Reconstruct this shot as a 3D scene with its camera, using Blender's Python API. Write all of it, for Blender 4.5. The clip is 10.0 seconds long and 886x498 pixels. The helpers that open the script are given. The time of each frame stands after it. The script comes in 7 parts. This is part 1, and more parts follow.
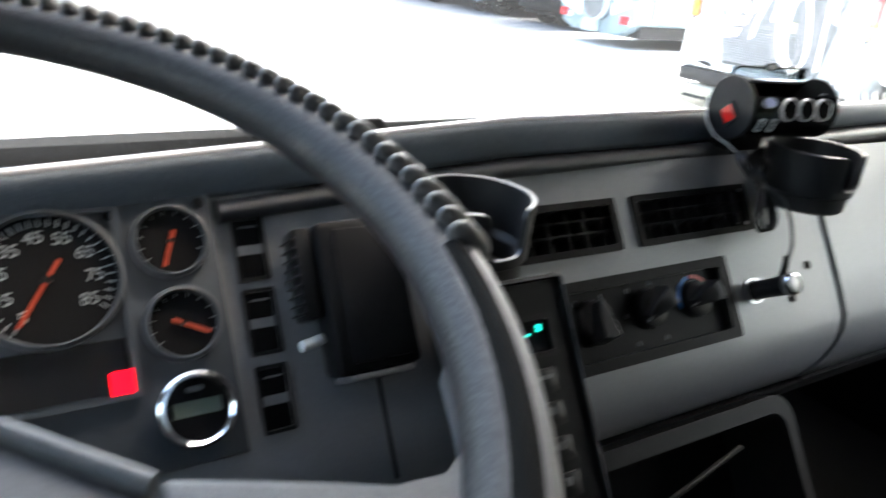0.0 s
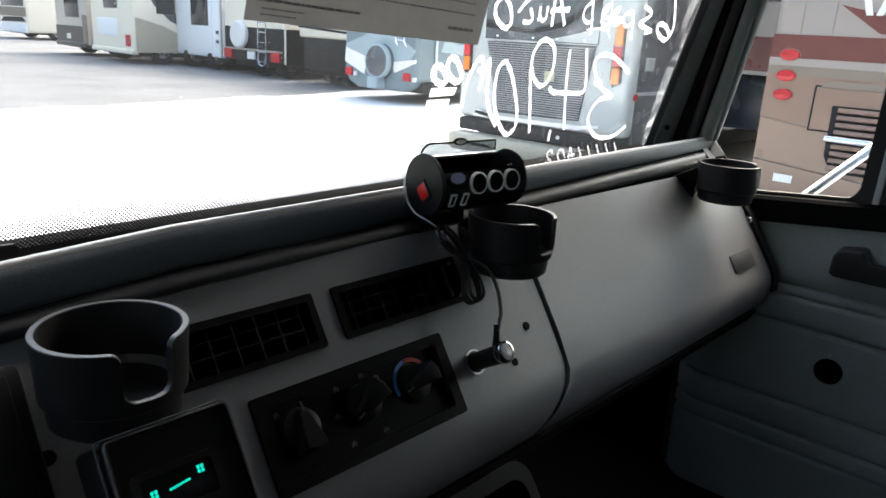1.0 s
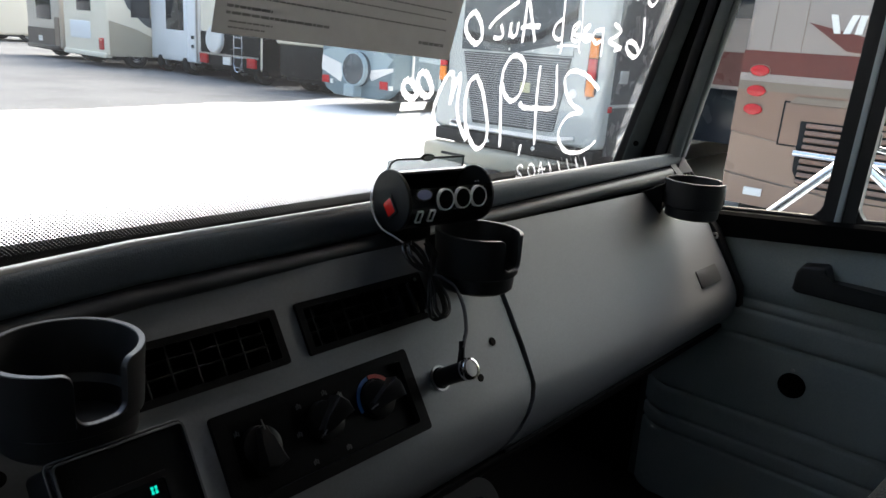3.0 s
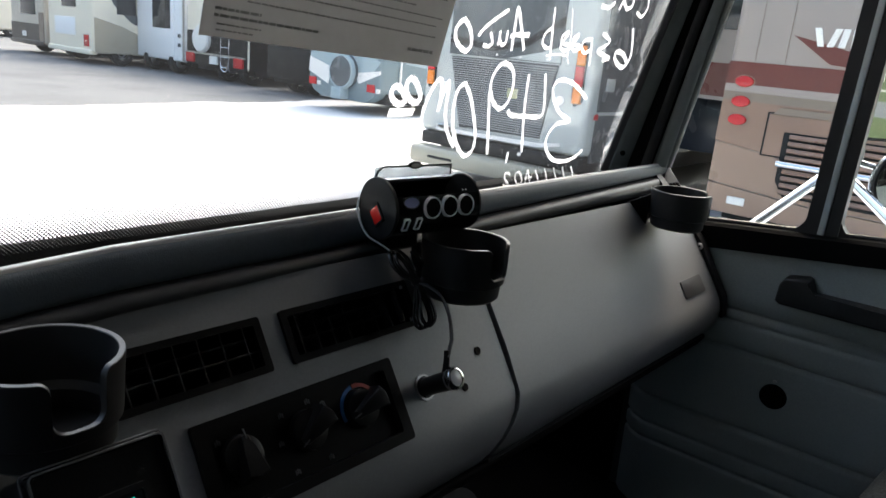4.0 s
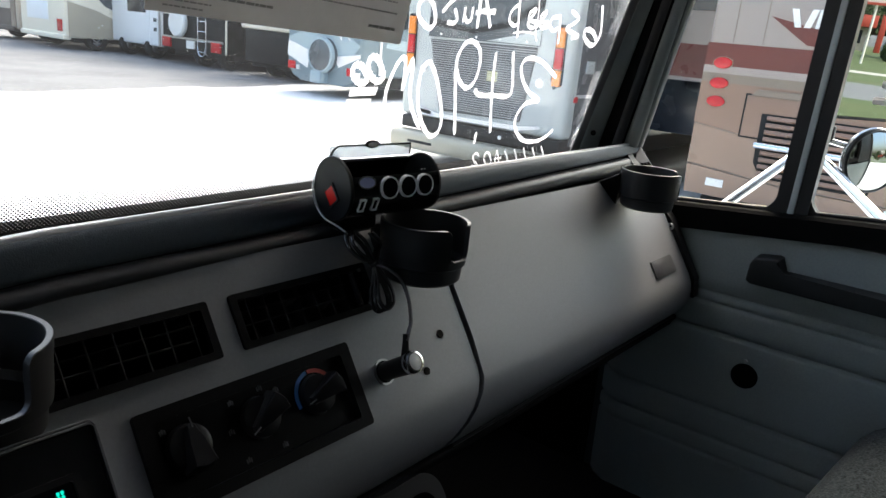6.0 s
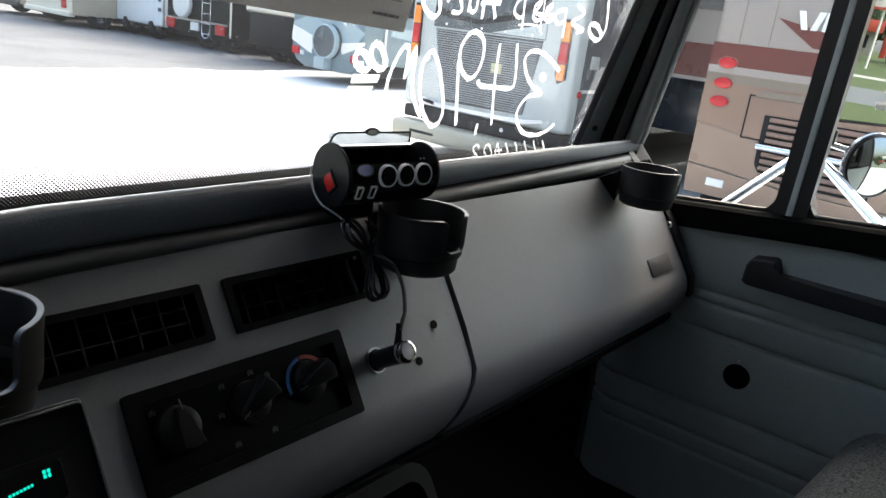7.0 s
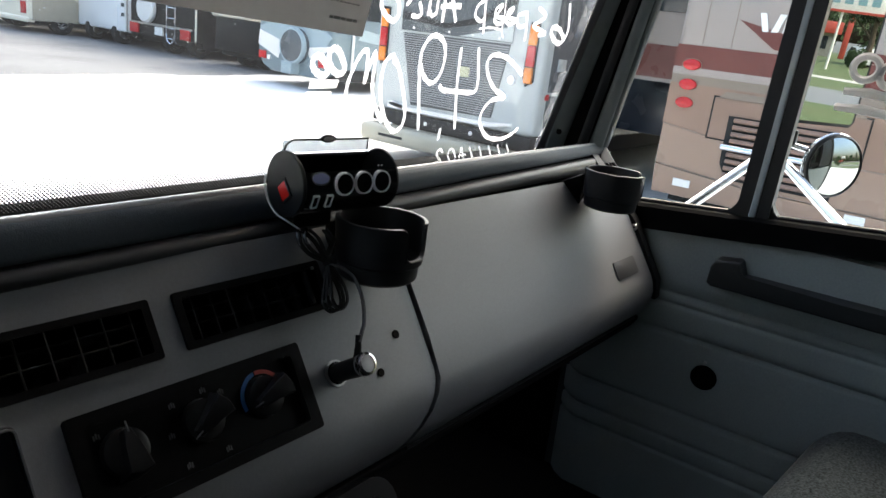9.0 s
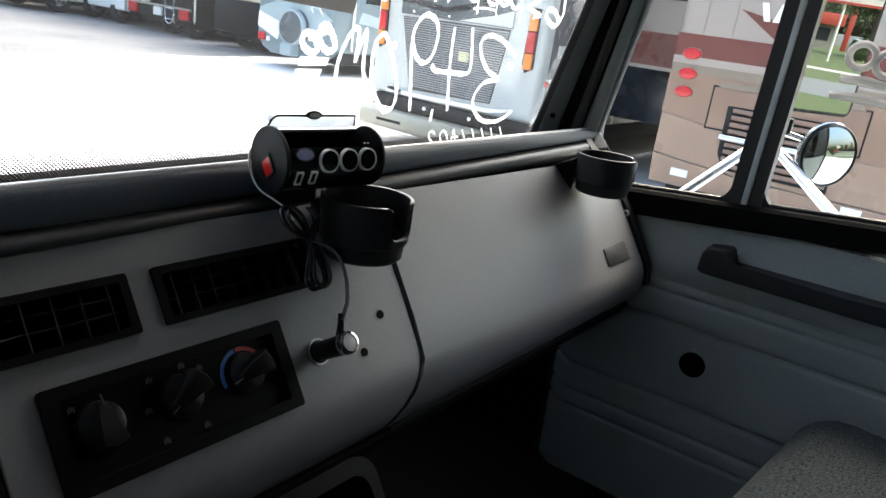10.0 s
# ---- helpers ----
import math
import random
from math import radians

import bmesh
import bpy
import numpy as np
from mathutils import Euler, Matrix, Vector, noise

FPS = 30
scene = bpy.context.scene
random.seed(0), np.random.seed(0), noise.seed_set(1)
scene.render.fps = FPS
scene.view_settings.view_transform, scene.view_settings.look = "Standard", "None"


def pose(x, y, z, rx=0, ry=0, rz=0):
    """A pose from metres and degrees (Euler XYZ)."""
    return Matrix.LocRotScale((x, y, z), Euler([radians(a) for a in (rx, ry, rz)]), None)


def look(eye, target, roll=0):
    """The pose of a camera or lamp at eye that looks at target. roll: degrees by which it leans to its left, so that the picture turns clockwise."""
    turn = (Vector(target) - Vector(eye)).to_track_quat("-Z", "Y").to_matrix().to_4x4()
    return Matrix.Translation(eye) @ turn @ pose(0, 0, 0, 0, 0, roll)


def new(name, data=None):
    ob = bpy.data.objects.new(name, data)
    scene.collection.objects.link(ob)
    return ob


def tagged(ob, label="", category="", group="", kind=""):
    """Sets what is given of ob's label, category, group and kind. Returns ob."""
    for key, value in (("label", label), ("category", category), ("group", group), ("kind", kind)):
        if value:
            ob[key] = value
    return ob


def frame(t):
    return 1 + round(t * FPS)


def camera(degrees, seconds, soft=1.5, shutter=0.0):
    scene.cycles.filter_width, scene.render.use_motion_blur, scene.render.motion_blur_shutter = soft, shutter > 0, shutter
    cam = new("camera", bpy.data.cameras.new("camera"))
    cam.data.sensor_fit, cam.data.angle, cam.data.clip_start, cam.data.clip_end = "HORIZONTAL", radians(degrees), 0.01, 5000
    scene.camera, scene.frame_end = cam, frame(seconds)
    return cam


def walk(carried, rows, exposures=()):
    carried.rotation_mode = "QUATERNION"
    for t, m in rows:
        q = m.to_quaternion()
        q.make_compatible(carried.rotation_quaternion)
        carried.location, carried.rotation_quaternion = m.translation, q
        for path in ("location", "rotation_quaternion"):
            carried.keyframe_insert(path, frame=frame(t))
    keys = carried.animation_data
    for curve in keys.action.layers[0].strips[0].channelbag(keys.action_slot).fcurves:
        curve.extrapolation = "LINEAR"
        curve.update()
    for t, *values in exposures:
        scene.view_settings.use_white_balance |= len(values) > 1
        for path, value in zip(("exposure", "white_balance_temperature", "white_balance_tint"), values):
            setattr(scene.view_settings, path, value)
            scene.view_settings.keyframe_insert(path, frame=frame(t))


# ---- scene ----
cam = camera(63.0, 10.0, soft=1.5, shutter=0.35)
PATH = [
    (0, (-0.37, 0.05, 1.678), (0.673, 1.58, 0.921), 5.7),
    (0.2, (-0.338, 0.051, 1.695), (0.854, 1.488, 0.98), 6.0),
    (0.3, (-0.315, 0.053, 1.697), (0.943, 1.444, 1.002), 5.8),
    (0.5, (-0.279, 0.027, 1.7), (1.063, 1.368, 1.069), 4.2),
    (1, (-0.245, 0.015, 1.714), (1.204, 1.268, 1.138), 3.3),
    (1.5, (-0.234, 0.018, 1.713), (1.247, 1.236, 1.144), 3.3),
    (2, (-0.233, 0.022, 1.711), (1.258, 1.222, 1.131), 3.9),
    (2.5, (-0.236, 0.014, 1.716), (1.254, 1.219, 1.145), 4.0),
    (3.8, (-0.237, 0.007, 1.729), (1.282, 1.201, 1.213), 5.3),
    (4, (-0.234, 0.014, 1.727), (1.292, 1.192, 1.191), 5.6),
    (4.5, (-0.227, 0.013, 1.724), (1.297, 1.179, 1.159), 5.2),
    (5, (-0.215, 0.013, 1.72), (1.328, 1.151, 1.154), 5.0),
    (6.5, (-0.2, 0.0, 1.72), (1.347, 1.124, 1.135), 6.0),
    (7, (-0.199, 0.003, 1.719), (1.347, 1.124, 1.124), 7.4),
    (7.5, (-0.199, 0.003, 1.721), (1.356, 1.124, 1.148), 7.6),
    (8, (-0.194, -0.004, 1.726), (1.378, 1.112, 1.194), 7.0),
    (8.5, (-0.185, -0.003, 1.726), (1.404, 1.085, 1.186), 6.8),
    (9, (-0.177, 0.003, 1.721), (1.416, 1.065, 1.144), 7.1),
    (9.5, (-0.169, 0.002, 1.716), (1.423, 1.05, 1.112), 7.4),
    (10, (-0.165, -0.006, 1.714), (1.426, 1.04, 1.102), 8.2),
]
EXPOSURES = [(0, 3.78, 6380, 10), (0.2, 3.15, 6380, 10), (0.4, 2.6, 6380, 10), (0.7, 2.3, 6380, 10), (1.2, 2.17, 6380, 10), (2, 2.08, 6380, 10), (4, 1.93, 6380, 10), (5, 2.1, 6380, 10), (7, 2.19, 6380, 10), (8.5, 2.06, 6380, 10), (9.2, 2.28, 6380, 10), (10, 2.42, 6380, 10)]
walk(cam, [(t, look(eye, target, roll)) for t, eye, target, roll in PATH], EXPOSURES)

# ---------------------------------------------------------------- light
SUN_EL, SUN_AZ = 50.0, 76.0        # degrees; azimuth clockwise from +y
world = bpy.data.worlds.new("sky")
scene.world = world
world.use_nodes = True
wn = world.node_tree
for n in list(wn.nodes):
    wn.nodes.remove(n)
w_out = wn.nodes.new("ShaderNodeOutputWorld")
w_bg = wn.nodes.new("ShaderNodeBackground")
w_sky = wn.nodes.new("ShaderNodeTexSky")
w_sky.sky_type = "NISHITA"
w_sky.sun_disc = False
w_sky.sun_elevation = radians(SUN_EL)
w_sky.sun_rotation = radians(SUN_AZ)
w_sky.air_density, w_sky.dust_density, w_sky.ozone_density = 1.4, 8.0, 1.2
w_bg.inputs["Strength"].default_value = 0.15
wn.links.new(w_sky.outputs[0], w_bg.inputs[0])
wn.links.new(w_bg.outputs[0], w_out.inputs[0])

sun_data = bpy.data.lights.new("sun", "SUN")
sun_data.energy, sun_data.angle, sun_data.color = 0.55, radians(75), (0.98, 0.99, 1.0)
sun = new("sun", sun_data)
sun_dir = Vector((math.sin(radians(SUN_AZ)) * math.cos(radians(SUN_EL)),
                  math.cos(radians(SUN_AZ)) * math.cos(radians(SUN_EL)), math.sin(radians(SUN_EL))))
sun.matrix_basis = look((0, 0, 30), Vector((0, 0, 30)) - sun_dir)

# ---------------------------------------------------------------- helpers
I4 = Matrix.Identity(4)
TAU = 2 * math.pi


def world_of(ob):
    m = ob.matrix_basis.copy()
    return world_of(ob.parent) @ ob.matrix_parent_inverse @ m if ob.parent else m


def as_mesh(name, bm, material, angle=38):
    me = bpy.data.meshes.new(name)
    bmesh.ops.recalc_face_normals(bm, faces=bm.faces)
    bm.to_mesh(me)
    bm.free()
    me.shade_smooth()
    me.set_sharp_from_angle(angle=radians(angle))
    for one in material if isinstance(material, (list, tuple)) else [material]:
        me.materials.append(one)
    return me


def thing(name, label, category, at=(0, 0, 0), group="", kind=""):
    ob = new(name)
    ob.empty_display_size = 0.05
    ob.matrix_basis = Matrix.Translation(at)
    return tagged(ob, label, category, group, kind)


def under(ob, parent):
    ob.parent = parent
    ob.matrix_parent_inverse = world_of(parent).inverted()
    return ob


def part(name, bm, material, parent, label="", angle=38):
    """One mesh object, built in world coordinates, under a thing or a part."""
    return tagged(under(new(name, as_mesh(name, bm, material, angle)), parent), label)


def piece(name, mesh, m, parent):
    """A repeat that shares its mesh, at the world pose m."""
    ob = under(new(name, mesh), parent)
    ob.matrix_basis = m
    return ob


def single(name, bm, material, label, category, kind="", group="", angle=38):
    return tagged(new(name, as_mesh(name, bm, material, angle)), label, category, group, kind)


def bevelled(bm, verts, width, seg=2):
    if width > 0:
        edges = list({e for v in verts for e in v.link_edges})
        bmesh.ops.bevel(bm, geom=edges, offset=width, segments=seg, profile=0.5, affect="EDGES", clamp_overlap=True)


def box(bm, lo, hi, m=I4, bev=0.0, seg=2):
    size = [max(b - a, 1e-5) for a, b in zip(lo, hi)]
    mid = [(a + b) / 2 for a, b in zip(lo, hi)]
    made = bmesh.ops.create_cube(bm, size=1, matrix=m @ Matrix.Translation(mid) @ Matrix.Diagonal((*size, 1)))
    bevelled(bm, made["verts"], bev, seg)
    return bm


def prism(bm, outline, a, b, m=I4, bev=0.0):
    """An outline in the local y, z plane drawn out along local x from a to b."""
    lo = [bm.verts.new(m @ Vector((a, y, z))) for y, z in outline]
    hi = [bm.verts.new(m @ Vector((b, y, z))) for y, z in outline]
    n = len(outline)
    bm.faces.new(lo[::-1]), bm.faces.new(hi)
    for i in range(n):
        bm.faces.new((lo[i], lo[(i + 1) % n], hi[(i + 1) % n], hi[i]))
    bevelled(bm, lo + hi, bev)
    return bm


def plate(bm, outline, depth, m=I4, bev=0.0, seg=2):
    """An outline in the local x, y plane with its face at local z = 0, drawn back by depth."""
    top = [bm.verts.new(m @ Vector((x, y, 0))) for x, y in outline]
    low = [bm.verts.new(m @ Vector((x, y, -depth))) for x, y in outline]
    n = len(outline)
    face = bm.faces.new(top)
    bm.faces.new(low[::-1])
    for i in range(n):
        bm.faces.new((top[i], low[i], low[(i + 1) % n], top[(i + 1) % n]))
    if bev > 0:
        bmesh.ops.bevel(bm, geom=list(face.edges), offset=bev, segments=seg, profile=0.5, affect="EDGES", clamp_overlap=True)
    return bm


def rounded(w, h, r, n=5, cx=0.0, cy=0.0):
    pts = []
    for sx, sy, a0 in ((1, 1, 0), (-1, 1, 90), (-1, -1, 180), (1, -1, 270)):
        for k in range(n + 1):
            a = radians(a0 + 90 * k / n)
            pts.append((cx + sx * (w / 2 - r) + r * math.cos(a), cy + sy * (h / 2 - r) + r * math.sin(a)))
    return pts


def ringed(bm, outer, inner, depth, m=I4, back=True):
    """A frame between two outlines of equal count, its face at local z = 0."""
    n = len(outer)
    vo, vi = ([bm.verts.new(m @ Vector((x, y, 0))) for x, y in o] for o in (outer, inner))
    bo, bi = ([bm.verts.new(m @ Vector((x, y, -depth))) for x, y in o] for o in (outer, inner))
    for i in range(n):
        j = (i + 1) % n
        bm.faces.new((vo[i], vo[j], vi[j], vi[i]))
        bm.faces.new((vo[i], bo[i], bo[j], vo[j]))
        bm.faces.new((vi[i], vi[j], bi[j], bi[i]))
        if back:
            bm.faces.new((bo[i], bi[i], bi[j], bo[j]))
    return bm


def lathe(bm, profile, seg=32, m=I4, a0=0.0, a1=TAU, closed=True):
    """A profile of (radius, height) turned round local z."""
    full = abs(a1 - a0 - TAU) < 1e-6
    count = seg if full else seg + 1
    rows = []
    for r, z in profile:
        rows.append([bm.verts.new(m @ Vector((r * math.cos(a0 + (a1 - a0) * k / seg), r * math.sin(a0 + (a1 - a0) * k / seg), z))) for k in range(count)])
    for p, q in zip(rows, rows[1:]):
        for k in range(seg):
            j = (k + 1) % count
            bm.faces.new((p[k], p[j], q[j], q[k]))
    if full:
        bmesh.ops.remove_doubles(bm, verts=[v for row in rows for v in row], dist=1e-6)
    return bm


def drum(bm, r, h, m=I4, seg=24, bev=0.0):
    """A solid cylinder standing on local z = 0."""
    b = min(bev, r * 0.5, h * 0.5)
    prof = [(1e-5, 0), (r - b, 0), (r, b), (r, h - b), (r - b, h), (1e-5, h)] if b > 0 else [(1e-5, 0), (r, 0), (r, h), (1e-5, h)]
    return lathe(bm, prof, seg, m)


def tube(bm, pts, r, seg=8, closed=False, m=I4):
    """A round bar along points; r may be one radius or one a point."""
    pts = [m @ Vector(p) for p in pts]
    n = len(pts)
    radii = [r] * n if isinstance(r, (int, float)) else list(r)
    ways = []
    for i in range(n):
        a, b = (pts[i - 1], pts[(i + 1) % n]) if closed else (pts[max(i - 1, 0)], pts[min(i + 1, n - 1)])
        ways.append((b - a).normalized())
    side = ways[0].orthogonal().normalized()
    rings = []
    for i in range(n):
        side = (side - ways[i] * side.dot(ways[i])).normalized()
        other = ways[i].cross(side)
        rings.append([bm.verts.new(pts[i] + radii[i] * (math.cos(TAU * k / seg) * side + math.sin(TAU * k / seg) * other)) for k in range(seg)])
    last = n if closed else n - 1
    for i in range(last):
        p, q = rings[i], rings[(i + 1) % n]
        shift = 0
        if closed and i == n - 1:
            shift = min(range(seg), key=lambda s: (p[0].co - q[s].co).length)
        for k in range(seg):
            bm.faces.new((p[k], p[(k + 1) % seg], q[(k + 1 + shift) % seg], q[(k + shift) % seg]))
    if not closed:
        bm.faces.new(rings[0][::-1]), bm.faces.new(rings[-1])
    return bm


def curved(pts, n=6):
    """Catmull-Rom points through pts."""
    pts = [Vector(p) for p in pts]
    ext = [2 * pts[0] - pts[1], *pts, 2 * pts[-1] - pts[-2]]
    out = []
    for a, b, c, d in zip(ext, ext[1:], ext[2:], ext[3:]):
        for k in range(n):
            t = k / n
            out.append(0.5 * (2 * b + (c - a) * t + (2 * a - 5 * b + 4 * c - d) * t * t + (3 * b - a - 3 * c + d) * t ** 3))
    return out + [pts[-1]]


def frame_at(at, ahead, up=(0, 0, 1)):
    """A pose whose local z looks along ahead and whose local y is as near up as may be."""
    z = Vector(ahead).normalized()
    x = Vector(up).cross(z).normalized()
    y = z.cross(x)
    m = Matrix((x, y, z)).transposed().to_4x4()
    m.translation = at
    return m


# ---------------------------------------------------------------- materials
def material(name, base, rough=0.5, metal=0.0, vary=0.15, scale=40.0, bump=0.0, bump_scale=400.0, stain=0.1, stain_scale=4.0, coat=0.0, second=None, spec=0.5):
    """A surface with grain and broad stains; second is the colour that the stains lead to."""
    m = bpy.data.materials.new(name)
    m.use_nodes = True
    t = m.node_tree
    b = t.nodes["Principled BSDF"]
    b.inputs["Metallic"].default_value = metal
    b.inputs["Coat Weight"].default_value = coat
    b.inputs["Specular IOR Level"].default_value = spec
    where = t.nodes.new("ShaderNodeTexCoord")
    fine, broad = (t.nodes.new("ShaderNodeTexNoise") for _ in range(2))
    fine.inputs["Scale"].default_value, fine.inputs["Detail"].default_value = scale, 4.0
    broad.inputs["Scale"].default_value, broad.inputs["Detail"].default_value = stain_scale, 5.0
    mixed = t.nodes.new("ShaderNodeMix")
    mixed.data_type = "RGBA"
    c2 = second or tuple(c * 0.6 for c in base)
    mixed.inputs["A"].default_value, mixed.inputs["B"].default_value = (*base, 1), (*c2, 1)
    ramp = t.nodes.new("ShaderNodeMapRange")
    ramp.inputs["From Min"].default_value, ramp.inputs["From Max"].default_value = 0.45, 0.75
    ramp.inputs["To Max"].default_value = stain * 2.5
    value = t.nodes.new("ShaderNodeHueSaturation")
    span = t.nodes.new("ShaderNodeMapRange")
    span.inputs["From Min"].default_value, span.inputs["From Max"].default_value = 0.25, 0.75
    span.inputs["To Min"].default_value, span.inputs["To Max"].default_value = 1 - vary, 1 + vary
    rspan = t.nodes.new("ShaderNodeMapRange")
    rspan.inputs["To Min"].default_value, rspan.inputs["To Max"].default_value = max(rough - 0.08, 0.02), min(rough + 0.1, 1)
    link = t.links.new
    for one in (fine, broad):
        link(where.outputs["Object"], one.inputs["Vector"])
    link(broad.outputs["Fac"], ramp.inputs["Value"])
    link(ramp.outputs["Result"], mixed.inputs["Factor"])
    link(mixed.outputs["Result"], value.inputs["Color"])
    link(fine.outputs["Fac"], span.inputs["Value"])
    link(span.outputs["Result"], value.inputs["Value"])
    link(value.outputs["Color"], b.inputs["Base Color"])
    link(broad.outputs["Fac"], rspan.inputs["Value"])
    link(rspan.outputs["Result"], b.inputs["Roughness"])
    if bump > 0:
        grain = t.nodes.new("ShaderNodeTexNoise")
        grain.inputs["Scale"].default_value, grain.inputs["Detail"].default_value = bump_scale, 3.0
        relief = t.nodes.new("ShaderNodeBump")
        relief.inputs["Strength"].default_value, relief.inputs["Distance"].default_value = bump, 0.001
        link(where.outputs["Object"], grain.inputs["Vector"])
        link(grain.outputs["Fac"], relief.inputs["Height"])
        link(relief.outputs["Normal"], b.inputs["Normal"])
    return m


def glowing(name, colour, strength):
    m = bpy.data.materials.new(name)
    m.use_nodes = True
    b = m.node_tree.nodes["Principled BSDF"]
    b.inputs["Base Color"].default_value = (*[c * 0.3 for c in colour], 1)
    b.inputs["Emission Color"].default_value, b.inputs["Emission Strength"].default_value = (*colour, 1), strength
    return m


def pane_glass(name, tint, gloss):
    """Thin window glass: it lets light straight through and mirrors a little of it."""
    m = bpy.data.materials.new(name)
    m.use_nodes = True
    t = m.node_tree
    t.nodes.remove(t.nodes["Principled BSDF"])
    clear, shine, both, rim = (t.nodes.new("ShaderNode" + k) for k in ("BsdfTransparent", "BsdfGlossy", "MixShader", "Fresnel"))
    clear.inputs["Color"].default_value = (*tint, 1)
    shine.inputs["Roughness"].default_value = 0.02
    rim.inputs["IOR"].default_value = gloss
    t.links.new(rim.outputs[0], both.inputs[0])
    t.links.new(clear.outputs[0], both.inputs[1])
    t.links.new(shine.outputs[0], both.inputs[2])
    t.links.new(both.outputs[0], t.nodes["Material Output"].inputs[0])
    return m


def lets_light_through(m, share, colour):
    """Mix a surface with light that comes through it from behind."""
    t = m.node_tree
    thin, both = t.nodes.new("ShaderNodeBsdfTranslucent"), t.nodes.new("ShaderNodeMixShader")
    thin.inputs["Color"].default_value = (*colour, 1)
    both.inputs[0].default_value = share
    t.links.new(t.nodes["Principled BSDF"].outputs[0], both.inputs[1])
    t.links.new(thin.outputs[0], both.inputs[2])
    t.links.new(both.outputs[0], t.nodes["Material Output"].inputs[0])


DASH_GREY = material("dash_vinyl", (0.172, 0.181, 0.193), 0.40, vary=0.06, scale=300, bump=0.25, bump_scale=900, stain=0.05, spec=0.6)
DASH_PAD = material("dash_pad", (0.100, 0.120, 0.142), 0.5, vary=0.08, scale=200, bump=0.3, bump_scale=700, stain=0.08, spec=0.3)
# pale colour stands in for sky glint on the pad's rounded edge
GLINT = material("glint_bead", (0.4, 0.4, 0.41), 0.16, vary=0.03, spec=1.0)
ROLL = material("satin_roll", (0.038, 0.039, 0.043), 0.36, vary=0.04, stain=0.0, spec=0.45)
RUBBER = material("black_rubber", (0.012, 0.012, 0.013), 0.45, vary=0.1, scale=120, bump=0.1)
BLACK = material("black_plastic", (0.0075, 0.0075, 0.008), 0.42, vary=0.1, scale=150, bump=0.15, bump_scale=600, spec=0.2)
BLACK_SATIN = material("satin_black_plastic", (0.011, 0.011, 0.0115), 0.33, vary=0.08, scale=90, bump=0.1, bump_scale=800, spec=0.2)
CUP_PLASTIC = material("cup_plastic", (0.0115, 0.0115, 0.0122), 0.42, vary=0.08, scale=90, bump=0.08, bump_scale=800, spec=0.55)
CLIMATE_BLACK = material("deep_black_plastic", (0.0045, 0.0045, 0.0048), 0.5, vary=0.1, scale=150, bump=0.15, bump_scale=600, spec=0.08)
GLOSS_BLACK = material("gloss_black_plastic", (0.008, 0.008, 0.009), 0.12, vary=0.05)
# near-black: the dark of hollows and gaps put into the colour; also matt trim
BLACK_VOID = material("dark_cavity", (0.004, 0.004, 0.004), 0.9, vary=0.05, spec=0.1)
CLUSTER_BLUE = material("cluster_bezel_plastic", (0.037, 0.046, 0.057), 0.45, vary=0.06, scale=200, bump=0.15)
DOOR_VINYL = material("door_vinyl", (0.33, 0.37, 0.365), 0.55, vary=0.07, scale=250, bump=0.3, bump_scale=700, stain=0.1)
DOOR_PAINT = material("pillar_paint", (0.08, 0.1, 0.105), 0.4, vary=0.05)
PILLAR_TRIM = material("pillar_trim_plastic", (0.085, 0.098, 0.097), 0.55, vary=0.08, bump=0.2, spec=0.25)
WHEEL_VINYL = material("wheel_vinyl", (0.030, 0.030, 0.0305), 0.5, vary=0.3, scale=200, bump=0.4, bump_scale=300, spec=0.3)
SEAT_CLOTH = material("seat_cloth", (0.030, 0.036, 0.039), 0.95, vary=0.95, scale=260, bump=0.8, bump_scale=700, second=(0.010, 0.012, 0.012), spec=0.08)
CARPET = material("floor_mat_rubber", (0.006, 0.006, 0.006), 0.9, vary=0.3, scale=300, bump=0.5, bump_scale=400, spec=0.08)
REAR_CLOTH = material("rear_cloth", (0.03, 0.03, 0.03), 0.95, vary=0.2, scale=300)
HEADLINER = material("headliner_cloth", (0.30, 0.303, 0.305), 0.95, vary=0.1, scale=400, bump=0.3)
CHROME = material("chrome", (0.75, 0.76, 0.78), 0.12, 1.0, vary=0.05, stain=0.05)
STEEL = material("brushed_steel", (0.5, 0.5, 0.5), 0.3, 1.0, vary=0.1, scale=200)
RING_WHITE = material("socket_ring", (0.9, 0.9, 0.9), 0.25, vary=0.05, spec=0.9)
RED_PLASTIC = material("red_rocker_plastic", (0.6, 0.02, 0.015), 0.2, vary=0.1)
ASPHALT = material("asphalt", (0.135, 0.138, 0.14), 0.9, vary=0.16, scale=9, stain=0.4, stain_scale=0.35, bump=0.4, bump_scale=60, second=(0.09, 0.093, 0.096))
CONCRETE = material("pale_gravel_apron", (0.6, 0.603, 0.6), 0.95, vary=0.06, scale=8, stain=0.1, stain_scale=0.4, bump=0.5, bump_scale=40, second=(0.5, 0.5, 0.49))
GLASS = pane_glass("window_glass", (0.93, 0.96, 0.95), 1.2)
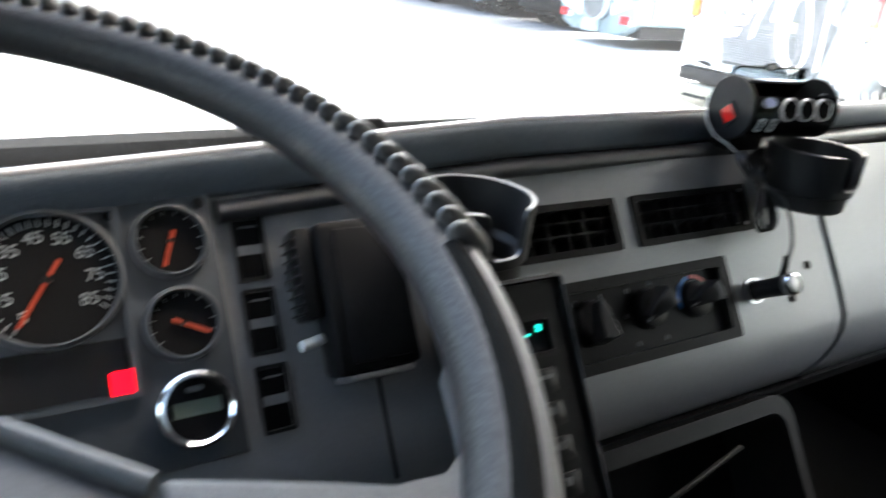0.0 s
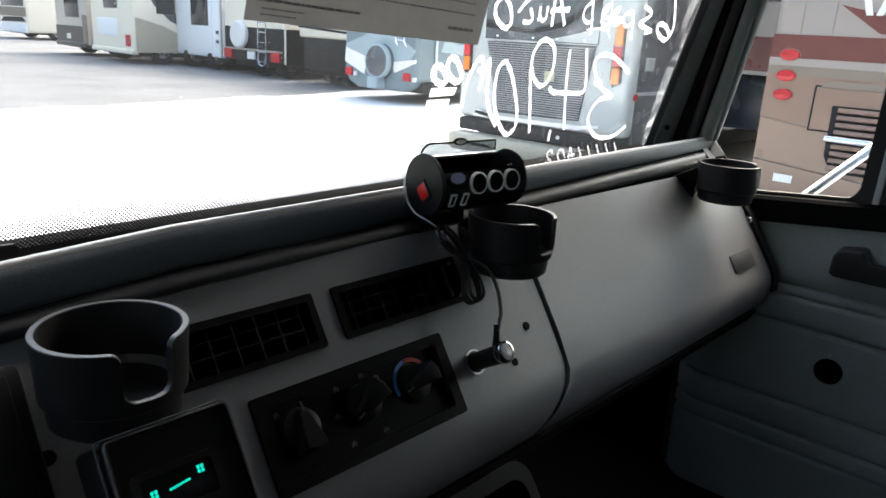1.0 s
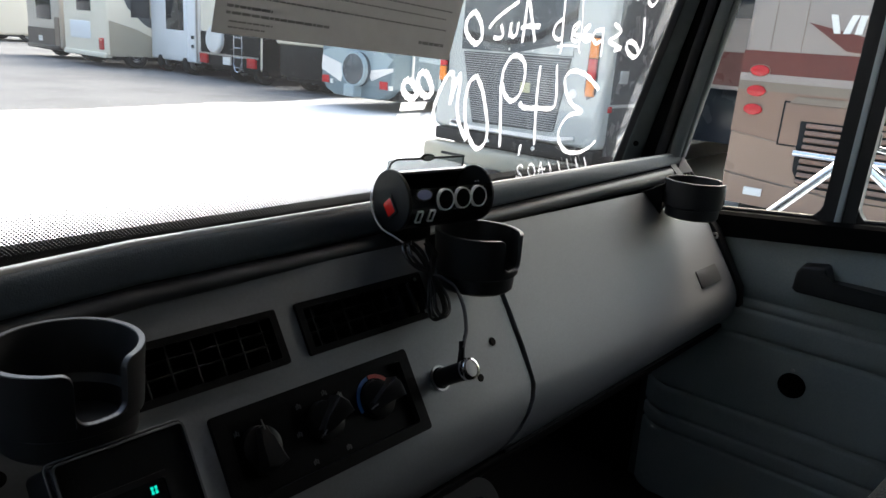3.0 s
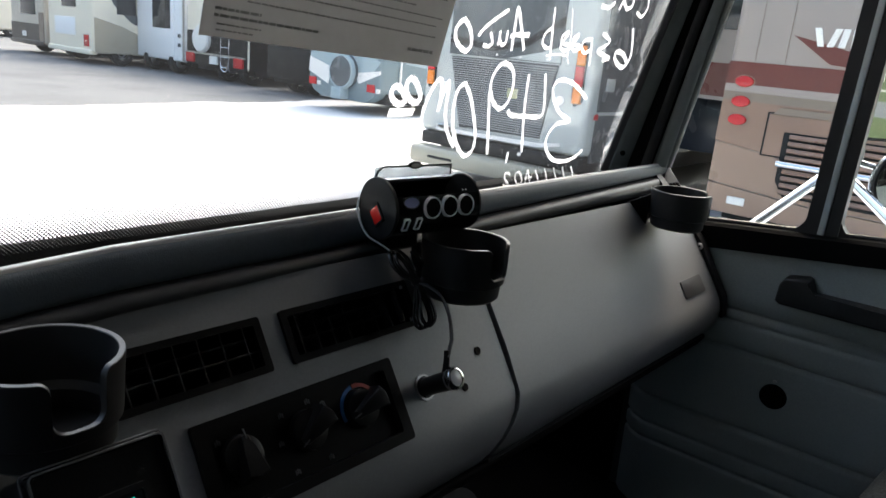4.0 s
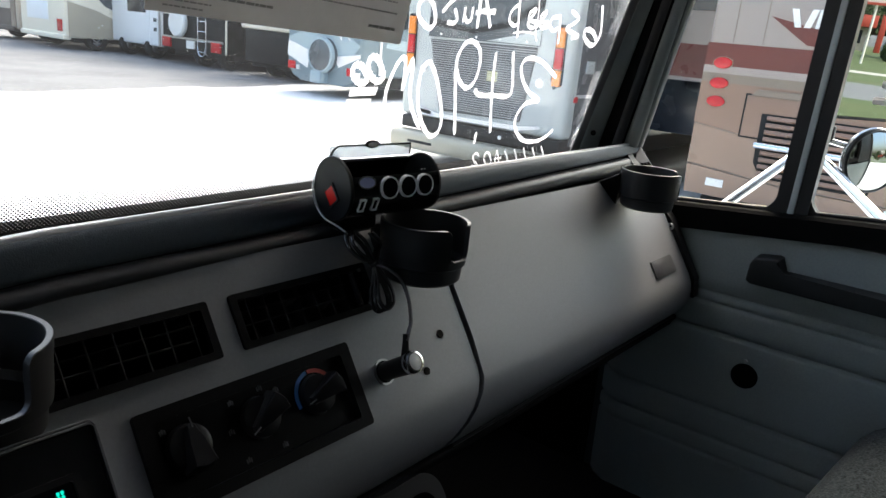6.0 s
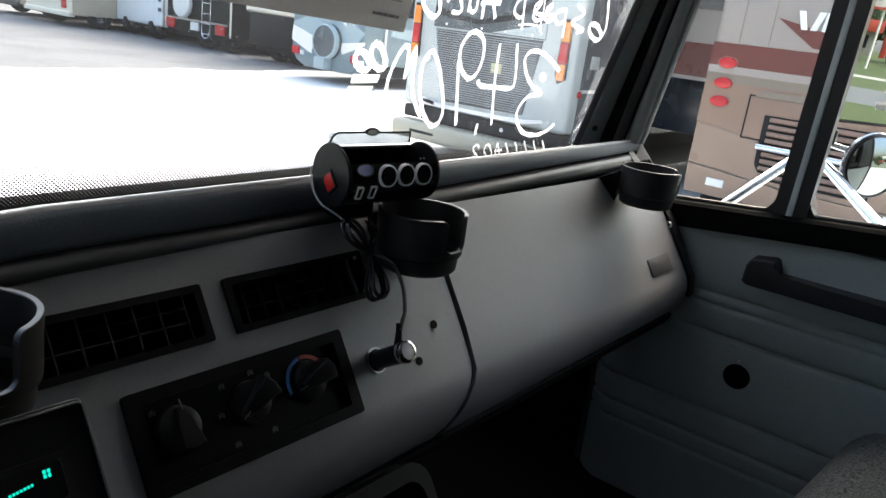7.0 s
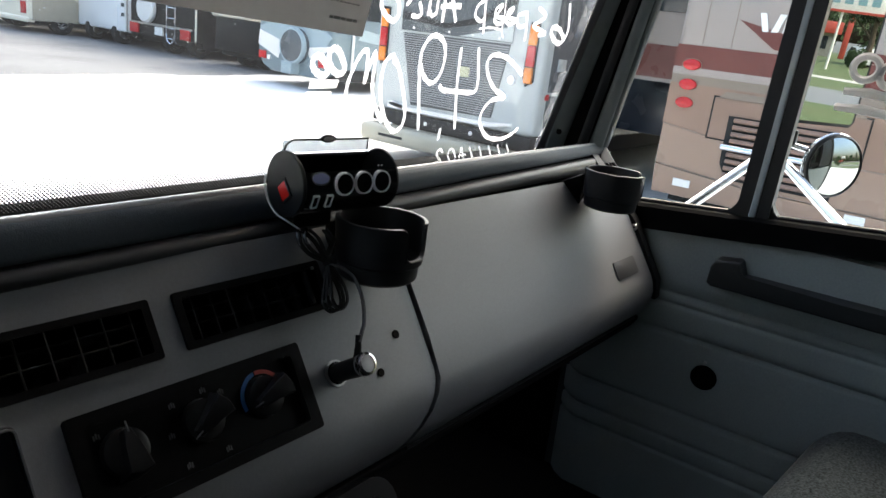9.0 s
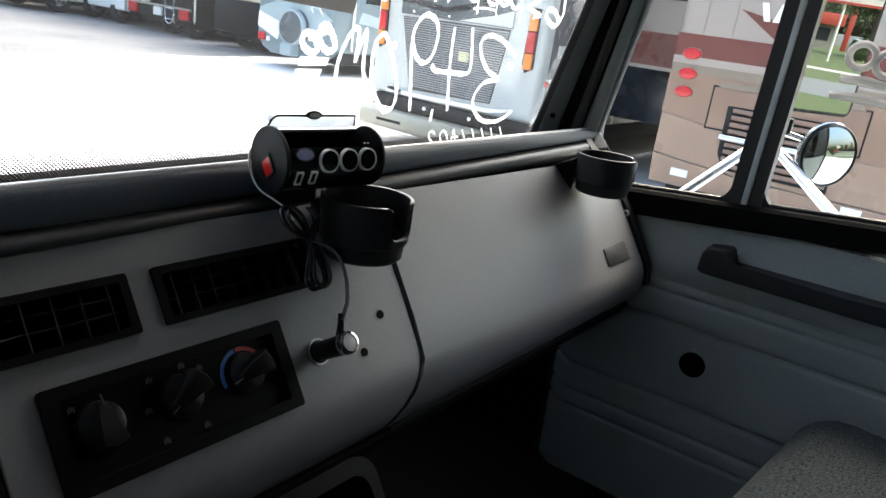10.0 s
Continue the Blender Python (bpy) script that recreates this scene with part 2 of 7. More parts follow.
# windscreen glass: thin, uneven film adds the haze of glare and dust, scattering daylight
HAZY_GLASS = pane_glass("hazy_windscreen_glass", (0.95, 0.97, 0.97), 1.2)
dg = HAZY_GLASS.node_tree
film, hazed = dg.nodes.new("ShaderNodeBsdfTranslucent"), dg.nodes.new("ShaderNodeMixShader")
d_noise, d_span, d_tc = dg.nodes.new("ShaderNodeTexNoise"), dg.nodes.new("ShaderNodeMapRange"), dg.nodes.new("ShaderNodeTexCoord")
film.inputs["Color"].default_value = (0.85, 0.87, 0.88, 1)
d_noise.inputs["Scale"].default_value, d_noise.inputs["Detail"].default_value = 9.0, 6.0
d_span.inputs["To Min"].default_value, d_span.inputs["To Max"].default_value = 0.003, 0.012
d_glass = next(n for n in dg.nodes if n.type == "MIX_SHADER" and n != hazed)
for a, b in ((d_tc.outputs["Object"], d_noise.inputs["Vector"]), (d_noise.outputs["Fac"], d_span.inputs["Value"]), (d_span.outputs[0], hazed.inputs[0]),
             (d_glass.outputs[0], hazed.inputs[1]), (film.outputs[0], hazed.inputs[2]), (hazed.outputs[0], dg.nodes["Material Output"].inputs[0])):
    dg.links.new(a, b)

# ---------------------------------------------------------------- the cab's shell
# The dash face leans; its own axes: u along it, v up it, w out of it.
U_AX = Vector((1, -0.0365, 0)).normalized()
V_AX = Vector((0, 0.553, 0.833))
V_AX = (V_AX - U_AX * V_AX.dot(U_AX)).normalized()
W_AX = U_AX.cross(V_AX)
DM = Matrix((U_AX, V_AX, W_AX)).transposed().to_4x4()
DM.translation = (0, 0.5238, 1.40)


def dm(u, v, w):
    return DM @ Matrix.Translation((u, v, w))


def bend(s, v0=-0.111, r=0.066, most=115):
    """Down the face by s: flat to v0, then round under the lip."""
    if s >= v0:
        return s, 0.0
    a = min((v0 - s) / r, radians(most))
    return v0 - r * math.sin(a), -(r - r * math.cos(a))


def sheet(bm, us, ss, skip, place, thick, back):
    """A skin over a grid of u and s, without the cells that skip names, and with thickness."""
    grid = [[bm.verts.new(place(u, s, i, j) - thick * back) for j, s in enumerate(ss)] for i, u in enumerate(us)]
    faces = []
    for i in range(len(us) - 1):
        for j in range(len(ss) - 1):
            if not skip((us[i] + us[i + 1]) / 2, (ss[j] + ss[j + 1]) / 2):
                faces.append(bm.faces.new((grid[i][j], grid[i + 1][j], grid[i + 1][j + 1], grid[i][j + 1])))
    bmesh.ops.delete(bm, geom=[v for v in bm.verts if not v.link_faces], context="VERTS")
    made = bmesh.ops.extrude_face_region(bm, geom=faces)
    bmesh.ops.translate(bm, verts=[g for g in made["geom"] if isinstance(g, bmesh.types.BMVert)], vec=back * thick)
    return bm


LIP = [-0.111 - 0.0166 * k for k in range(9)]
SEAM = 0.513
HOLES = {"vent_l": (-0.003, 0.176, 0.0145, 0.066), "vent_r": (0.204, 0.381, 0.0145, 0.066), "climate": (0.082, 0.316, -0.100, -0.0145)}


def seam_shift(v):
    return -0.03 * max(0.0, (-0.085 - v) / 0.06) ** 2 if v < -0.085 else 0.0


dashboard = thing("dashboard", "grey vinyl truck dashboard with black vents and padded top edge", "dashboard", (0.3, 0.55, 1.3))


u_breaks = sorted({-0.78, -0.235, *[h[k] for h in HOLES.values() for k in (0, 1)], -0.1, 0.3, 0.42, SEAM})
s_breaks = sorted({0.105, *[h[k] for h in HOLES.values() for k in (2, 3)], *LIP})


def in_hole(u, s):
    return any(a < u < b and c < s < d for a, b, c, d in HOLES.values())


def centre_place(u, s, i, j):
    v, w = bend(s)
    return DM @ Vector((u + (seam_shift(v) if u == SEAM else 0), v, w))


centre_panel = part("centre_panel", sheet(bmesh.new(), u_breaks, s_breaks, in_hole, centre_place, 0.012, W_AX), DASH_GREY, dashboard, "grey vinyl centre panel", angle=30)


def passenger_place(u, s, i, j):
    v, w = bend(s)
    return DM @ Vector((u + (seam_shift(v) if i == 0 else 0), v, w + 0.004))


p_us = [SEAM + 0.0052, 0.6, 0.75, 0.9, 1.05, 1.15, 1.19]
passenger_panel = part("passenger_panel", sheet(bmesh.new(), p_us, sorted({0.105, 0.05, 0.0, -0.06, *LIP}), lambda u, s: False, passenger_place, 0.016, W_AX), DASH_GREY, dashboard, "smooth grey passenger dash panel", angle=30)

bm = bmesh.new()
box(bm, (-0.75, -0.14, -0.06), (1.18, 0.10, -0.035), DM)
part("seam_backing", bm, BLACK_VOID, dashboard)

# lower strip below the face, near-black to paint the underside's shade
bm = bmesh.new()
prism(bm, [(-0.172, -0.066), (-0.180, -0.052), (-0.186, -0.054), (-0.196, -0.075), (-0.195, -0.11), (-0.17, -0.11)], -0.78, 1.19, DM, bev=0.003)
part("lower_strip", bm, BLACK_VOID, dashboard, "near-black strip painting the shade under the dash's lower edge")
bm = bmesh.new()
tube(bm, [DM @ Vector((u, *bend(-0.111 - 0.066 * radians(80)))) + W_AX * 0.003 - V_AX * 0.002 for u in (0.47, 0.8, 1.0, 1.17)], 0.0032, 8)
part("lip_bead", bm, BLACK, dashboard, "thin raised edge under the passenger panel")

def loft(bm, low, high):
    a = [bm.verts.new(p) for p in low]
    b = [bm.verts.new(p) for p in high]
    n = len(a)
    bm.faces.new(a[::-1]), bm.faces.new(b)
    for i in range(n):
        bm.faces.new((a[i], a[(i + 1) % n], b[(i + 1) % n], b[i]))
    return bm


# padded upper edge: a broad band with a pale bead painted as its glint, a roll below it, and the dark top behind; it
# sinks a little towards the driver
def edge_sweep(bm, outline, x0, x1, hold=1.536, grow=1.0):
    """An outline in y, z drawn along x, sinking towards the driver's side, and growing about the height hold towards the door."""
    xs = [x0] + [x for x in (-0.9, -0.6, -0.4, -0.25, -0.1, 0.0, 0.06, 0.12, 0.3, 0.5, 0.8, 1.1) if x0 < x < x1] + [x1]
    rows = [[bm.verts.new((x, y, hold + (z - hold) * (1 + (grow - 1) * max(0.0, (x - 0.3) / 0.95)) - 0.05 * max(0.0, 0.06 - x))) for y, z in outline] for x in xs]
    n = len(outline)
    for p, q in zip(rows, rows[1:]):
        for k in range(n):
            bm.faces.new((p[k], p[(k + 1) % n], q[(k + 1) % n], q[k]))
    bm.faces.new(rows[0][::-1]), bm.faces.new(rows[-1])
    return bm


pad = [(0.5895, 1.4995), (0.5865, 1.5015), (0.5850, 1.506), (0.5845, 1.516), (0.5868, 1.5288), (0.590, 1.5333), (0.5935, 1.5358), (0.598, 1.5358), (0.603, 1.532), (0.62, 1.514), (0.62, 1.464)]
part("top_pad", edge_sweep(bmesh.new(), pad, -1.2, 1.250, 1.536, 0.60), DASH_PAD, dashboard, "dark blue-grey padded top edge", angle=50)
part("edge_glint", edge_sweep(bmesh.new(), [(0.5908, 1.5333), (0.5916, 1.5363), (0.5940, 1.5380), (0.5995, 1.5376), (0.6035, 1.5353), (0.605, 1.531)], -1.2, 1.250), GLINT, dashboard, "pale bead painting the glint along the padded edge", angle=85)
part("defroster_top", edge_sweep(bmesh.new(), [(0.599, 1.5318), (0.70, 1.490), (0.83, 1.452), (0.83, 1.436), (0.61, 1.464)], -1.2, 1.19), BLACK_VOID, dashboard, "matt black top behind the padded edge")
roll = [(0.5835 - 0.0115 * math.cos(radians(a)), 1.4895 + 0.0090 * math.sin(radians(a))) for a in range(-115, 116, 10)] + [(0.60, 1.4975), (0.60, 1.4805)]
part("edge_roll", edge_sweep(bmesh.new(), roll, -0.222, 1.218, 1.4805, 1.75), ROLL, dashboard, "black satin roll under the padded edge", angle=50)
# black filler between pad and roll, painting the shade of the gap
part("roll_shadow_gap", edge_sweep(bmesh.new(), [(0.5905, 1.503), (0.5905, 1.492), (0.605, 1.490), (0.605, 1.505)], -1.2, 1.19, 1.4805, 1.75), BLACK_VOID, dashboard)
bm = bmesh.new()
box(bm, (-0.78, -0.13, -0.16), (1.185, 0.08, -0.05), DM)
part("dash_core", bm, BLACK_VOID, dashboard)
# slanted corner piece at the pad's end, slotted along its foot
CORNER = material("corner_plastic", (0.065, 0.070, 0.077), 0.42, vary=0.06, scale=200, bump=0.2, bump_scale=700, spec=0.4)
c_top, c_end, c_foot = Vector((1.254, 0.590, 1.5365)), Vector((1.254, 0.549, 1.4925)), Vector((1.203, 0.566, 1.4885))
c_in = (c_end - c_foot).cross(c_top - c_foot).normalized()
if c_in.y < 0:
    c_in = -c_in
face = [c_foot, c_end, c_top, c_top - Vector((0.006, 0, 0)), Vector((1.236, 0.5835, 1.504)), Vector((1.203, 0.5745, 1.5005))]
bm = loft(bmesh.new(), face, [p + c_in * 0.02 for p in face])
bevelled(bm, list(bm.verts), 0.0012)
corner = part("corner_piece", bm, CORNER, dashboard, "grey slanted corner piece with slots", angle=40)
along = (c_end - c_foot).normalized()
up = (c_top - c_end).normalized()
for k in range(5):
    at = c_foot + along * (0.010 + 0.0092 * k) + up * 0.003 - c_in * 0.0006
    slot = [at, at + along * 0.0048, at + along * 0.0048 + up * 0.0105, at + up * 0.0105]
    bm = loft(bmesh.new(), slot, [p + c_in * 0.006 for p in slot])
    part("slot", bm, BLACK_VOID, corner)
# end cap against the door
bm = bmesh.new()
plate(bm, [(0.40, 1.262), (0.60, 1.262), (0.612, 1.520), (0.588, 1.520), (0.553, 1.486), (0.47, 1.405), (0.405, 1.30)], 0.03, Matrix(((0, 0, 1, 1.222), (1, 0, 0, 0), (0, 1, 0, 0), (0, 0, 0, 1))), bev=0.004)
part("end_cap", bm, BLACK, dashboard, "black plastic end cap beside the door")
for y, z in ((0.470, 1.3936), (0.488, 1.424)):
    bm = lathe(bmesh.new(), [(0.0025, 0.0), (0.003, 0.003), (0.0062, 0.003), (0.007, 0.0)], 18, frame_at((1.1915, y, z), (-1, 0, 0)))
    part("bolt", bm, STEEL, dashboard, "small end bolt")

# ---- floor, firewall, roof, rear and driver's walls; unseen ones toned to set bounce light
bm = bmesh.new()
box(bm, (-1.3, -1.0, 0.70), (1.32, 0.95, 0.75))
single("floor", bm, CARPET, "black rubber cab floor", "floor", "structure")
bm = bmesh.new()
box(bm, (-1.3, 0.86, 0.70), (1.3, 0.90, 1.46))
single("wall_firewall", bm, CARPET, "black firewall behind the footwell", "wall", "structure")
bm = bmesh.new()
box(bm, (-1.34, -1.05, 0.70), (1.34, -1.0, 2.22))
single("wall_rear", bm, REAR_CLOTH, "dark grey cloth rear wall of the cab", "wall", "structure")
bm = bmesh.new()
box(bm, (-1.34, -1.0, 2.2), (1.34, 0.72, 2.26))
single("ceiling", bm, HEADLINER, "grey cloth headliner", "ceiling", "structure")
# unseen driver's side: blocks leave an opening sized to shape the light
bm = bmesh.new()
box(bm, (-1.34, -1.0, 0.70), (-1.29, -0.6, 2.2))
box(bm, (-1.34, 0.62, 0.70), (-1.29, 0.95, 1.5))
box(bm, (-1.34, -0.75, 2.02), (-1.29, 0.62, 2.2))
box(bm, (-1.34, -0.75, 0.70), (-1.29, -0.14, 2.12))
box(bm, (-1.34, -0.14, 0.70), (-1.29, 0.62, 1.48))
single("wall_driver_side", bm, REAR_CLOTH, "unseen dark driver's side wall, its opening sized to shape the light", "wall", "structure")

# ---- windscreen
W_SLOPE = -0.22


def glass_y(z, x=0.0):
    """The windscreen leans back and bows round towards the pillars."""
    return 0.815 + W_SLOPE * (z - 1.6) - 0.088 * x * x


def on_glass(x, z, off=0.004):
    """A pose on the inside of the windscreen: local x to the right, y up the glass, z into the cab."""
    right = Vector((1, -0.176 * x, 0)).normalized()
    up = Vector((0, W_SLOPE, 1))
    up = (up - right * up.dot(right)).normalized()
    n = right.cross(up)
    m = Matrix((right, up, n)).transposed().to_4x4()
    m.translation = Vector((x, glass_y(z, x), z)) + n * off
    return m


def glass_skin(bm, x0, x1, z0, z1, off, thick, nx=28):
    xs = [x0 + (x1 - x0) * k / nx for k in range(nx + 1)]
    rows = [[[bm.verts.new((x, glass_y(z, x) - off + d, z)) for x in xs] for z in (z0, z1)] for d in (0.0, thick)]
    (fl, fh), (bl, bh) = rows
    for i in range(nx):
        for p, q in ((fl, fh), (bl, bh), (fl, bl), (fh, bh)):
            bm.faces.new((p[i], p[i + 1], q[i + 1], q[i]))
    for i in (0, nx):
        bm.faces.new((fl[i], fh[i], bh[i], bl[i]))
    return bm


windscreen = single("window_1", glass_skin(bmesh.new(), -1.27, 1.27, 1.415, 2.2, 0.0, 0.006), HAZY_GLASS, "clear windscreen with painted-on sale lettering", "windscreen", "structure")
windscreen.visible_shadow = False

# dotted black print along the foot of the glass
FRIT = bpy.data.materials.new("dotted_glass_print")
FRIT.use_nodes = True
ft = FRIT.node_tree
fb = ft.nodes["Principled BSDF"]
fb.inputs["Base Color"].default_value, fb.inputs["Roughness"].default_value = (0.01, 0.01, 0.01, 1), 0.5
f_tc, f_sep, f_rot = ft.nodes.new("ShaderNodeTexCoord"), ft.nodes.new("ShaderNodeSeparateXYZ"), ft.nodes.new("ShaderNodeMapping")
f_swp, f_cmb = ft.nodes.new("ShaderNodeSeparateXYZ"), ft.nodes.new("ShaderNodeCombineXYZ")
f_vor = ft.nodes.new("ShaderNodeTexVoronoi")
f_vor.voronoi_dimensions, f_vor.inputs["Randomness"].default_value, f_vor.inputs["Scale"].default_value = "2D", 0.0, 300.0
f_rot.inputs["Rotation"].default_value = (0, 0, radians(45))
f_lim, f_cmp, f_mix, f_clear = ft.nodes.new("ShaderNodeMapRange"), ft.nodes.new("ShaderNodeMath"), ft.nodes.new("ShaderNodeMixShader"), ft.nodes.new("ShaderNodeBsdfTransparent")
f_lim.inputs["From Min"].default_value, f_lim.inputs["From Max"].default_value = 1.462, 1.534
f_lim.inputs["To Min"].default_value, f_lim.inputs["To Max"].default_value = 0.54, 0.07
f_cmp.operation = "LESS_THAN"
f_sink, f_sum = ft.nodes.new("ShaderNodeMapRange"), ft.nodes.new("ShaderNodeMath")
f_sink.inputs["From Min"].default_value, f_sink.inputs["From Max"].default_value = -0.94, 0.06
f_sink.inputs["To Min"].default_value, f_sink.inputs["To Max"].default_value = 0.12, 0.0
f_sum.operation = "ADD"
ft.links.new(f_sep.outputs["X"], f_sink.inputs["Value"])
ft.links.new(f_sep.outputs["Z"], f_sum.inputs[0])
ft.links.new(f_sink.outputs[0], f_sum.inputs[1])
ft.links.new(f_sum.outputs[0], f_lim.inputs["Value"])
for a, b in ((f_tc.outputs["Object"], f_sep.inputs[0]), (f_tc.outputs["Object"], f_swp.inputs[0]), (f_swp.outputs["X"], f_cmb.inputs["X"]), (f_swp.outputs["Z"], f_cmb.inputs["Y"]), (f_cmb.outputs[0], f_rot.inputs[0]), (f_rot.outputs[0], f_vor.inputs["Vector"]),
             (f_vor.outputs["Distance"], f_cmp.inputs[0]), (f_lim.outputs[0], f_cmp.inputs[1]),
             (f_cmp.outputs[0], f_mix.inputs[0]), (f_clear.outputs[0], f_mix.inputs[1]), (fb.outputs[0], f_mix.inputs[2]), (f_mix.outputs[0], ft.nodes["Material Output"].inputs[0])):
    ft.links.new(a, b)
single("dotted_print", glass_skin(bmesh.new(), -1.25, 1.25, 1.421, 1.542, 0.003, 0.0004), FRIT, "black dotted print along the windscreen's foot", "glass print", "structure")

# ---- pillar beside the windscreen
def leaning(outline, z0, z1, slopes):
    """Outline points (x, y) at z = 1.53, each leaning in y by its own slope."""
    return ([(x, y + s * (z0 - 1.53), z0) for (x, y), s in zip(outline, slopes)], [(x, y + s * (z1 - 1.53), z1) for (x, y), s in zip(outline, slopes)])


pillar = thing("pillar_trim", "dark plastic pillar trim between windscreen and door", "trim", (1.2, 0.65, 1.5), kind="structure")
FRAME_PAINT = material("satin_frame_paint", (0.16, 0.182, 0.18), 0.34, vary=0.06, spec=0.6)
# from the windscreen to the side glass: gasket, rounded cover, dark recess, door seal, groove, bright frame, glass channel
for name, outline, slope, mat_, label, bev in (
        ("gasket", [(1.150, 0.686), (1.1455, 0.6815), (1.1475, 0.6765), (1.1500, 0.669), (1.154, 0.668), (1.20, 0.700)], -0.262, RUBBER, "black rubber windscreen gasket", 0.001),
        ("pillar_cover", [(1.1495, 0.6690), (1.1505, 0.6655), (1.1535, 0.6625), (1.160, 0.6575), (1.167, 0.6528), (1.174, 0.6492), (1.181, 0.6468), (1.187, 0.6470), (1.205, 0.675), (1.20, 0.692)], -0.235, PILLAR_TRIM, "", 0.0012),
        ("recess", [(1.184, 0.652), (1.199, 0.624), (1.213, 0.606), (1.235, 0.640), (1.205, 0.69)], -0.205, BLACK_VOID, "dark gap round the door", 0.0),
        ("door_seal", [(1.1965, 0.6190), (1.1985, 0.6135), (1.2015, 0.6090), (1.2050, 0.6065), (1.2085, 0.6080), (1.222, 0.640), (1.205, 0.645)], -0.188, RUBBER, "black rubber door seal", 0.001),
        ("frame_edge", [(1.2115, 0.5990), (1.2125, 0.5940), (1.2150, 0.5885), (1.2185, 0.5830), (1.2225, 0.5795), (1.229, 0.5790), (1.242, 0.602), (1.225, 0.624)], -0.172, FRAME_PAINT, "grey-green painted edge of the door frame", 0.001),
        ("glass_channel", [(1.2235, 0.5805), (1.231, 0.5755), (1.2400, 0.5745), (1.2450, 0.5775), (1.264, 0.585), (1.25, 0.612)], -0.182, PILLAR_TRIM, "dark glass channel of the door", 0.001),
        ("channel_lip", [(1.2445, 0.5782), (1.2452, 0.5768), (1.2466, 0.5768), (1.248, 0.5800)], -0.190, FRAME_PAINT, "thin pale lip along the glass", 0.0)):
    bm = loft(bmesh.new(), *leaning(outline, 1.531 if name in ("frame_edge", "glass_channel", "channel_lip") else 1.40, 2.2, [slope] * len(outline)))
    bevelled(bm, list(bm.verts), bev)
    part(name, bm, mat_, pillar, label, angle=55)
bm = bmesh.new()
drum(bm, 0.0055, 0.003, frame_at((1.1600, 0.6515, 1.553), (-0.58, -0.81, 0.0)), 16)
part("screw_hole", bm, BLACK_VOID, pillar, "dark screw hole")

# ---------------------------------------------------------------- passenger door
DOOR_X = 1.235
door = thing("door_1", "grey vinyl passenger door, shut, with black belt trim", "door", (DOOR_X, 0.0, 0.75), kind="structure")


def yz(x):
    """Local x, y, z to world y, z, x: a plate whose face looks into the cab."""
    return Matrix(((0, 0, -1, x), (-1, 0, 0, 0), (0, 1, 0, 0), (0, 0, 0, 1)))


def belt(y):
    return 1.437 - 0.112 * y


def sill(y):
    return 1.487 - 0.095 * y


# padded panel with its sewn creases: height by height, bulge by bulge
bm = bmesh.new()
CREASES = [(1.272, 0.008), (1.250, 0.007), (1.190, 0.010), (1.022, 0.009), (0.957, 0.007), (0.918, 0.006)]
ys = [0.60, 0.585, 0.57] + [0.54 - 0.08 * k for k in range(19)]
zs = [0.72 + 0.01 * k for k in range(56)] + [zc + d for zc, _ in CREASES for d in (-0.0075, -0.004, -0.002, 0.0013, 0.0033, 0.0067)] + [1.30, 1.32, 1.34, 1.36, 1.38, 1.40, 1.42]


def panel_x(y, z):
    x = DOOR_X
    for zc, depth in CREASES:
        x += depth * math.exp(-(((z - zc - 0.004 * (0.3 - y)) / 0.0042) ** 2))
    x += 0.012 * max(0.0, 1.277 - z) / 0.5
    x -= 0.004 * math.sin(max(0.0, min(1.0, (z - 1.19) / 0.08)) * math.pi)
    if y > 0.555:
        x += 0.05 * ((y - 0.555) / 0.045)
    return x


grid = [[bm.verts.new((panel_x(y, min(z, belt(y) + 0.01)), y, min(z, belt(y) + 0.01))) for z in sorted(zs)] for y in ys]
for i in range(len(ys) - 1):
    for j in range(len(zs) - 1):
        bm.faces.new((grid[i][j], grid[i][j + 1], grid[i + 1][j + 1], grid[i + 1][j]))
bmesh.ops.remove_doubles(bm, verts=bm.verts, dist=1e-5)
made = bmesh.ops.extrude_face_region(bm, geom=list(bm.faces))
bmesh.ops.translate(bm, verts=[g for g in made["geom"] if isinstance(g, bmesh.types.BMVert)], vec=(0.0, 0, 0))
bmesh.ops.translate(bm, verts=[v for v in bm.verts if v not in set(g for g in made["geom"] if isinstance(g, bmesh.types.BMVert))], vec=(0.03, 0, 0))
part("padded_panel", bm, DOOR_VINYL, door, "grey vinyl panel with sewn creases", angle=60)

# pale piping down the panel's front edge; kick panel beyond, blackened to paint footwell shade
bm = bmesh.new()
tube(bm, curved([(1.284, 0.598, 1.235), (1.286, 0.6015, 1.17), (1.288, 0.6015, 1.08), (1.290, 0.6015, 0.985), (1.289, 0.594, 0.955), (1.286, 0.575, 0.940)], 5), 0.0026, 8)
part("edge_piping", bm, FRAME_PAINT, door, "pale piping on the panel's edge")
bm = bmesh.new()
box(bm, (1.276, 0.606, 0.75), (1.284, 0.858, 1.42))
part("kick_panel", bm, BLACK_VOID, door, "kick panel in the footwell, near-black to paint its shade")
# black belt below the glass
bm = bmesh.new()
prof = lambda y: [(DOOR_X + 0.004, y, belt(y)), (DOOR_X - 0.012, y, belt(y) + 0.004), (DOOR_X - 0.014, y, belt(y) + 0.022), (DOOR_X - 0.0125, y, sill(y) - 0.010), (DOOR_X - 0.006, y, sill(y) - 0.004), (DOOR_X + 0.03, y, sill(y) - 0.002), (DOOR_X + 0.05, y, belt(y))]
loft(bm, prof(0.565), prof(-1.0))
part("belt_trim", bm, BLACK_VOID, door, "black plastic belt trim")
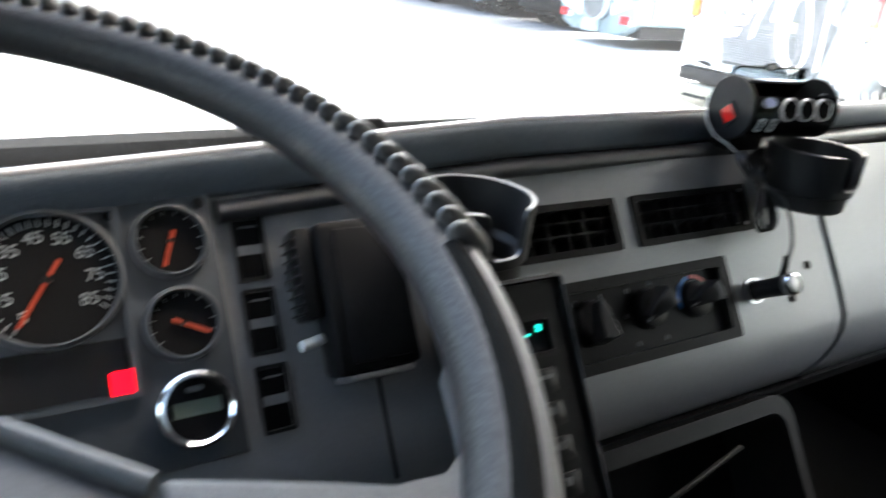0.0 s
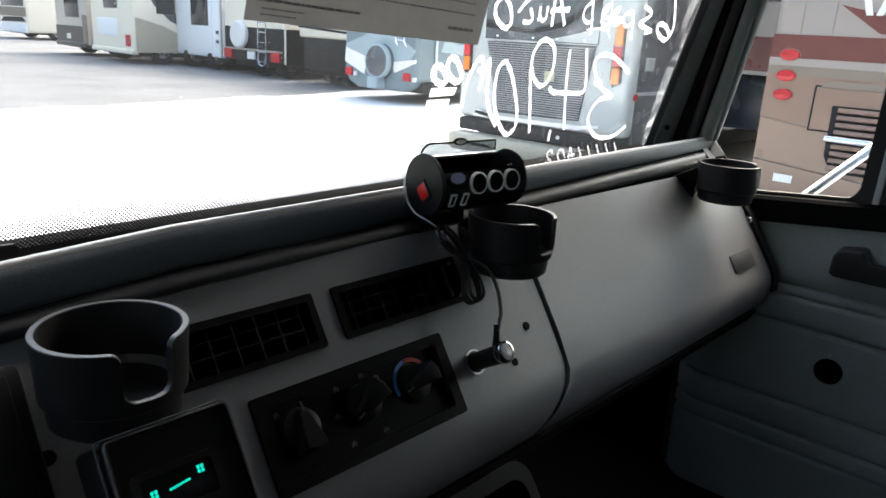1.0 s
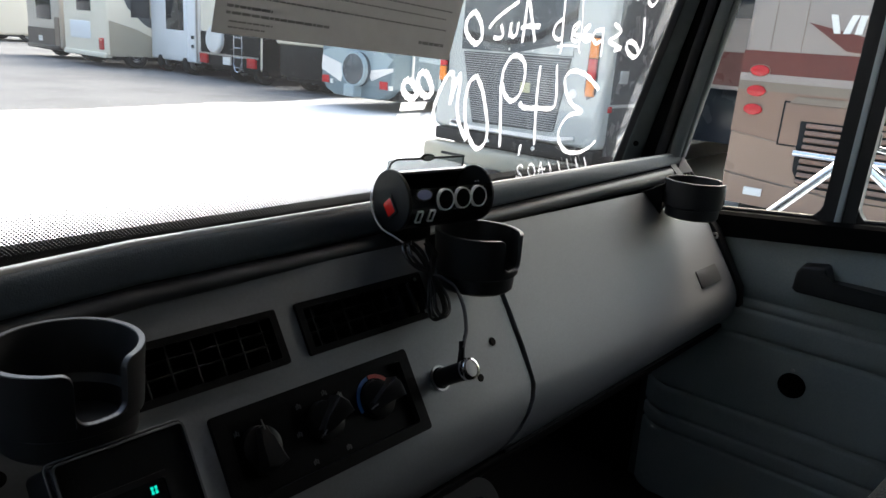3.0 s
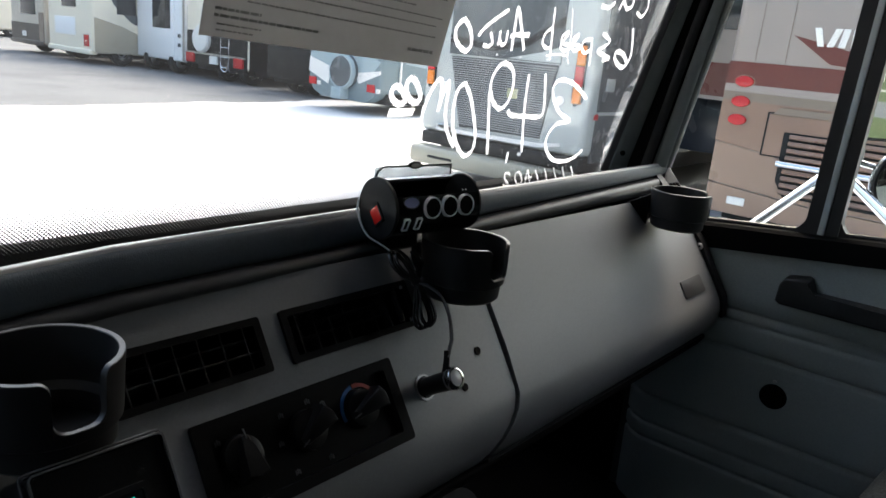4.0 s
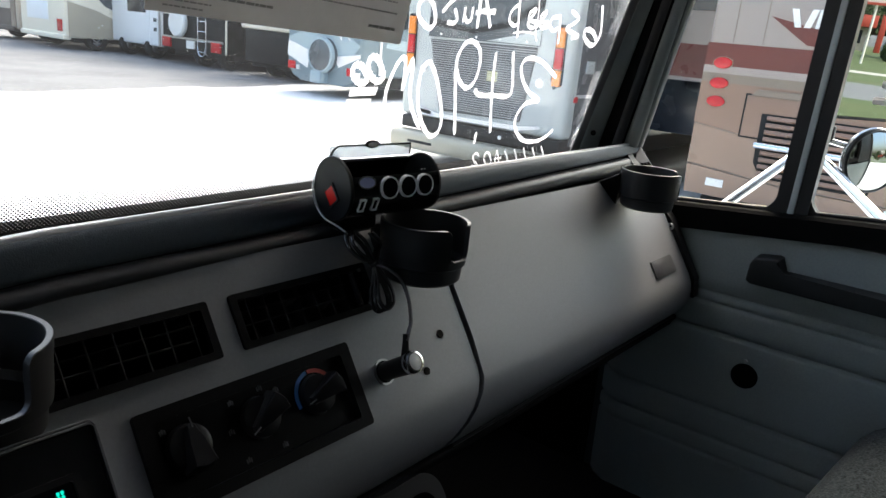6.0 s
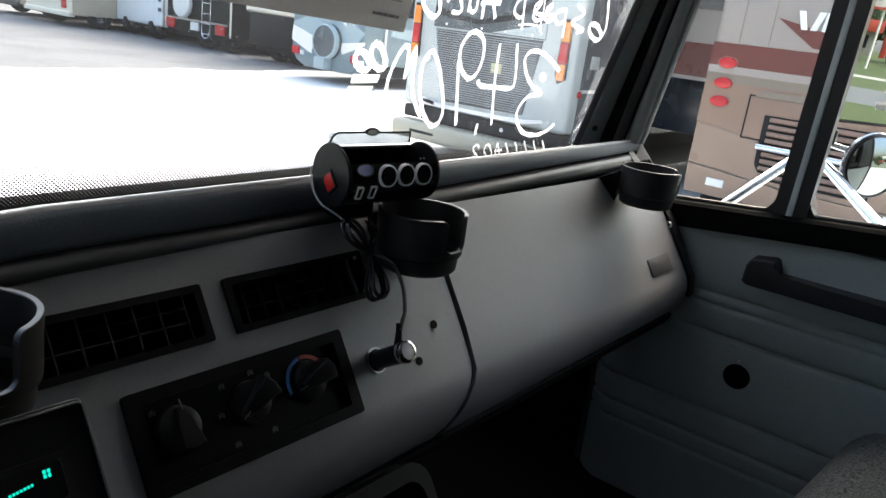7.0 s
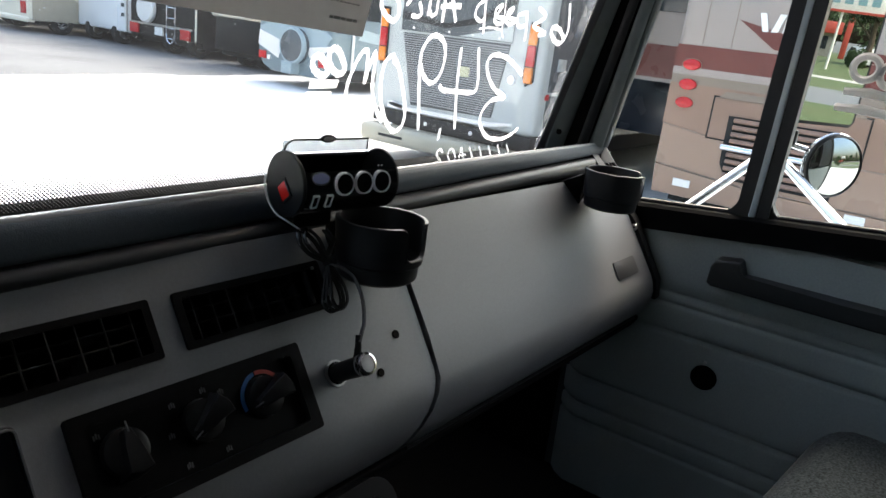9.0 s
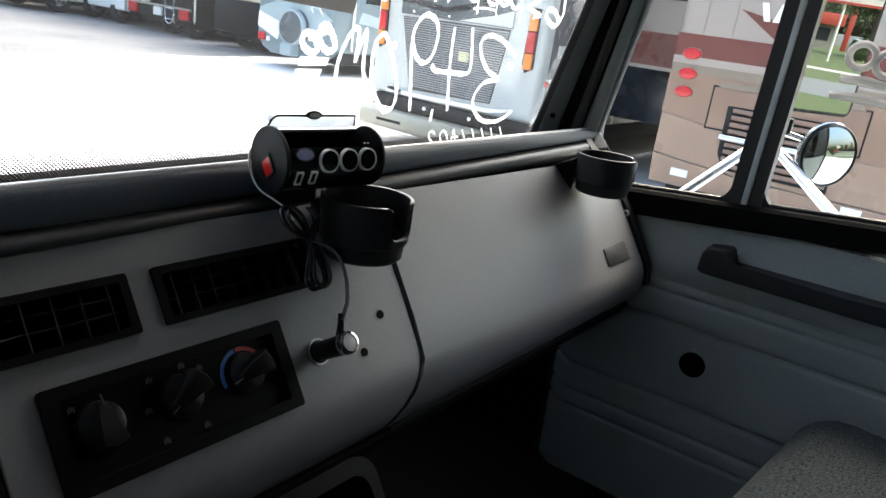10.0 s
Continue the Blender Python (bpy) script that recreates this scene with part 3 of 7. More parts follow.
# outer skin
bm = bmesh.new()
box(bm, (DOOR_X + 0.05, -1.0, 0.70), (DOOR_X + 0.075, 0.9, 1.43))
part("door_skin", bm, DOOR_PAINT, door)
# out of view: header and rear blank, sized to cut the window's light
bm = bmesh.new()
box(bm, (DOOR_X, -1.0, 1.90), (DOOR_X + 0.06, 0.55, 2.2))
box(bm, (DOOR_X, -1.0, 1.45), (DOOR_X + 0.06, -0.34, 1.90))
part("unseen_upper_frame", bm, BLACK, door)

# raised grey that puts the bar's bright highlight into its colour
BAR_PAINT = material("highlit_bar_paint", (0.48, 0.52, 0.52), 0.4, vary=0.06)
# division bar between the two panes
POST = lambda z: 0.270 - 0.022 * (z - 1.46)
bm = bmesh.new()
for y0, y1, x0, x1 in ((-0.028, -0.0055, 0.002, 0.034), (0.0065, 0.030, 0.002, 0.034)):
    loft(bm, [(DOOR_X + x, POST(1.44) + y, 1.44) for x, y in ((x0, y0), (x0, y1), (x1, y1), (x1, y0))], [(DOOR_X + x, POST(2.09) + y, 2.09) for x, y in ((x0, y0), (x0, y1), (x1, y1), (x1, y0))])
part("bar_seals", bm, RUBBER, door, "black rubber glass seals")
bm = loft(bmesh.new(), [(DOOR_X + x, POST(1.44) + y, 1.44) for x, y in ((0.0, -0.0052), (0.0, 0.0062), (0.03, 0.0062), (0.03, -0.0052))], [(DOOR_X + x, POST(2.09) + y, 2.09) for x, y in ((0.0, -0.0052), (0.0, 0.0062), (0.03, 0.0062), (0.03, -0.0052))])
bevelled(bm, list(bm.verts), 0.002)
bar = part("division_bar", bm, BAR_PAINT, door, "grey painted window division bar")
for z in (1.56, 1.66, 1.76, 1.86):
    bm = bmesh.new()
    drum(bm, 0.0022, 0.0016, frame_at((DOOR_X, POST(z), z), (-1, 0, 0)), 8)
    part("rivet", bm, STEEL, bar)
# rounded rubber corners at the feet of both panes
bm = bmesh.new()
for y0, way in ((POST(1.46) + 0.029, 1), (POST(1.46) - 0.027, -1)):
    z0 = sill(y0) - 0.006
    arc = [(y0 + way * (0.04 - 0.04 * math.sin(radians(t))), z0 + 0.04 - 0.04 * math.cos(radians(t))) for t in range(0, 91, 15)]
    prism(bm, [(y0 - way * 0.004, z0 - 0.004), *arc] if way > 0 else [(y0 - way * 0.004, z0 - 0.004), *arc][::-1], DOOR_X + 0.008, DOOR_X + 0.032)
part("pane_corners", bm, RUBBER, door, "rounded black rubber pane corners")
# thin rubber along the sill
for y0, y1 in ((0.55, 0.29), (0.25, -0.62)):
    bm = bmesh.new()
    tube(bm, [(DOOR_X + 0.014, y0, sill(y0) - 0.001), (DOOR_X + 0.014, y1, sill(y1) - 0.001)], 0.005, 8)
    part("sill_seal", bm, RUBBER, door)
for y0, y1 in ((0.585, POST(1.6)), (POST(1.6), -0.63)):
    bm = bmesh.new()
    loft(bm, [(DOOR_X + x, y, 1.42) for x, y in ((0.020, y0), (0.024, y0), (0.024, y1), (0.020, y1))], [(DOOR_X + x, y, 2.1) for x, y in ((0.020, y0), (0.024, y0), (0.024, y1), (0.020, y1))])
    pane = part("pane", bm, GLASS, door, "clear side glass")
    pane.visible_shadow = False

# pull handle with a thicker front block
HANDLE_GREY = material("handle_plastic", (0.026, 0.027, 0.028), 0.5, vary=0.08, scale=150, bump=0.2, bump_scale=600, spec=0.3)
bm = bmesh.new()
handle_pts = [(0.313, 1.326), (0.311, 1.358), (0.304, 1.3715), (0.268, 1.3775), (0.262, 1.375), (0.252, 1.350), (0.08, 1.352), (-0.30, 1.358), (-0.31, 1.36), (-0.31, 1.33), (-0.30, 1.322), (0.304, 1.320)]
plate(bm, [(-y, z) for y, z in handle_pts], 0.052, yz(DOOR_X - 0.045), bev=0.005, seg=3)
pull = part("pull_handle", bm, HANDLE_GREY, door, "black plastic pull handle")
# bolt hole and its small screw
bm = bmesh.new()
drum(bm, 0.026, 0.02, frame_at((DOOR_X + 0.0045, 0.285, 1.119), (-1, 0, 0)) @ Matrix.Translation((0, 0, -0.017)), 28)
part("speaker_hole", bm, BLACK_VOID, door, "round dark hole in the panel")
bm = bmesh.new()
drum(bm, 0.0035, 0.003, frame_at((DOOR_X + 0.003, 0.288, 1.151), (-1, 0, 0)), 10)
part("screw", bm, STEEL, door)

# ---------------------------------------------------------------- steering wheel
WC, WR, WA = Vector((-0.4804, 0.3245, 1.558)), 0.277, radians(76.86)
w_n = Vector((0, -math.cos(WA), math.sin(WA)))
WM = Matrix((Vector((1, 0, 0)), w_n.cross(Vector((1, 0, 0))), w_n)).transposed().to_4x4()
WM.translation = WC
wheel = thing("steering_wheel", "worn dark grey steering wheel with finger-grip rim", "steering wheel", WC)
bm = bmesh.new()
tube(bm, [(WR * math.cos(TAU * k / 96), WR * math.sin(TAU * k / 96), 0) for k in range(96)], 0.0160, 16, True, WM)
part("rim", bm, WHEEL_VINYL, wheel, "dark grey vinyl rim", angle=70)
# finger grips: ridges across the outside of the upper rim
GRIP_VINYL = material("worn_grip_gloss_vinyl", (0.085, 0.085, 0.086), 0.42, vary=0.2, scale=200, bump=0.3, bump_scale=500)
knuckle_bm = bmesh.new()
bmesh.ops.create_uvsphere(knuckle_bm, u_segments=10, v_segments=8, radius=1.0, matrix=Matrix.Diagonal((0.0082, 0.0057, 0.0152, 1)))
knuckle = as_mesh("finger_grip", knuckle_bm, GRIP_VINYL, 80)
for k in range(80):
    a = radians(-7 + 2.45 * k)
    e = radians(46)
    r = WR + 0.0160 * math.cos(e)
    piece("finger_grip", knuckle, WM @ Matrix.Translation((r * math.cos(a), r * math.sin(a), 0.0160 * math.sin(e))) @ pose(0, 0, 0, 0, 0, math.degrees(a)) @ pose(0, 0, 0, 0, -46, 0), wheel)
# below the grips the rim's outside carries a smooth black insert
bm = bmesh.new()
def rim_strip(e, r, half):
    return tube(bmesh.new(), [((WR + r * math.cos(e)) * math.cos(radians(a)), (WR + r * math.cos(e)) * math.sin(radians(a)), r * math.sin(e)) for a in range(-50, -7, 3)], half, 12, False, WM)


part("rim_insert", rim_strip(radians(87), 0.0118, 0.0062), BLACK_VOID, wheel, "smooth black insert in the rim", angle=70)
# lighter strip that puts the rim's outer gloss into the colour
part("rim_sheen", rim_strip(radians(50), 0.0118, 0.0058), GRIP_VINYL, wheel, "paler strip painting the gloss on the rim's outer edge", angle=70)
HORN_DARK = material("horn_pad_vinyl", (0.04, 0.043, 0.047), 0.5, vary=0.1, scale=200, bump=0.3, bump_scale=500)
SPOKE_GREY = material("spoke_vinyl", (0.10, 0.102, 0.104), 0.5, vary=0.1, scale=200, bump=0.3, bump_scale=500)
# two broad spokes running to the hub
for side in (1, -1):
    bm = bmesh.new()
    outline = [(0.1400, -0.1040), (0.1434, -0.1036), (0.172, -0.1166), (0.2029, -0.1298), (0.2203, -0.1346), (0.2323, -0.1274), (0.240, -0.114), (0.246, -0.098), (0.252, -0.080), (0.266, -0.086), (0.264, -0.135), (0.24, -0.165), (0.18, -0.19), (0.1385, -0.20)]
    plate(bm, [(side * x, y) for x, y in (outline if side > 0 else outline[::-1])], 0.02, WM, bev=0.003, seg=3)
    part("spoke", bm, SPOKE_GREY, wheel, "grey moulded spoke")
bm = bmesh.new()
plate(bm, [(-0.1385, -0.1045), (-0.1045, -0.0715), (-0.05, -0.045), (0.0, -0.036), (0.05, -0.045), (0.1045, -0.0715), (0.1385, -0.1045), (0.137, -0.20), (-0.137, -0.20)], 0.05, WM @ Matrix.Translation((0, 0, -0.001)), bev=0.004, seg=3)
part("horn_pad", bm, HORN_DARK, wheel, "padded dark horn cover")
bm = bmesh.new()
tube(bm, [(0.1385, -0.105, 0.0), (0.1045, -0.072, 0.0), (0.05, -0.0455, 0.0), (0.0, -0.0365, 0.0), (-0.05, -0.0455, 0.0), (-0.1045, -0.072, 0.0), (-0.1385, -0.105, 0.0)], 0.0035, 10, False, WM)
part("horn_edge", bm, SPOKE_GREY, wheel, "raised grey edge of the horn cover", angle=70)
bm = bmesh.new()
drum(bm, 0.035, 0.30, WM @ Matrix.Translation((0, -0.02, -0.33)), 24)
part("column", bm, BLACK, wheel)

# ---------------------------------------------------------------- fittings of the dash
VENT_GREY = material("vent_plastic", (0.0048, 0.0048, 0.005), 0.5, vary=0.3, scale=90, spec=0.12)
def vent(name, hole, fins, rows, label):
    a, b, c, d = hole
    w, h, cx, cy = b - a, d - c, (a + b) / 2, (c + d) / 2
    bm = ringed(bmesh.new(), rounded(w + 0.004, h + 0.004, 0.003), rounded(w - 0.012, h - 0.010, 0.002), 0.03, dm(cx, cy, 0.004))
    body = part(name, bm, CLIMATE_BLACK, dashboard, label)
    bm = bmesh.new()
    box(bm, (a, c, -0.034), (b, d, -0.030), DM)
    part("cavity", bm, BLACK_VOID, body)
    bm = bmesh.new()
    box(bm, (-0.0012, -h / 2 + 0.005, -0.012), (0.0012, h / 2 - 0.005, 0.004), bev=0.0006, seg=1)
    fin = as_mesh("fin", bm, VENT_GREY)
    for k in range(fins):
        piece("fin", fin, dm(a + 0.006 + (w - 0.012) * (k + 0.5) / fins, cy, -0.004) @ pose(0, 0, 0, 0, 18 + 9 * math.sin(2.3 * k), 0), body)
    bm = bmesh.new()
    box(bm, (-w / 2 + 0.006, -0.0009, -0.008), (w / 2 - 0.006, 0.0013, 0.006), bev=0.0007, seg=1)
    slat = as_mesh("slat", bm, VENT_GREY)
    for k in range(1, rows):
        piece("slat", slat, dm(cx, c + 0.005 + (h - 0.010) * k / rows, -0.006) @ pose(0, 0, 0, -20, 0, 0), body)
    return body


vent("air_vent", HOLES["vent_l"], 7, 3, "black plastic air vent with crossed slats")
vent_right = vent("air_vent", HOLES["vent_r"], 8, 3, "black plastic air vent with a side lever")
bm = bmesh.new()
box(bm, (0.357, 0.022, 0.0), (0.362, 0.058, 0.006), DM, 0.001)
part("lever", bm, BLACK_SATIN, vent_right)
for v in (0.021, 0.06):
    bm = bmesh.new()
    drum(bm, 0.0022, 0.0015, dm(0.372, v, 0.004), 10)
    part("screw", bm, STEEL, vent_right)

# climate panel with three dials
a, b, c, d = HOLES["climate"]
cx, cy = (a + b) / 2, (c + d) / 2
bm = ringed(bmesh.new(), rounded(b - a + 0.006, d - c + 0.006, 0.004), rounded(b - a - 0.021, d - c - 0.016, 0.003), 0.02, dm(cx, cy, 0.006))
climate = part("climate_panel", bm, CLIMATE_BLACK, dashboard, "black climate control panel")
bm = bmesh.new()
plate(bm, rounded(b - a - 0.018, d - c - 0.013, 0.003), 0.01, dm(cx, cy, -0.002))
part("face_plate", bm, CLIMATE_BLACK, climate)
ICON = material("printed_icon", (0.10, 0.103, 0.106), 0.6, vary=0.05)
RED_ARC = material("red_print", (0.45, 0.05, 0.04), 0.5, vary=0.05)
BLUE_ARC = material("blue_print", (0.03, 0.14, 0.42), 0.5, vary=0.05)
for u, turn in ((0.121, 88), (0.196, 212), (0.266, 196)):
    base = dm(u, -0.052, -0.002) @ pose(0, 0, 0, 0, 0, turn)
    bm = lathe(bmesh.new(), [(1e-5, 0.008), (0.0165, 0.008), (0.0195, 0.0068), (0.0205, 0.0)], 32, base)
    knob = part("dial", bm, BLACK_SATIN, climate, "black rotary dial")
    bm = bmesh.new()
    outline = [(-0.018, -0.0115), (0.004, -0.0065), (0.0185, -0.0038), (0.0200, 0.0), (0.0185, 0.0038), (0.004, 0.0065), (-0.018, 0.0115), (-0.0205, 0.0)]
    plate(bm, outline, 0.022, base @ Matrix.Translation((0, 0, 0.021)) @ pose(0, 0, 0, 0, 14, 0), bev=0.0018)
    part("grip", bm, BLACK_SATIN, knob)
    bm = bmesh.new()
    box(bm, (0.010, -0.0006, 0.0205), (0.0195, 0.0006, 0.0214), base @ pose(0, 0, 0, 0, 14, 0))
    part("pointer", bm, ICON, knob)
for mat_, a0, a1 in ((BLUE_ARC, 100, 200), (RED_ARC, 40, 98)):
    bm = bmesh.new()
    pts = [(math.cos(radians(x)), math.sin(radians(x))) for x in range(a0, a1 + 1, 7)]
    plate(bm, [(0.0265 * x, 0.0265 * y) for x, y in pts] + [(0.0225 * x, 0.0225 * y) for x, y in pts[::-1]], 0.0006, dm(0.266, -0.052, -0.0012))
    part("temperature_arc", bm, mat_, climate)
for u, v in ((0.103, -0.033), (0.172, -0.030), (0.205, -0.026), (0.222, -0.033), (0.164, -0.055), (0.172, -0.085), (0.213, -0.085)):
    bm = bmesh.new()
    for k in range(3):
        box(bm, (u - 0.003 + 0.0022 * k, v - 0.0025 + 0.0008 * (k % 2), -0.002), (u - 0.0016 + 0.0022 * k, v + 0.002 + 0.0012 * (k % 2), -0.0014), DM)
    part("icon", bm, ICON, climate)

# lighter socket, its plug, and two screw holes
bm = ringed(bmesh.new(), rounded(0.0295, 0.0295, 0.0146, 8), rounded(0.0245, 0.0245, 0.0121, 8), 0.02, dm(0.360, -0.0576, 0.002))
part("lighter_socket", bm, STEEL, dashboard, "chrome ring of the lighter socket")
bm = bmesh.new()
drum(bm, 0.0125, 0.002, dm(0.360, -0.0576, 0.0005), 20)
part("socket_bore", bm, BLACK_VOID, dashboard)
for u, v, r in ((0.466, -0.041, 0.0052), (0.423, -0.076, 0.0048), (-0.082, -0.001, 0.006)):
    bm = drum(bmesh.new(), r, 0.0015, dm(u, v, 0.0), 14)
    part("screw_hole", bm, BLACK_VOID, dashboard)
bm = bmesh.new()
box(bm, (-0.1185, -0.142, 0.0), (-0.1155, -0.06, 0.0008), DM)
part("panel_groove", bm, BLACK_VOID, dashboard)
BADGE_GREY = material("badge_grey", (0.06, 0.063, 0.067), 0.4, 0.3, vary=0.1)
bm = bmesh.new()
plate(bm, rounded(0.088, 0.034, 0.003), 0.003, dm(1.096, -0.078, 0.0062), bev=0.001)
badge = part("badge", bm, BADGE_GREY, dashboard, "small grey metal badge plate")

# rocker switches in a column
for k, v in enumerate((0.0595, 0.0015, -0.058)):
    bm = ringed(bmesh.new(), rounded(0.025, 0.052, 0.002), rounded(0.021, 0.046, 0.0015), 0.008, dm(-0.2035, v, 0.003))
    switch = part("rocker_switch", bm, BLACK_SATIN, dashboard, "black rocker switch")
    bm = bmesh.new()
    prism(bm, [(-0.023, -0.003), (-0.023, 0.0008), (0.0, -0.0002), (0.023, 0.0014), (0.023, -0.003)], -0.0105, 0.0105, dm(-0.2035, v, 0.0), bev=0.001)
    part("rocker", bm, CLIMATE_BLACK, switch)
    bm = bmesh.new()
    box(bm, (-0.2105, v + 0.016, 0.0035), (-0.1965, v + 0.0175, 0.0042), DM)
    part("mark", bm, ICON, switch)

# instrument cluster
bm = bmesh.new()
plate(bm, [(-0.78, -0.092), (-0.229, -0.092), (-0.229, 0.109), (-0.78, 0.109)], 0.02, dm(0, 0, 0.006), bev=0.003)
cluster = part("gauge_panel", bm, CLUSTER_BLUE, dashboard, "blue-grey instrument cluster")
bm = ringed(bmesh.new(), [(-0.56, 0.100), (-0.296, 0.100), (-0.296, -0.037), (-0.56, -0.037)], [(-0.557, 0.097), (-0.300, 0.097), (-0.300, -0.033), (-0.557, -0.033)], 0.004, dm(0, 0, 0.010))
part("window_frame", bm, CLUSTER_BLUE, cluster)
bm = bmesh.new()
box(bm, (-0.555, -0.031, 0.0062), (-0.302, 0.006, 0.0068), DM)
part("lamp_window", bm, GLOSS_BLACK, cluster, "dark warning lamp window")
LAMP_RED = glowing("lit_red_lamp", (1.0, 0.0, 0.008), 0.35)
bm = bmesh.new()
plate(bm, rounded(0.0195, 0.0165, 0.001), 0.0005, dm(-0.3055, -0.0245, 0.0075))
part("warning_lamp", bm, LAMP_RED, cluster, "lit red warning lamp")
DIAL_BLACK = material("dial_face", (0.008, 0.008, 0.0085), 0.6, vary=0.05, spec=0.1)
# needle colour with a faint glow added
NEEDLE = glowing("orange_needle", (0.75, 0.09, 0.03), 0.02)
NUMERAL = material("dial_print", (0.36, 0.385, 0.385), 0.6, vary=0.03)


def lettering(name, text, size, m, mat_, parent):
    """Raised printed characters in the built-in font, lying on local x, y."""
    cu = bpy.data.curves.new(name, "FONT")
    cu.body, cu.size, cu.align_x, cu.align_y, cu.extrude = text, size, "CENTER", "CENTER", 0.0002
    tmp = bpy.data.objects.new(name, cu)
    me = bpy.data.meshes.new_from_object(tmp)
    bpy.data.objects.remove(tmp)
    me.materials.append(mat_)
    me.transform(m)
    return under(new(name, me), parent)


GAUGE_RING = material("gauge_ring", (0.06, 0.066, 0.074), 0.35, vary=0.05)


def dial(u, v, r, sweep, needle_at, numerals, label):
    here = dm(u, v, 0.0065)
    bm = lathe(bmesh.new(), [(r + 0.004, 0.0), (r + 0.0035, 0.004), (r + 0.001, 0.005), (r - 0.0005, 0.001)], 40, here)
    ring = part("gauge", bm, GAUGE_RING, cluster, label)
    bm = drum(bmesh.new(), r, 0.0006, here, 40)
    part("dial_face", bm, DIAL_BLACK, ring)
    bm = bmesh.new()
    a0, a1, n = sweep
    for k in range(n + 1):
        a = radians(a0 + (a1 - a0) * k / n)
        box(bm, (r * 0.82, -r * 0.012, 0.0006), (r * 0.95, r * 0.012, 0.0009), here @ pose(0, 0, 0, 0, 0, math.degrees(a)))
    part("ticks", bm, NUMERAL, ring)
    for k, text in enumerate(numerals):
        a = radians(a0 + (a1 - a0) * k / (len(numerals) - 1))
        lettering("numeral", text, r * 0.27, here @ Matrix.Translation((0.66 * r * math.cos(a), 0.66 * r * math.sin(a), 0.0009)), NUMERAL, ring)
    bm = bmesh.new()
    prism(bm, [(-0.0014, 0.0), (0.0014, 0.0), (0.0006, 0.0012), (-0.0006, 0.0012)], -r * 0.34, r * 0.82, here @ Matrix.Translation((0, 0, 0.0016)) @ pose(0, 0, 0, 0, 0, needle_at))
    part("needle", bm, NEEDLE, ring, "orange needle")
    bm = drum(bmesh.new(), r * 0.07, 0.003, here, 16)
    part("hub", bm, BLACK_SATIN, ring)
    return ring


dial(-0.3445, 0.0535, 0.045, (235, -35, 32), 236, ["5", "15", "25", "35", "45", "55", "65", "75", "85"], "large round speedometer")
dial(-0.262, 0.071, 0.0240, (215, -20, 10), 250, [], "small round gauge")
dial(-0.262, 0.0095, 0.0240, (215, -20, 10), 332, [], "small round gauge")
bm = lathe(bmesh.new(), [(0.028, 0.0), (0.0275, 0.006), (0.025, 0.0085), (0.0225, 0.006), (0.022, 0.001)], 40, dm(-0.262, -0.053, 0.0065))
hour = part("hour_meter", bm, CHROME, cluster, "chrome-ringed digital meter")
bm = drum(bmesh.new(), 0.0225, 0.002, dm(-0.262, -0.053, 0.0065), 32)
part("dial_face", bm, GLOSS_BLACK, hour)
LCD = material("grey_green_display", (0.10, 0.13, 0.11), 0.3, vary=0.05)
bm = bmesh.new()
plate(bm, rounded(0.034, 0.011, 0.001), 0.001, dm(-0.262, -0.052, 0.0092))
part("display", bm, LCD, hour)
bm = bmesh.new()
plate(bm, rounded(0.012, 0.004, 0.0019), 0.001, dm(-0.262, -0.0385, 0.0092))
part("maker_mark", bm, ICON, hour)
for u, v in ((-0.238, 0.098), (-0.302, 0.094)):
    bm = drum(bmesh.new(), 0.004, 0.002, dm(u, v, 0.006), 14)
    part("screw", bm, BLACK_VOID, cluster)

# shift display pod standing off the dash
pod = thing("shift_console", "black push-button shift console with lit green display", "shift console", DM @ Vector((-0.03, -0.1, 0.0)))
bm = bmesh.new()
plate(bm, rounded(0.090, 0.20, 0.006, cx=-0.029, cy=-0.107), 0.055, dm(0, 0, 0.088), bev=0.004)
part("housing", bm, BLACK_SATIN, pod)
bm = bmesh.new()
box(bm, (-0.045, -0.18, -0.10), (0.008, -0.03, 0.034), DM)
part("mount", bm, BLACK, pod)
bm = ringed(bmesh.new(), rounded(0.090, 0.20, 0.004, cx=-0.029, cy=-0.107), rounded(0.085, 0.195, 0.003, cx=-0.029, cy=-0.107), 0.012, dm(0, 0, 0.096))
part("raised_edge", bm, GLOSS_BLACK, pod)
# paler tubes paint the window glints on the black housing's edges
HOUSING_GLINT = material("housing_edge_glint", (0.10, 0.10, 0.102), 0.2, vary=0.2, scale=120, spec=0.9)
for w, h, lift in ((0.0885, 0.1985, 0.0960), (0.0935, 0.2035, 0.0865)):
    bm = bmesh.new()
    tube(bm, [(x, y, 0.0) for x, y in rounded(w, h, 0.004, 4, cx=-0.029, cy=-0.107)], 0.0009, 6, True, dm(0, 0, lift))
    part("rim_sheen", bm, HOUSING_GLINT, pod, "thin pale line painting the glint on the housing's edge")
bm = bmesh.new()
plate(bm, rounded(0.0845, 0.1945, 0.003, cx=-0.029, cy=-0.107), 0.004, dm(0, 0, 0.0925))
part("face_plate", bm, BLACK, pod)
bm = ringed(bmesh.new(), rounded(0.062, 0.034, 0.004, cx=-0.033, cy=-0.052), rounded(0.052, 0.025, 0.002, cx=-0.033, cy=-0.052), 0.004, dm(0, 0, 0.0965))
part("display_frame", bm, BLACK_SATIN, pod)
bm = bmesh.new()
plate(bm, rounded(0.052, 0.025, 0.002, cx=-0.033, cy=-0.052), 0.001, dm(0, 0, 0.0935))
screen = part("display", bm, GLOSS_BLACK, pod, "dark display with lit green characters")
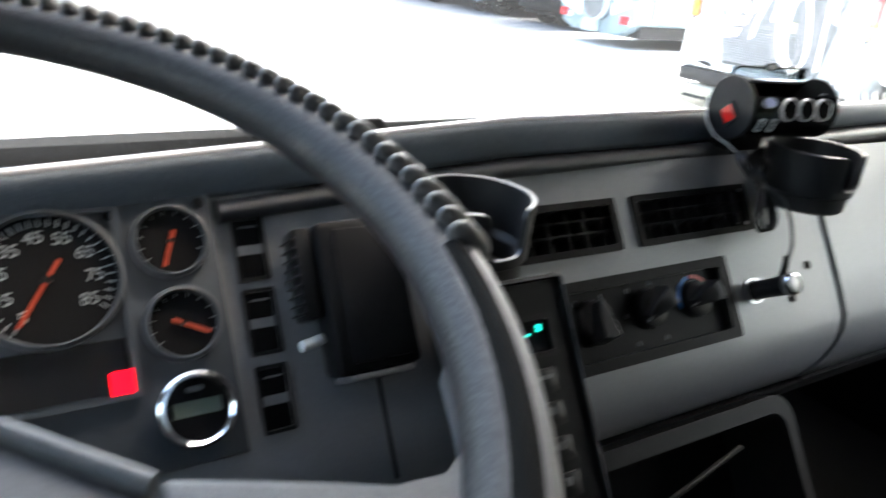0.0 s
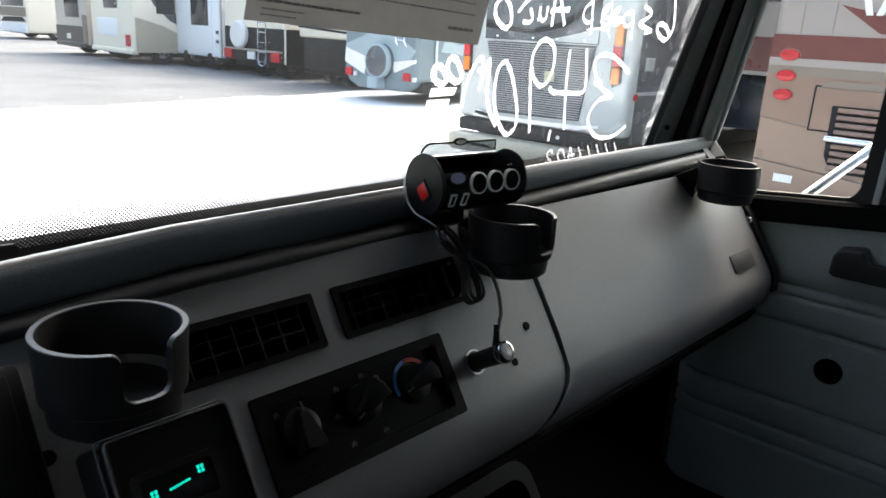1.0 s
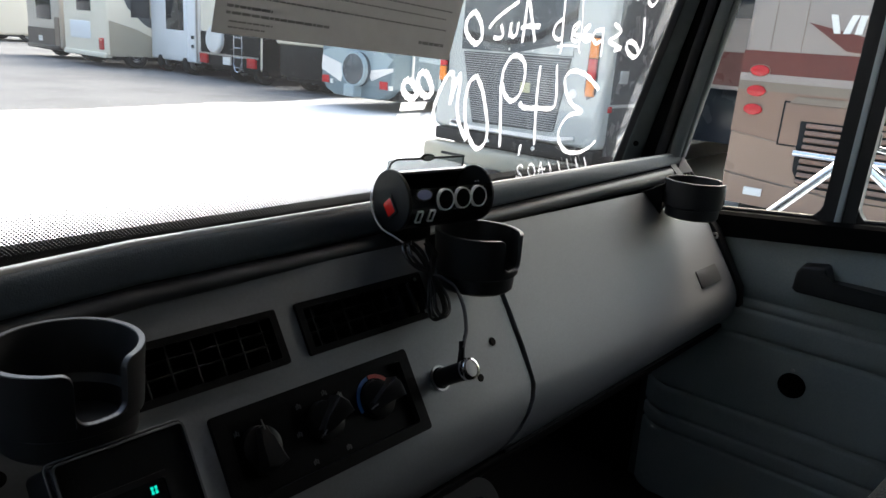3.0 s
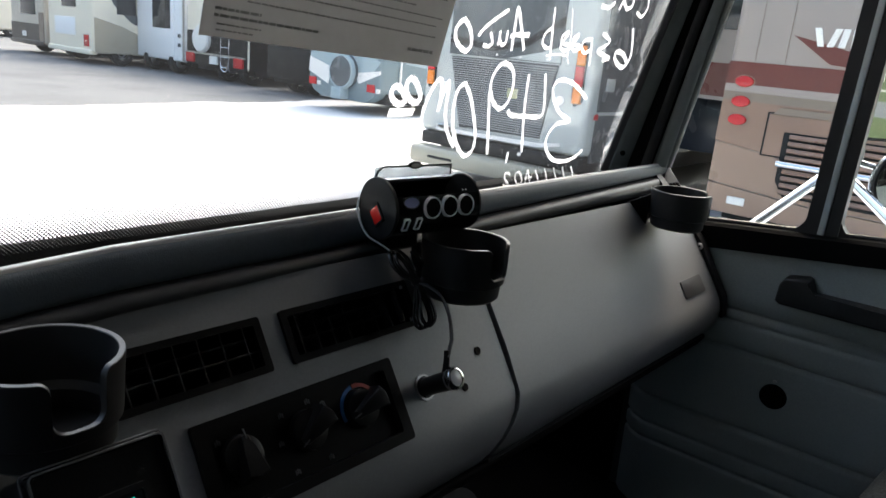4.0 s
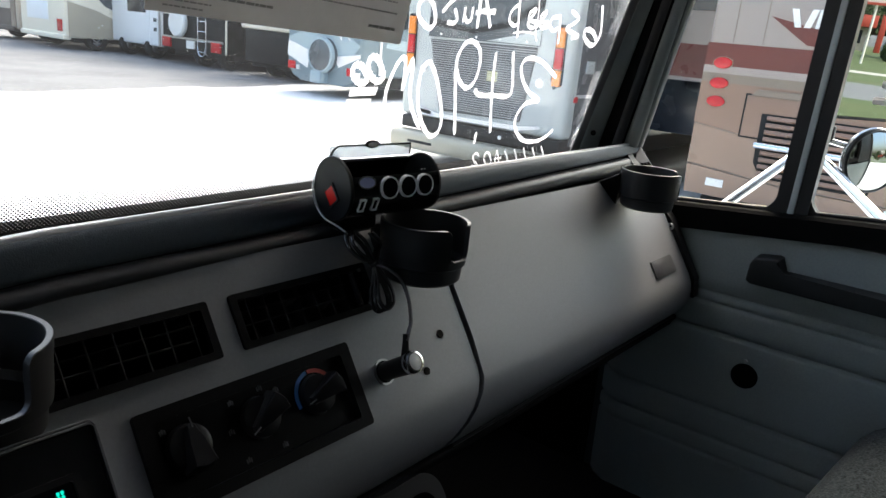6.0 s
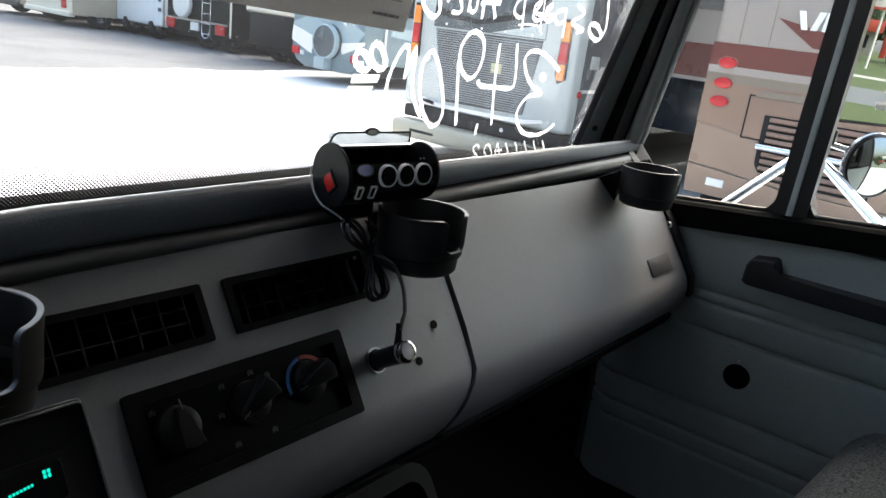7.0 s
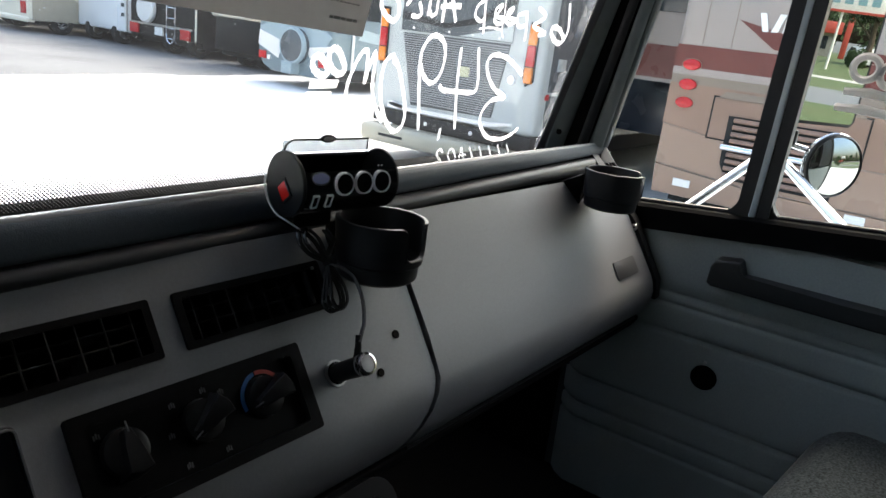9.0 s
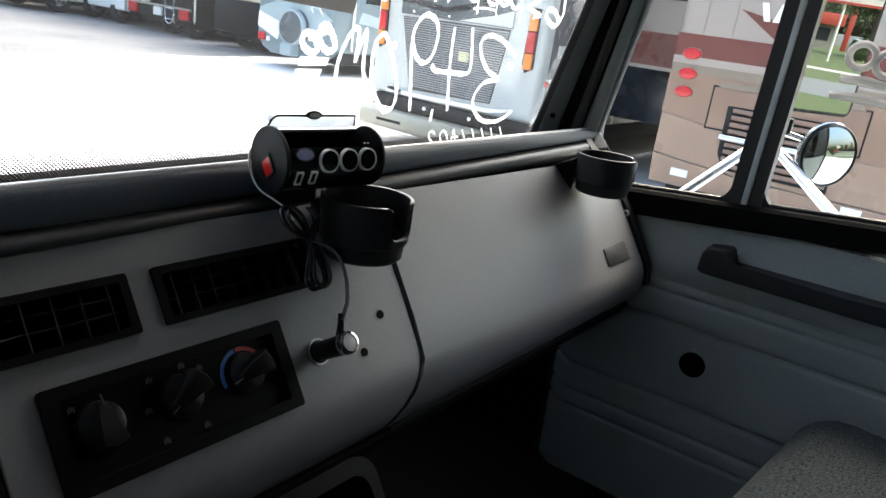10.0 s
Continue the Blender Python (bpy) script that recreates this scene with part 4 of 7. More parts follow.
GREEN = glowing("lit_green_characters", (0.01, 0.85, 0.6), 0.22)
bm = bmesh.new()
for u0, v0 in ((-0.053, -0.0535), (-0.0185, -0.0485)):
    for i in range(2):
        for j in range(2):
            box(bm, (u0 + 0.0027 * i, v0 + 0.0031 * j, 0.0935), (u0 + 0.0027 * i + 0.0019, v0 + 0.0031 * j + 0.0023, 0.0939), DM)
        box(bm, (u0 + 0.0027 * i + 0.0006, v0 + 0.0020, 0.0935), (u0 + 0.0027 * i + 0.0013, v0 + 0.0034, 0.0938), DM)
for k in range(7):
    box(bm, (-0.0400 + 0.0022 * k, -0.0524 + 0.0003 * k, 0.0935), (-0.0384 + 0.0022 * k, -0.0506 + 0.0003 * k, 0.0938), DM)
part("lit_characters", bm, GREEN, screen)
for k, (u, v) in enumerate(((-0.049, -0.085), (-0.02, -0.087), (-0.049, -0.112), (-0.02, -0.113), (-0.048, -0.139), (-0.019, -0.140), (-0.048, -0.166), (-0.019, -0.167))):
    bm = bmesh.new()
    plate(bm, rounded(0.022, 0.019, 0.003, cx=u, cy=v), 0.004, dm(0, 0, 0.0955), bev=0.001)
    button = part("push_button", bm, BLACK_SATIN, pod, "black push button")
    bm = bmesh.new()
    w, h = (0.012, 0.003) if k == 1 else (0.006, 0.006)
    box(bm, (u - w / 2, v - h / 2 + 0.003, 0.0955), (u + w / 2, v + h / 2 + 0.003, 0.0959), DM)
    part("mark", bm, ICON, button)

# trailer brake controller left of it
brake = thing("brake_controller", "black box-shaped trailer brake controller on the dash", "brake controller", DM @ Vector((-0.13, 0.0, 0.0)))
bm = bmesh.new()
box(bm, (-0.162, -0.053, 0.0), (-0.092, 0.068, 0.040), DM, 0.006)
part("housing", bm, BLACK, brake)
bm = bmesh.new()
box(bm, (-0.150, -0.045, 0.040), (-0.102, 0.060, 0.0425), DM, 0.001)
part("front_panel", bm, BLACK_SATIN, brake)
bm = bmesh.new()
box(bm, (-0.178, -0.006, 0.004), (-0.164, 0.066, 0.032), DM, 0.003)
side = part("side_grip", bm, BLACK_SATIN, brake)
rib_bm = bmesh.new()
box(rib_bm, (-0.0015, -0.0012, -0.014), (0.0015, 0.0012, 0.014), bev=0.0006, seg=1)
rib = as_mesh("rib", rib_bm, BLACK_SATIN)
for k in range(9):
    piece("rib", rib, dm(-0.179, 0.0 + 0.0072 * k, 0.018), side)
bm = bmesh.new()
tube(bm, [DM @ Vector((-0.166, -0.021, 0.022)), DM @ Vector((-0.184, -0.024, 0.026))], 0.0045, 10)
part("slide_knob", bm, RING_WHITE, brake, "white slide knob")
bm = bmesh.new()
box(bm, (-0.156, -0.058, 0.004), (-0.098, -0.053, 0.036), DM, 0.002)
part("lower_edge", bm, STEEL, brake)

# open shelf under the dash
shelf = thing("under_dash_shelf", "dark open shelf with a rounded frame below the dash", "shelf", DM @ Vector((0.2, -0.2, -0.05)))
bm = ringed(bmesh.new(), rounded(0.50, 0.16, 0.03, cx=0.16, cy=-0.262), rounded(0.47, 0.125, 0.022, cx=0.16, cy=-0.264), 0.10, dm(0, 0, -0.028))
bmesh.ops.bevel(bm, geom=[e for e in bm.edges if len(e.link_faces) == 2 and e.calc_face_angle(0) > 1.2], offset=0.006, segments=2, affect="EDGES")
part("frame", bm, BLACK, shelf)
bm = bmesh.new()
box(bm, (-0.08, -0.335, -0.16), (0.40, -0.19, -0.13), DM)
part("back", bm, BLACK_VOID, shelf)
bm = bmesh.new()
tube(bm, [DM @ Vector((-0.05, -0.30, -0.02)), DM @ Vector((0.10, -0.262, -0.016)), DM @ Vector((0.30, -0.222, -0.02))], 0.003, 8)
part("rod", bm, BLACK_SATIN, shelf, "thin black rod")

# ---------------------------------------------------------------- cup holders
def cup_holder(at, notch_to, label, arm_to, height=0.069):
    """A stepped cup with a U-shaped slot for a mug's handle, and an arm to the dash. at: the rim's centre."""
    x0, y0, z0 = at
    r_top, r_step, r_low, wall = 0.053, 0.0505, 0.046, 0.0046
    base = Matrix.Translation((x0, y0, z0 - height))
    ob = thing("cup_holder", label, "cup holder", (x0, y0, z0 - height), "cup holders on the dash")
    n = 72
    half, deep, soft, lip = 20.0, 0.038, 0.010, 0.008

    def top(a):
        off = abs((math.degrees(a) - notch_to + 180) % 360 - 180)
        if off >= half:
            away = radians(off - half) * r_top
            return height - (lip - math.sqrt(lip ** 2 - (lip - away) ** 2) if away < lip else 0.0)
        edge = radians(half - off) * r_top
        return height - deep + (soft - math.sqrt(max(0.0, soft ** 2 - (soft - edge) ** 2)) if edge < soft else 0.0)

    angles = sorted({TAU * k / n for k in range(n)} | {radians(notch_to + s * (half + d)) % TAU for s in (-1, 1) for d in (0.0, -0.4, -2, -5, -8, 0.3, 1.0, 2.0, 3.5, 5.5, 8.6)})
    bm = bmesh.new()
    cols = []
    for a in angles:
        h = top(a)
        c, s = math.cos(a), math.sin(a)
        outer = [(r_low - 0.003, 0.0), (r_low, 0.003), (r_low + 0.001, 0.019), (r_step, 0.0215), (r_step + 0.0006, 0.03), ((r_step + r_top) / 2, max(0.03, h - 0.02)), (r_top - 0.0001, h - 0.0008), (r_top - 0.0006, h)]
        inner = [(r_top - wall, h), (r_top - wall - 0.0006, h - 0.0008), (r_step - wall, 0.026), (r_low - wall, 0.02), (r_low - wall - 0.001, 0.004), (1e-4, 0.004)]
        cols.append([bm.verts.new(base @ Vector((r * c, r * s, z))) for r, z in outer + inner])
    m = len(cols)
    for i in range(m):
        p, q = cols[i], cols[(i + 1) % m]
        for k in range(len(p) - 1):
            bm.faces.new((p[k], q[k], q[k + 1], p[k + 1]))
    bm.faces.new([c[0] for c in cols][::-1])
    bmesh.ops.remove_doubles(bm, verts=bm.verts, dist=2e-4)
    part("cup", bm, CUP_PLASTIC, ob, "matt black plastic cup with a handle slot", angle=32)
    feet = [Vector(p) for p in arm_to] if isinstance(arm_to, list) else None
    tip = sum(feet, Vector()) / 4 if feet else Vector(arm_to)
    way = Vector((tip.x - x0, tip.y - y0, 0)).normalized()
    side = Vector((-way.y, way.x, 0))
    near = Vector((x0, y0, z0)) + way * (r_top - 0.002)
    bm = bmesh.new()
    low = [near + side * 0.022 + Vector((0, 0, -0.010)), near - side * 0.022 + Vector((0, 0, -0.010)), near - side * 0.016 + Vector((0, 0, -0.055)), near + side * 0.016 + Vector((0, 0, -0.055))]
    high = feet or [tip + side * 0.014 + Vector((0, 0, 0.006)), tip - side * 0.014 + Vector((0, 0, 0.006)), tip - side * 0.013 + Vector((0, 0, -0.022)), tip + side * 0.013 + Vector((0, 0, -0.022))]
    loft(bm, low, high)
    bevelled(bm, list(bm.verts), 0.003)
    part("bracket", bm, CLIMATE_BLACK, ob)
    return ob


cup_holder((-0.040, 0.500, 1.501), -88, "black cup holder with a wide rim above the shift console", DM @ Vector((-0.04, 0.085, 0.0)))
cup_holder((0.440, 0.501, 1.5115), -86, "black cup holder hanging below the charger console", (0.425, 0.565, 1.49))
cup_holder((1.035, 0.469, 1.5205), -60, "black cup holder fixed near the passenger door", [DM @ Vector(p) for p in ((0.982, 0.108, -0.003), (1.032, 0.100, -0.003), (1.036, 0.052, -0.003), (1.012, 0.052, -0.003))], 0.067)

# ---------------------------------------------------------------- charger console on the dash's edge
G_AX = Vector((0.985, -0.165, 0)).normalized()
G_UP = Vector((0, 0, 1))
G_FR = G_AX.cross(G_UP)
GM = Matrix((G_AX, -G_FR, G_UP)).transposed().to_4x4()
GM.translation = (0.360, 0.591, 1.5375)
G_EYE = Matrix.Translation((-0.2, 0.0, 1.72))
GM = G_EYE @ Matrix.Diagonal((0.94, 0.94, 0.94, 1)) @ G_EYE.inverted() @ GM
G_R, G_S, G_L = 0.036, 0.018, 0.147
gadget = thing("charger_console", "glossy black drum-shaped charger console with three sockets", "charger", (0.43, 0.575, 1.495))


def around(deg, r):
    """A place on the drum's section: 0 at the front, 90 at the top."""
    return (-r * math.cos(radians(deg)), r * math.sin(radians(deg)))


shell = [around(a, G_R) for a in range(32, -236, -6)]
inner = [around(a, G_R - 0.0035) for a in range(32, -236, -6)]
bm = bmesh.new()
prism(bm, shell + inner[::-1], G_S, G_L, GM)
body = part("body", bm, GLOSS_BLACK, gadget, "glossy black drum body with an open tray", angle=30)
bm = bmesh.new()
prism(bm, [around(a, G_R - 0.004) for a in range(4, -185, -9)], G_S + 0.003, G_L - 0.003, GM)
part("tray_floor", bm, BLACK, gadget)
for s0, s1, r in ((G_S - 0.005, G_S, 0.0372), (G_L, G_L + 0.004, 0.0362)):
    bm = bmesh.new()
    drum(bm, r, s1 - s0, GM @ Matrix.Translation((s0, 0, 0)) @ pose(0, 0, 0, 90, 0, 90), 40, 0.001)
    part("end_disc", bm, BLACK, gadget, "round satin black end")
on_end = GM @ Matrix.Translation((G_S - 0.005, 0, 0)) @ Matrix(((0, 0, -1, 0), (-1, 0, 0, 0), (0, 1, 0, 0), (0, 0, 0, 1))) @ pose(0.000, -0.008, 0, 0, 0, 40)
bm = ringed(bmesh.new(), rounded(0.0225, 0.0235, 0.001, cx=0.0, cy=0.0), rounded(0.0165, 0.0185, 0.001, cx=0.0, cy=0.0), 0.003, on_end @ Matrix.Translation((0, 0, 0.0015)))
rocker = part("power_switch", bm, BLACK, gadget, "red power rocker in a black frame")
bm = bmesh.new()
plate(bm, rounded(0.0165, 0.0185, 0.001, cx=0.0, cy=0.0), 0.003, on_end @ Matrix.Translation((0, 0, 0.0012)), bev=0.001)
part("rocker", bm, RED_PLASTIC, rocker, "translucent red rocker")


def on_drum(s, deg, off=0.0):
    """A pose on the drum's skin, local z outwards, local x along the drum."""
    y, z = around(deg, G_R + off)
    out = Vector((0, y, z)).normalized()
    x = Vector((1, 0, 0))
    m = Matrix((x, out.cross(x), out)).transposed().to_4x4()
    m.translation = (s, y, z)
    return GM @ m


for s in (0.068, 0.0955, 0.122):
    bm = lathe(bmesh.new(), [(0.0113, -0.004), (0.0113, 0.0022), (0.0115, 0.0030), (0.0120, 0.0030), (0.0122, 0.0020), (0.0126, 0.0020), (0.0128, 0.0028), (0.0131, 0.0026), (0.0133, 0.0), (0.0134, -0.004)], 32, on_drum(s, 8))
    ring = part("power_socket", bm, RING_WHITE, gadget, "socket with a pale metal ring")
    bm = drum(bmesh.new(), 0.0117, 0.001, on_drum(s, 8, 0.0012), 24)
    part("bore", bm, BLACK_VOID, ring)
BADGE_BLUE = material("lavender_badge", (0.42, 0.45, 0.72), 0.25, vary=0.1)
oval = [(math.cos(TAU * k / 32), math.sin(TAU * k / 32)) for k in range(32)]
bm = ringed(bmesh.new(), [(0.0128 * x, 0.0078 * y) for x, y in oval], [(0.011 * x, 0.006 * y) for x, y in oval], 0.003, on_drum(0.036, 20, 0.002))
mark = part("oval_badge", bm, CHROME, gadget, "oval badge with a silver rim")
bm = bmesh.new()
plate(bm, [(0.011 * x, 0.006 * y) for x, y in oval], 0.003, on_drum(0.036, 20, 0.0016))
part("badge_face", bm, BADGE_BLUE, mark)
for s in (0.031, 0.0495):
    bm = ringed(bmesh.new(), rounded(0.0085, 0.0165, 0.001), rounded(0.006, 0.0135, 0.0006), 0.003, on_drum(s, -22, 0.0018))
    port = part("usb_port", bm, RING_WHITE, gadget, "pale-framed charging port")
    bm = bmesh.new()
    box(bm, (-0.0030, -0.0066, -0.002), (0.0030, 0.0066, 0.0003), on_drum(s, -22))
    part("slot", bm, BLACK_VOID, port)
for s in (0.122, 0.127):
    bm = drum(bmesh.new(), 0.0009, 0.0008, on_drum(s, 38), 8)
    part("indicator", bm, RING_WHITE, gadget)
LID = pane_glass("smoky_lid", (0.58, 0.61, 0.63), 1.3)
bm = bmesh.new()
lid_m = GM @ Matrix.Translation(((G_L + G_S) / 2, around(124, G_R)[0], around(124, G_R)[1])) @ pose(0, 0, 0, 96, 0, 0)
plate(bm, rounded(G_L - G_S - 0.006, 0.014, 0.003, cy=0.008), 0.0018, lid_m)
lid = part("lid", bm, LID, gadget, "smoky clear flip-up lid")
bm = bmesh.new()
tube(bm, [lid_m @ Vector((x, y, -0.001)) for x, y in ((-(G_L - G_S) / 2 + 0.005, 0.001), (-(G_L - G_S) / 2 + 0.008, 0.010), (-(G_L - G_S) / 2 + 0.015, 0.0152), (0.0, 0.0152), ((G_L - G_S) / 2 - 0.004, 0.0152), ((G_L - G_S) / 2 - 0.003, 0.002))], 0.0012, 8)
part("lid_edge", bm, BLACK_SATIN, lid)
bm = bmesh.new()
plate(bm, [(0.0105 * x, 0.0160 + 0.0048 * y) for x, y in oval], 0.003, lid_m @ Matrix.Translation((0, 0, 0.0008)), bev=0.0008)
part("lid_tab", bm, BLACK_SATIN, lid)
bm = bmesh.new()
plate(bm, [(0.0078 * x, 0.0160 + 0.0030 * y) for x, y in oval], 0.0008, lid_m @ Matrix.Translation((0, 0, 0.0012)))
part("tab_face", bm, RING_WHITE, gadget)
bm = bmesh.new()
box(bm, (0.030, 0.004, -0.056), (0.085, 0.048, -0.018), GM, 0.004)
part("mount_block", bm, BLACK, gadget)
bm = bmesh.new()
box(bm, (0.045, 0.028, -0.105), (0.068, 0.046, -0.05), GM, 0.003)
part("mount_leg", bm, BLACK, gadget)

# ---------------------------------------------------------------- plug and cables
plug = thing("charger_plug", "black lighter plug with a pale lit cap in its socket", "plug", DM @ Vector((0.36, -0.0576, 0.0)))
bm = bmesh.new()
lathe(bm, [(1e-5, -0.004), (0.0105, -0.004), (0.0108, 0.02), (0.0112, 0.036), (0.0112, 0.044), (1e-5, 0.044)], 28, dm(0.360, -0.0576, 0.002))
part("barrel", bm, BLACK_SATIN, plug)
bm = lathe(bmesh.new(), [(0.0112, 0.041), (0.0128, 0.043), (0.0132, 0.048), (0.0118, 0.0515), (0.0095, 0.052)], 28, dm(0.360, -0.0576, 0.002))
part("cap_ring", bm, CHROME, plug)
CAP = material("milky_cap", (0.7, 0.7, 0.72), 0.25, vary=0.05)
bm = lathe(bmesh.new(), [(1e-5, 0.0515), (0.006, 0.0515), (0.0095, 0.0505)], 28, dm(0.360, -0.0576, 0.002))
part("cap", bm, CAP, plug, "milky end cap")
bm = bmesh.new()
tube(bm, [DM @ Vector((0.361, -0.048, 0.040)), DM @ Vector((0.3625, -0.036, 0.046)), DM @ Vector((0.364, -0.026, 0.049))], [0.0045, 0.0036, 0.0028], 10)
part("strain_relief", bm, BLACK, plug)


def cable(name, pts, r, label, mat_=None):
    bm = bmesh.new()
    tube(bm, curved(pts, 8), r, 8)
    return single(name, bm, mat_ or CABLE, label, "cable")


CABLE = material("black_cable", (0.02, 0.02, 0.021), 0.2, vary=0.05)
cable("charger_cable", [DM @ Vector(p) for p in ((0.3625, -0.034, 0.049), (0.370, -0.024, 0.050), (0.3775, -0.015, 0.050), (0.387, 0.010, 0.049), (0.3860, 0.034, 0.048), (0.3745, 0.048, 0.046), (0.3635, 0.056, 0.043), (0.3575, 0.068, 0.036))], 0.0021, "thin dark grey cable from the plug to the console", material("grey_cable", (0.10, 0.10, 0.105), 0.25))
# two bundles of loops tied in the middle
for du, dw in ((0.0, 0.0), (0.004, 0.003), (0.008, -0.002), (-0.004, 0.002)):
    pts = [(0.363 + du * 0.3, 0.058, 0.040 + dw), (0.345 + du, 0.069, 0.042 + dw), (0.337 + du, 0.084, 0.042 + dw), (0.346 + du * 1.2, 0.097, 0.038 + dw), (0.357 + du, 0.084, 0.040 + dw), (0.3625 + du * 0.3, 0.060, 0.041 + dw), (0.372 + du * 0.6, 0.070, 0.040 + dw), (0.382 + du * 0.5, 0.080, 0.038 + dw), (0.379 + du * 0.6, 0.094, 0.034 + dw)]
    cable("coiled_cable", [DM @ Vector(p) for p in pts], 0.0018, "black cable coil tied below the charger console")
for du, dw in ((0.0, 0.0), (0.004, 0.003), (0.008, 0.0), (-0.004, -0.002)):
    pts = [(0.3630, 0.058, 0.041), (0.357 + du * 0.5, 0.040, 0.040 + dw), (0.348 + du, 0.018, 0.038 + dw), (0.356 + du, 0.006, 0.036 + dw), (0.369 + du * 0.7, 0.011, 0.038 + dw), (0.371 + du * 0.7, 0.026, 0.040 + dw), (0.366 + du * 0.3, 0.046, 0.041 + dw), (0.3632, 0.058, 0.042)]
    cable("coiled_cable", [DM @ Vector(p) for p in pts], 0.0018, "black cable loops hanging in front of the vent")
bm = bmesh.new()
lathe(bm, [(0.0045, -0.003), (0.006, 0.0), (0.0045, 0.003)], 12, dm(0.3630, 0.058, 0.041) @ pose(0, 0, 0, 90, 0, 20))
single("cable_tie", bm, BLACK, "black tie round the coiled cable", "cable tie")
cable("console_wire", [GM @ Vector(p) for p in ((0.012, 0.036, 0.004), (0.0105, 0.035, -0.010), (0.0105, 0.026, -0.026), (0.012, 0.012, -0.037), (0.020, -0.002, -0.044), (0.032, -0.010, -0.054), (0.042, -0.014, -0.068))], 0.0011, "thin silver wire from the console's end", material("silver_wire", (0.75, 0.75, 0.75), 0.3))

# low black cover lying behind the padded edge
bm = bmesh.new()
plate(bm, [(-0.026, -0.012), (0.026, -0.012), (0.024, 0.014), (-0.020, 0.016)], 0.028, Matrix.Translation((-0.074, 0.655, 1.5275)) @ pose(0, 0, 0, -17, 0, -3), bev=0.004)
single("vent_cover", bm, BLACK, "small black plastic cover on the dash top", "cover")

# ---------------------------------------------------------------- passenger seat
seat = thing("passenger_seat", "grey tweed passenger seat with rounded cushion edges", "seat", (0.86, -0.25, 0.75))


def padded(bm, lo, hi, soft, m=I4):
    box(bm, lo, hi, m, soft, 6)
    return bm


part("cushion", padded(bmesh.new(), (-0.24, -0.55, 0.0), (0.31, 0.0, 0.20), 0.075, pose(0.845, 0.098, 0.985, 0, 0, -7)), SEAT_CLOTH, seat, "grey tweed cushion", angle=80)
part("backrest", padded(bmesh.new(), (-0.24, -0.12, 0.0), (0.24, 0.06, 0.75), 0.07, pose(0.80, -0.56, 1.08, 12, 0, -7)), SEAT_CLOTH, seat, "grey tweed backrest", angle=80)
bm = bmesh.new()
box(bm, (0.66, -0.42, 0.75), (1.02, 0.02, 1.02), bev=0.02)
part("pedestal", bm, BLACK, seat)
bm = bmesh.new()
tube(bm, [(0.80, 0.10, 1.055), (0.84, 0.118, 1.05), (0.88, 0.112, 1.05)], 0.008, 8)
part("lever", bm, BLACK_SATIN, seat)

# ---------------------------------------------------------------- paper on the windscreen
PAPER = material("thin_paper", (0.6, 0.6, 0.59), 0.8, vary=0.04, scale=60)
lets_light_through(PAPER, 0.22, (0.6, 0.59, 0.57))
INK = material("grey_ink", (0.27, 0.27, 0.265), 0.8, vary=0.05)
sheet_of_paper = thing("paper_notice", "white printed paper notice taped inside the windscreen", "paper", on_glass(0.47, 1.71) @ Vector((0, 0, 0)))
paper_m = on_glass(0.47, 1.80, 0.006) @ pose(0, 0, 0, 0, 0, -3.2)
bm = bmesh.new()
plate(bm, [(-0.205, -0.098), (0.197, -0.094), (0.195, 0.24), (-0.205, 0.24)], 0.0008, paper_m)
part("paper_sheet", bm, PAPER, sheet_of_paper)
rng = random.Random(4)
for k, (x0, x1, y, h) in enumerate(((-0.185, -0.135, -0.090, 0.002), (-0.185, -0.125, -0.083, 0.002), (-0.190, -0.04, -0.074, 0.0034), (-0.190, -0.128, -0.066, 0.0034), (0.125, 0.178, -0.076, 0.0045), (-0.15, 0.175, -0.052, 0.0022),
                                    (-0.18, 0.17, -0.036, 0.002), (-0.18, 0.18, -0.024, 0.002), (-0.18, 0.12, -0.012, 0.002), (-0.18, 0.18, 0.004, 0.002), (-0.18, 0.16, 0.018, 0.002))):
    bm = bmesh.new()
    x = x0
    while x < x1:
        w = rng.uniform(0.004, 0.013)
        box(bm, (x, y, 0.0), (min(x + w, x1), y + h, 0.0003), paper_m)
        x += w + 0.0014
    part("print_line", bm, INK, sheet_of_paper)

# ---------------------------------------------------------------- sale lettering, painted on the glass and read from outside
PAINT = material("white_window_paint", (0.82, 0.82, 0.8), 0.7, vary=0.06, scale=80)
lets_light_through(PAINT, 0.93, (0.95, 0.95, 0.94))
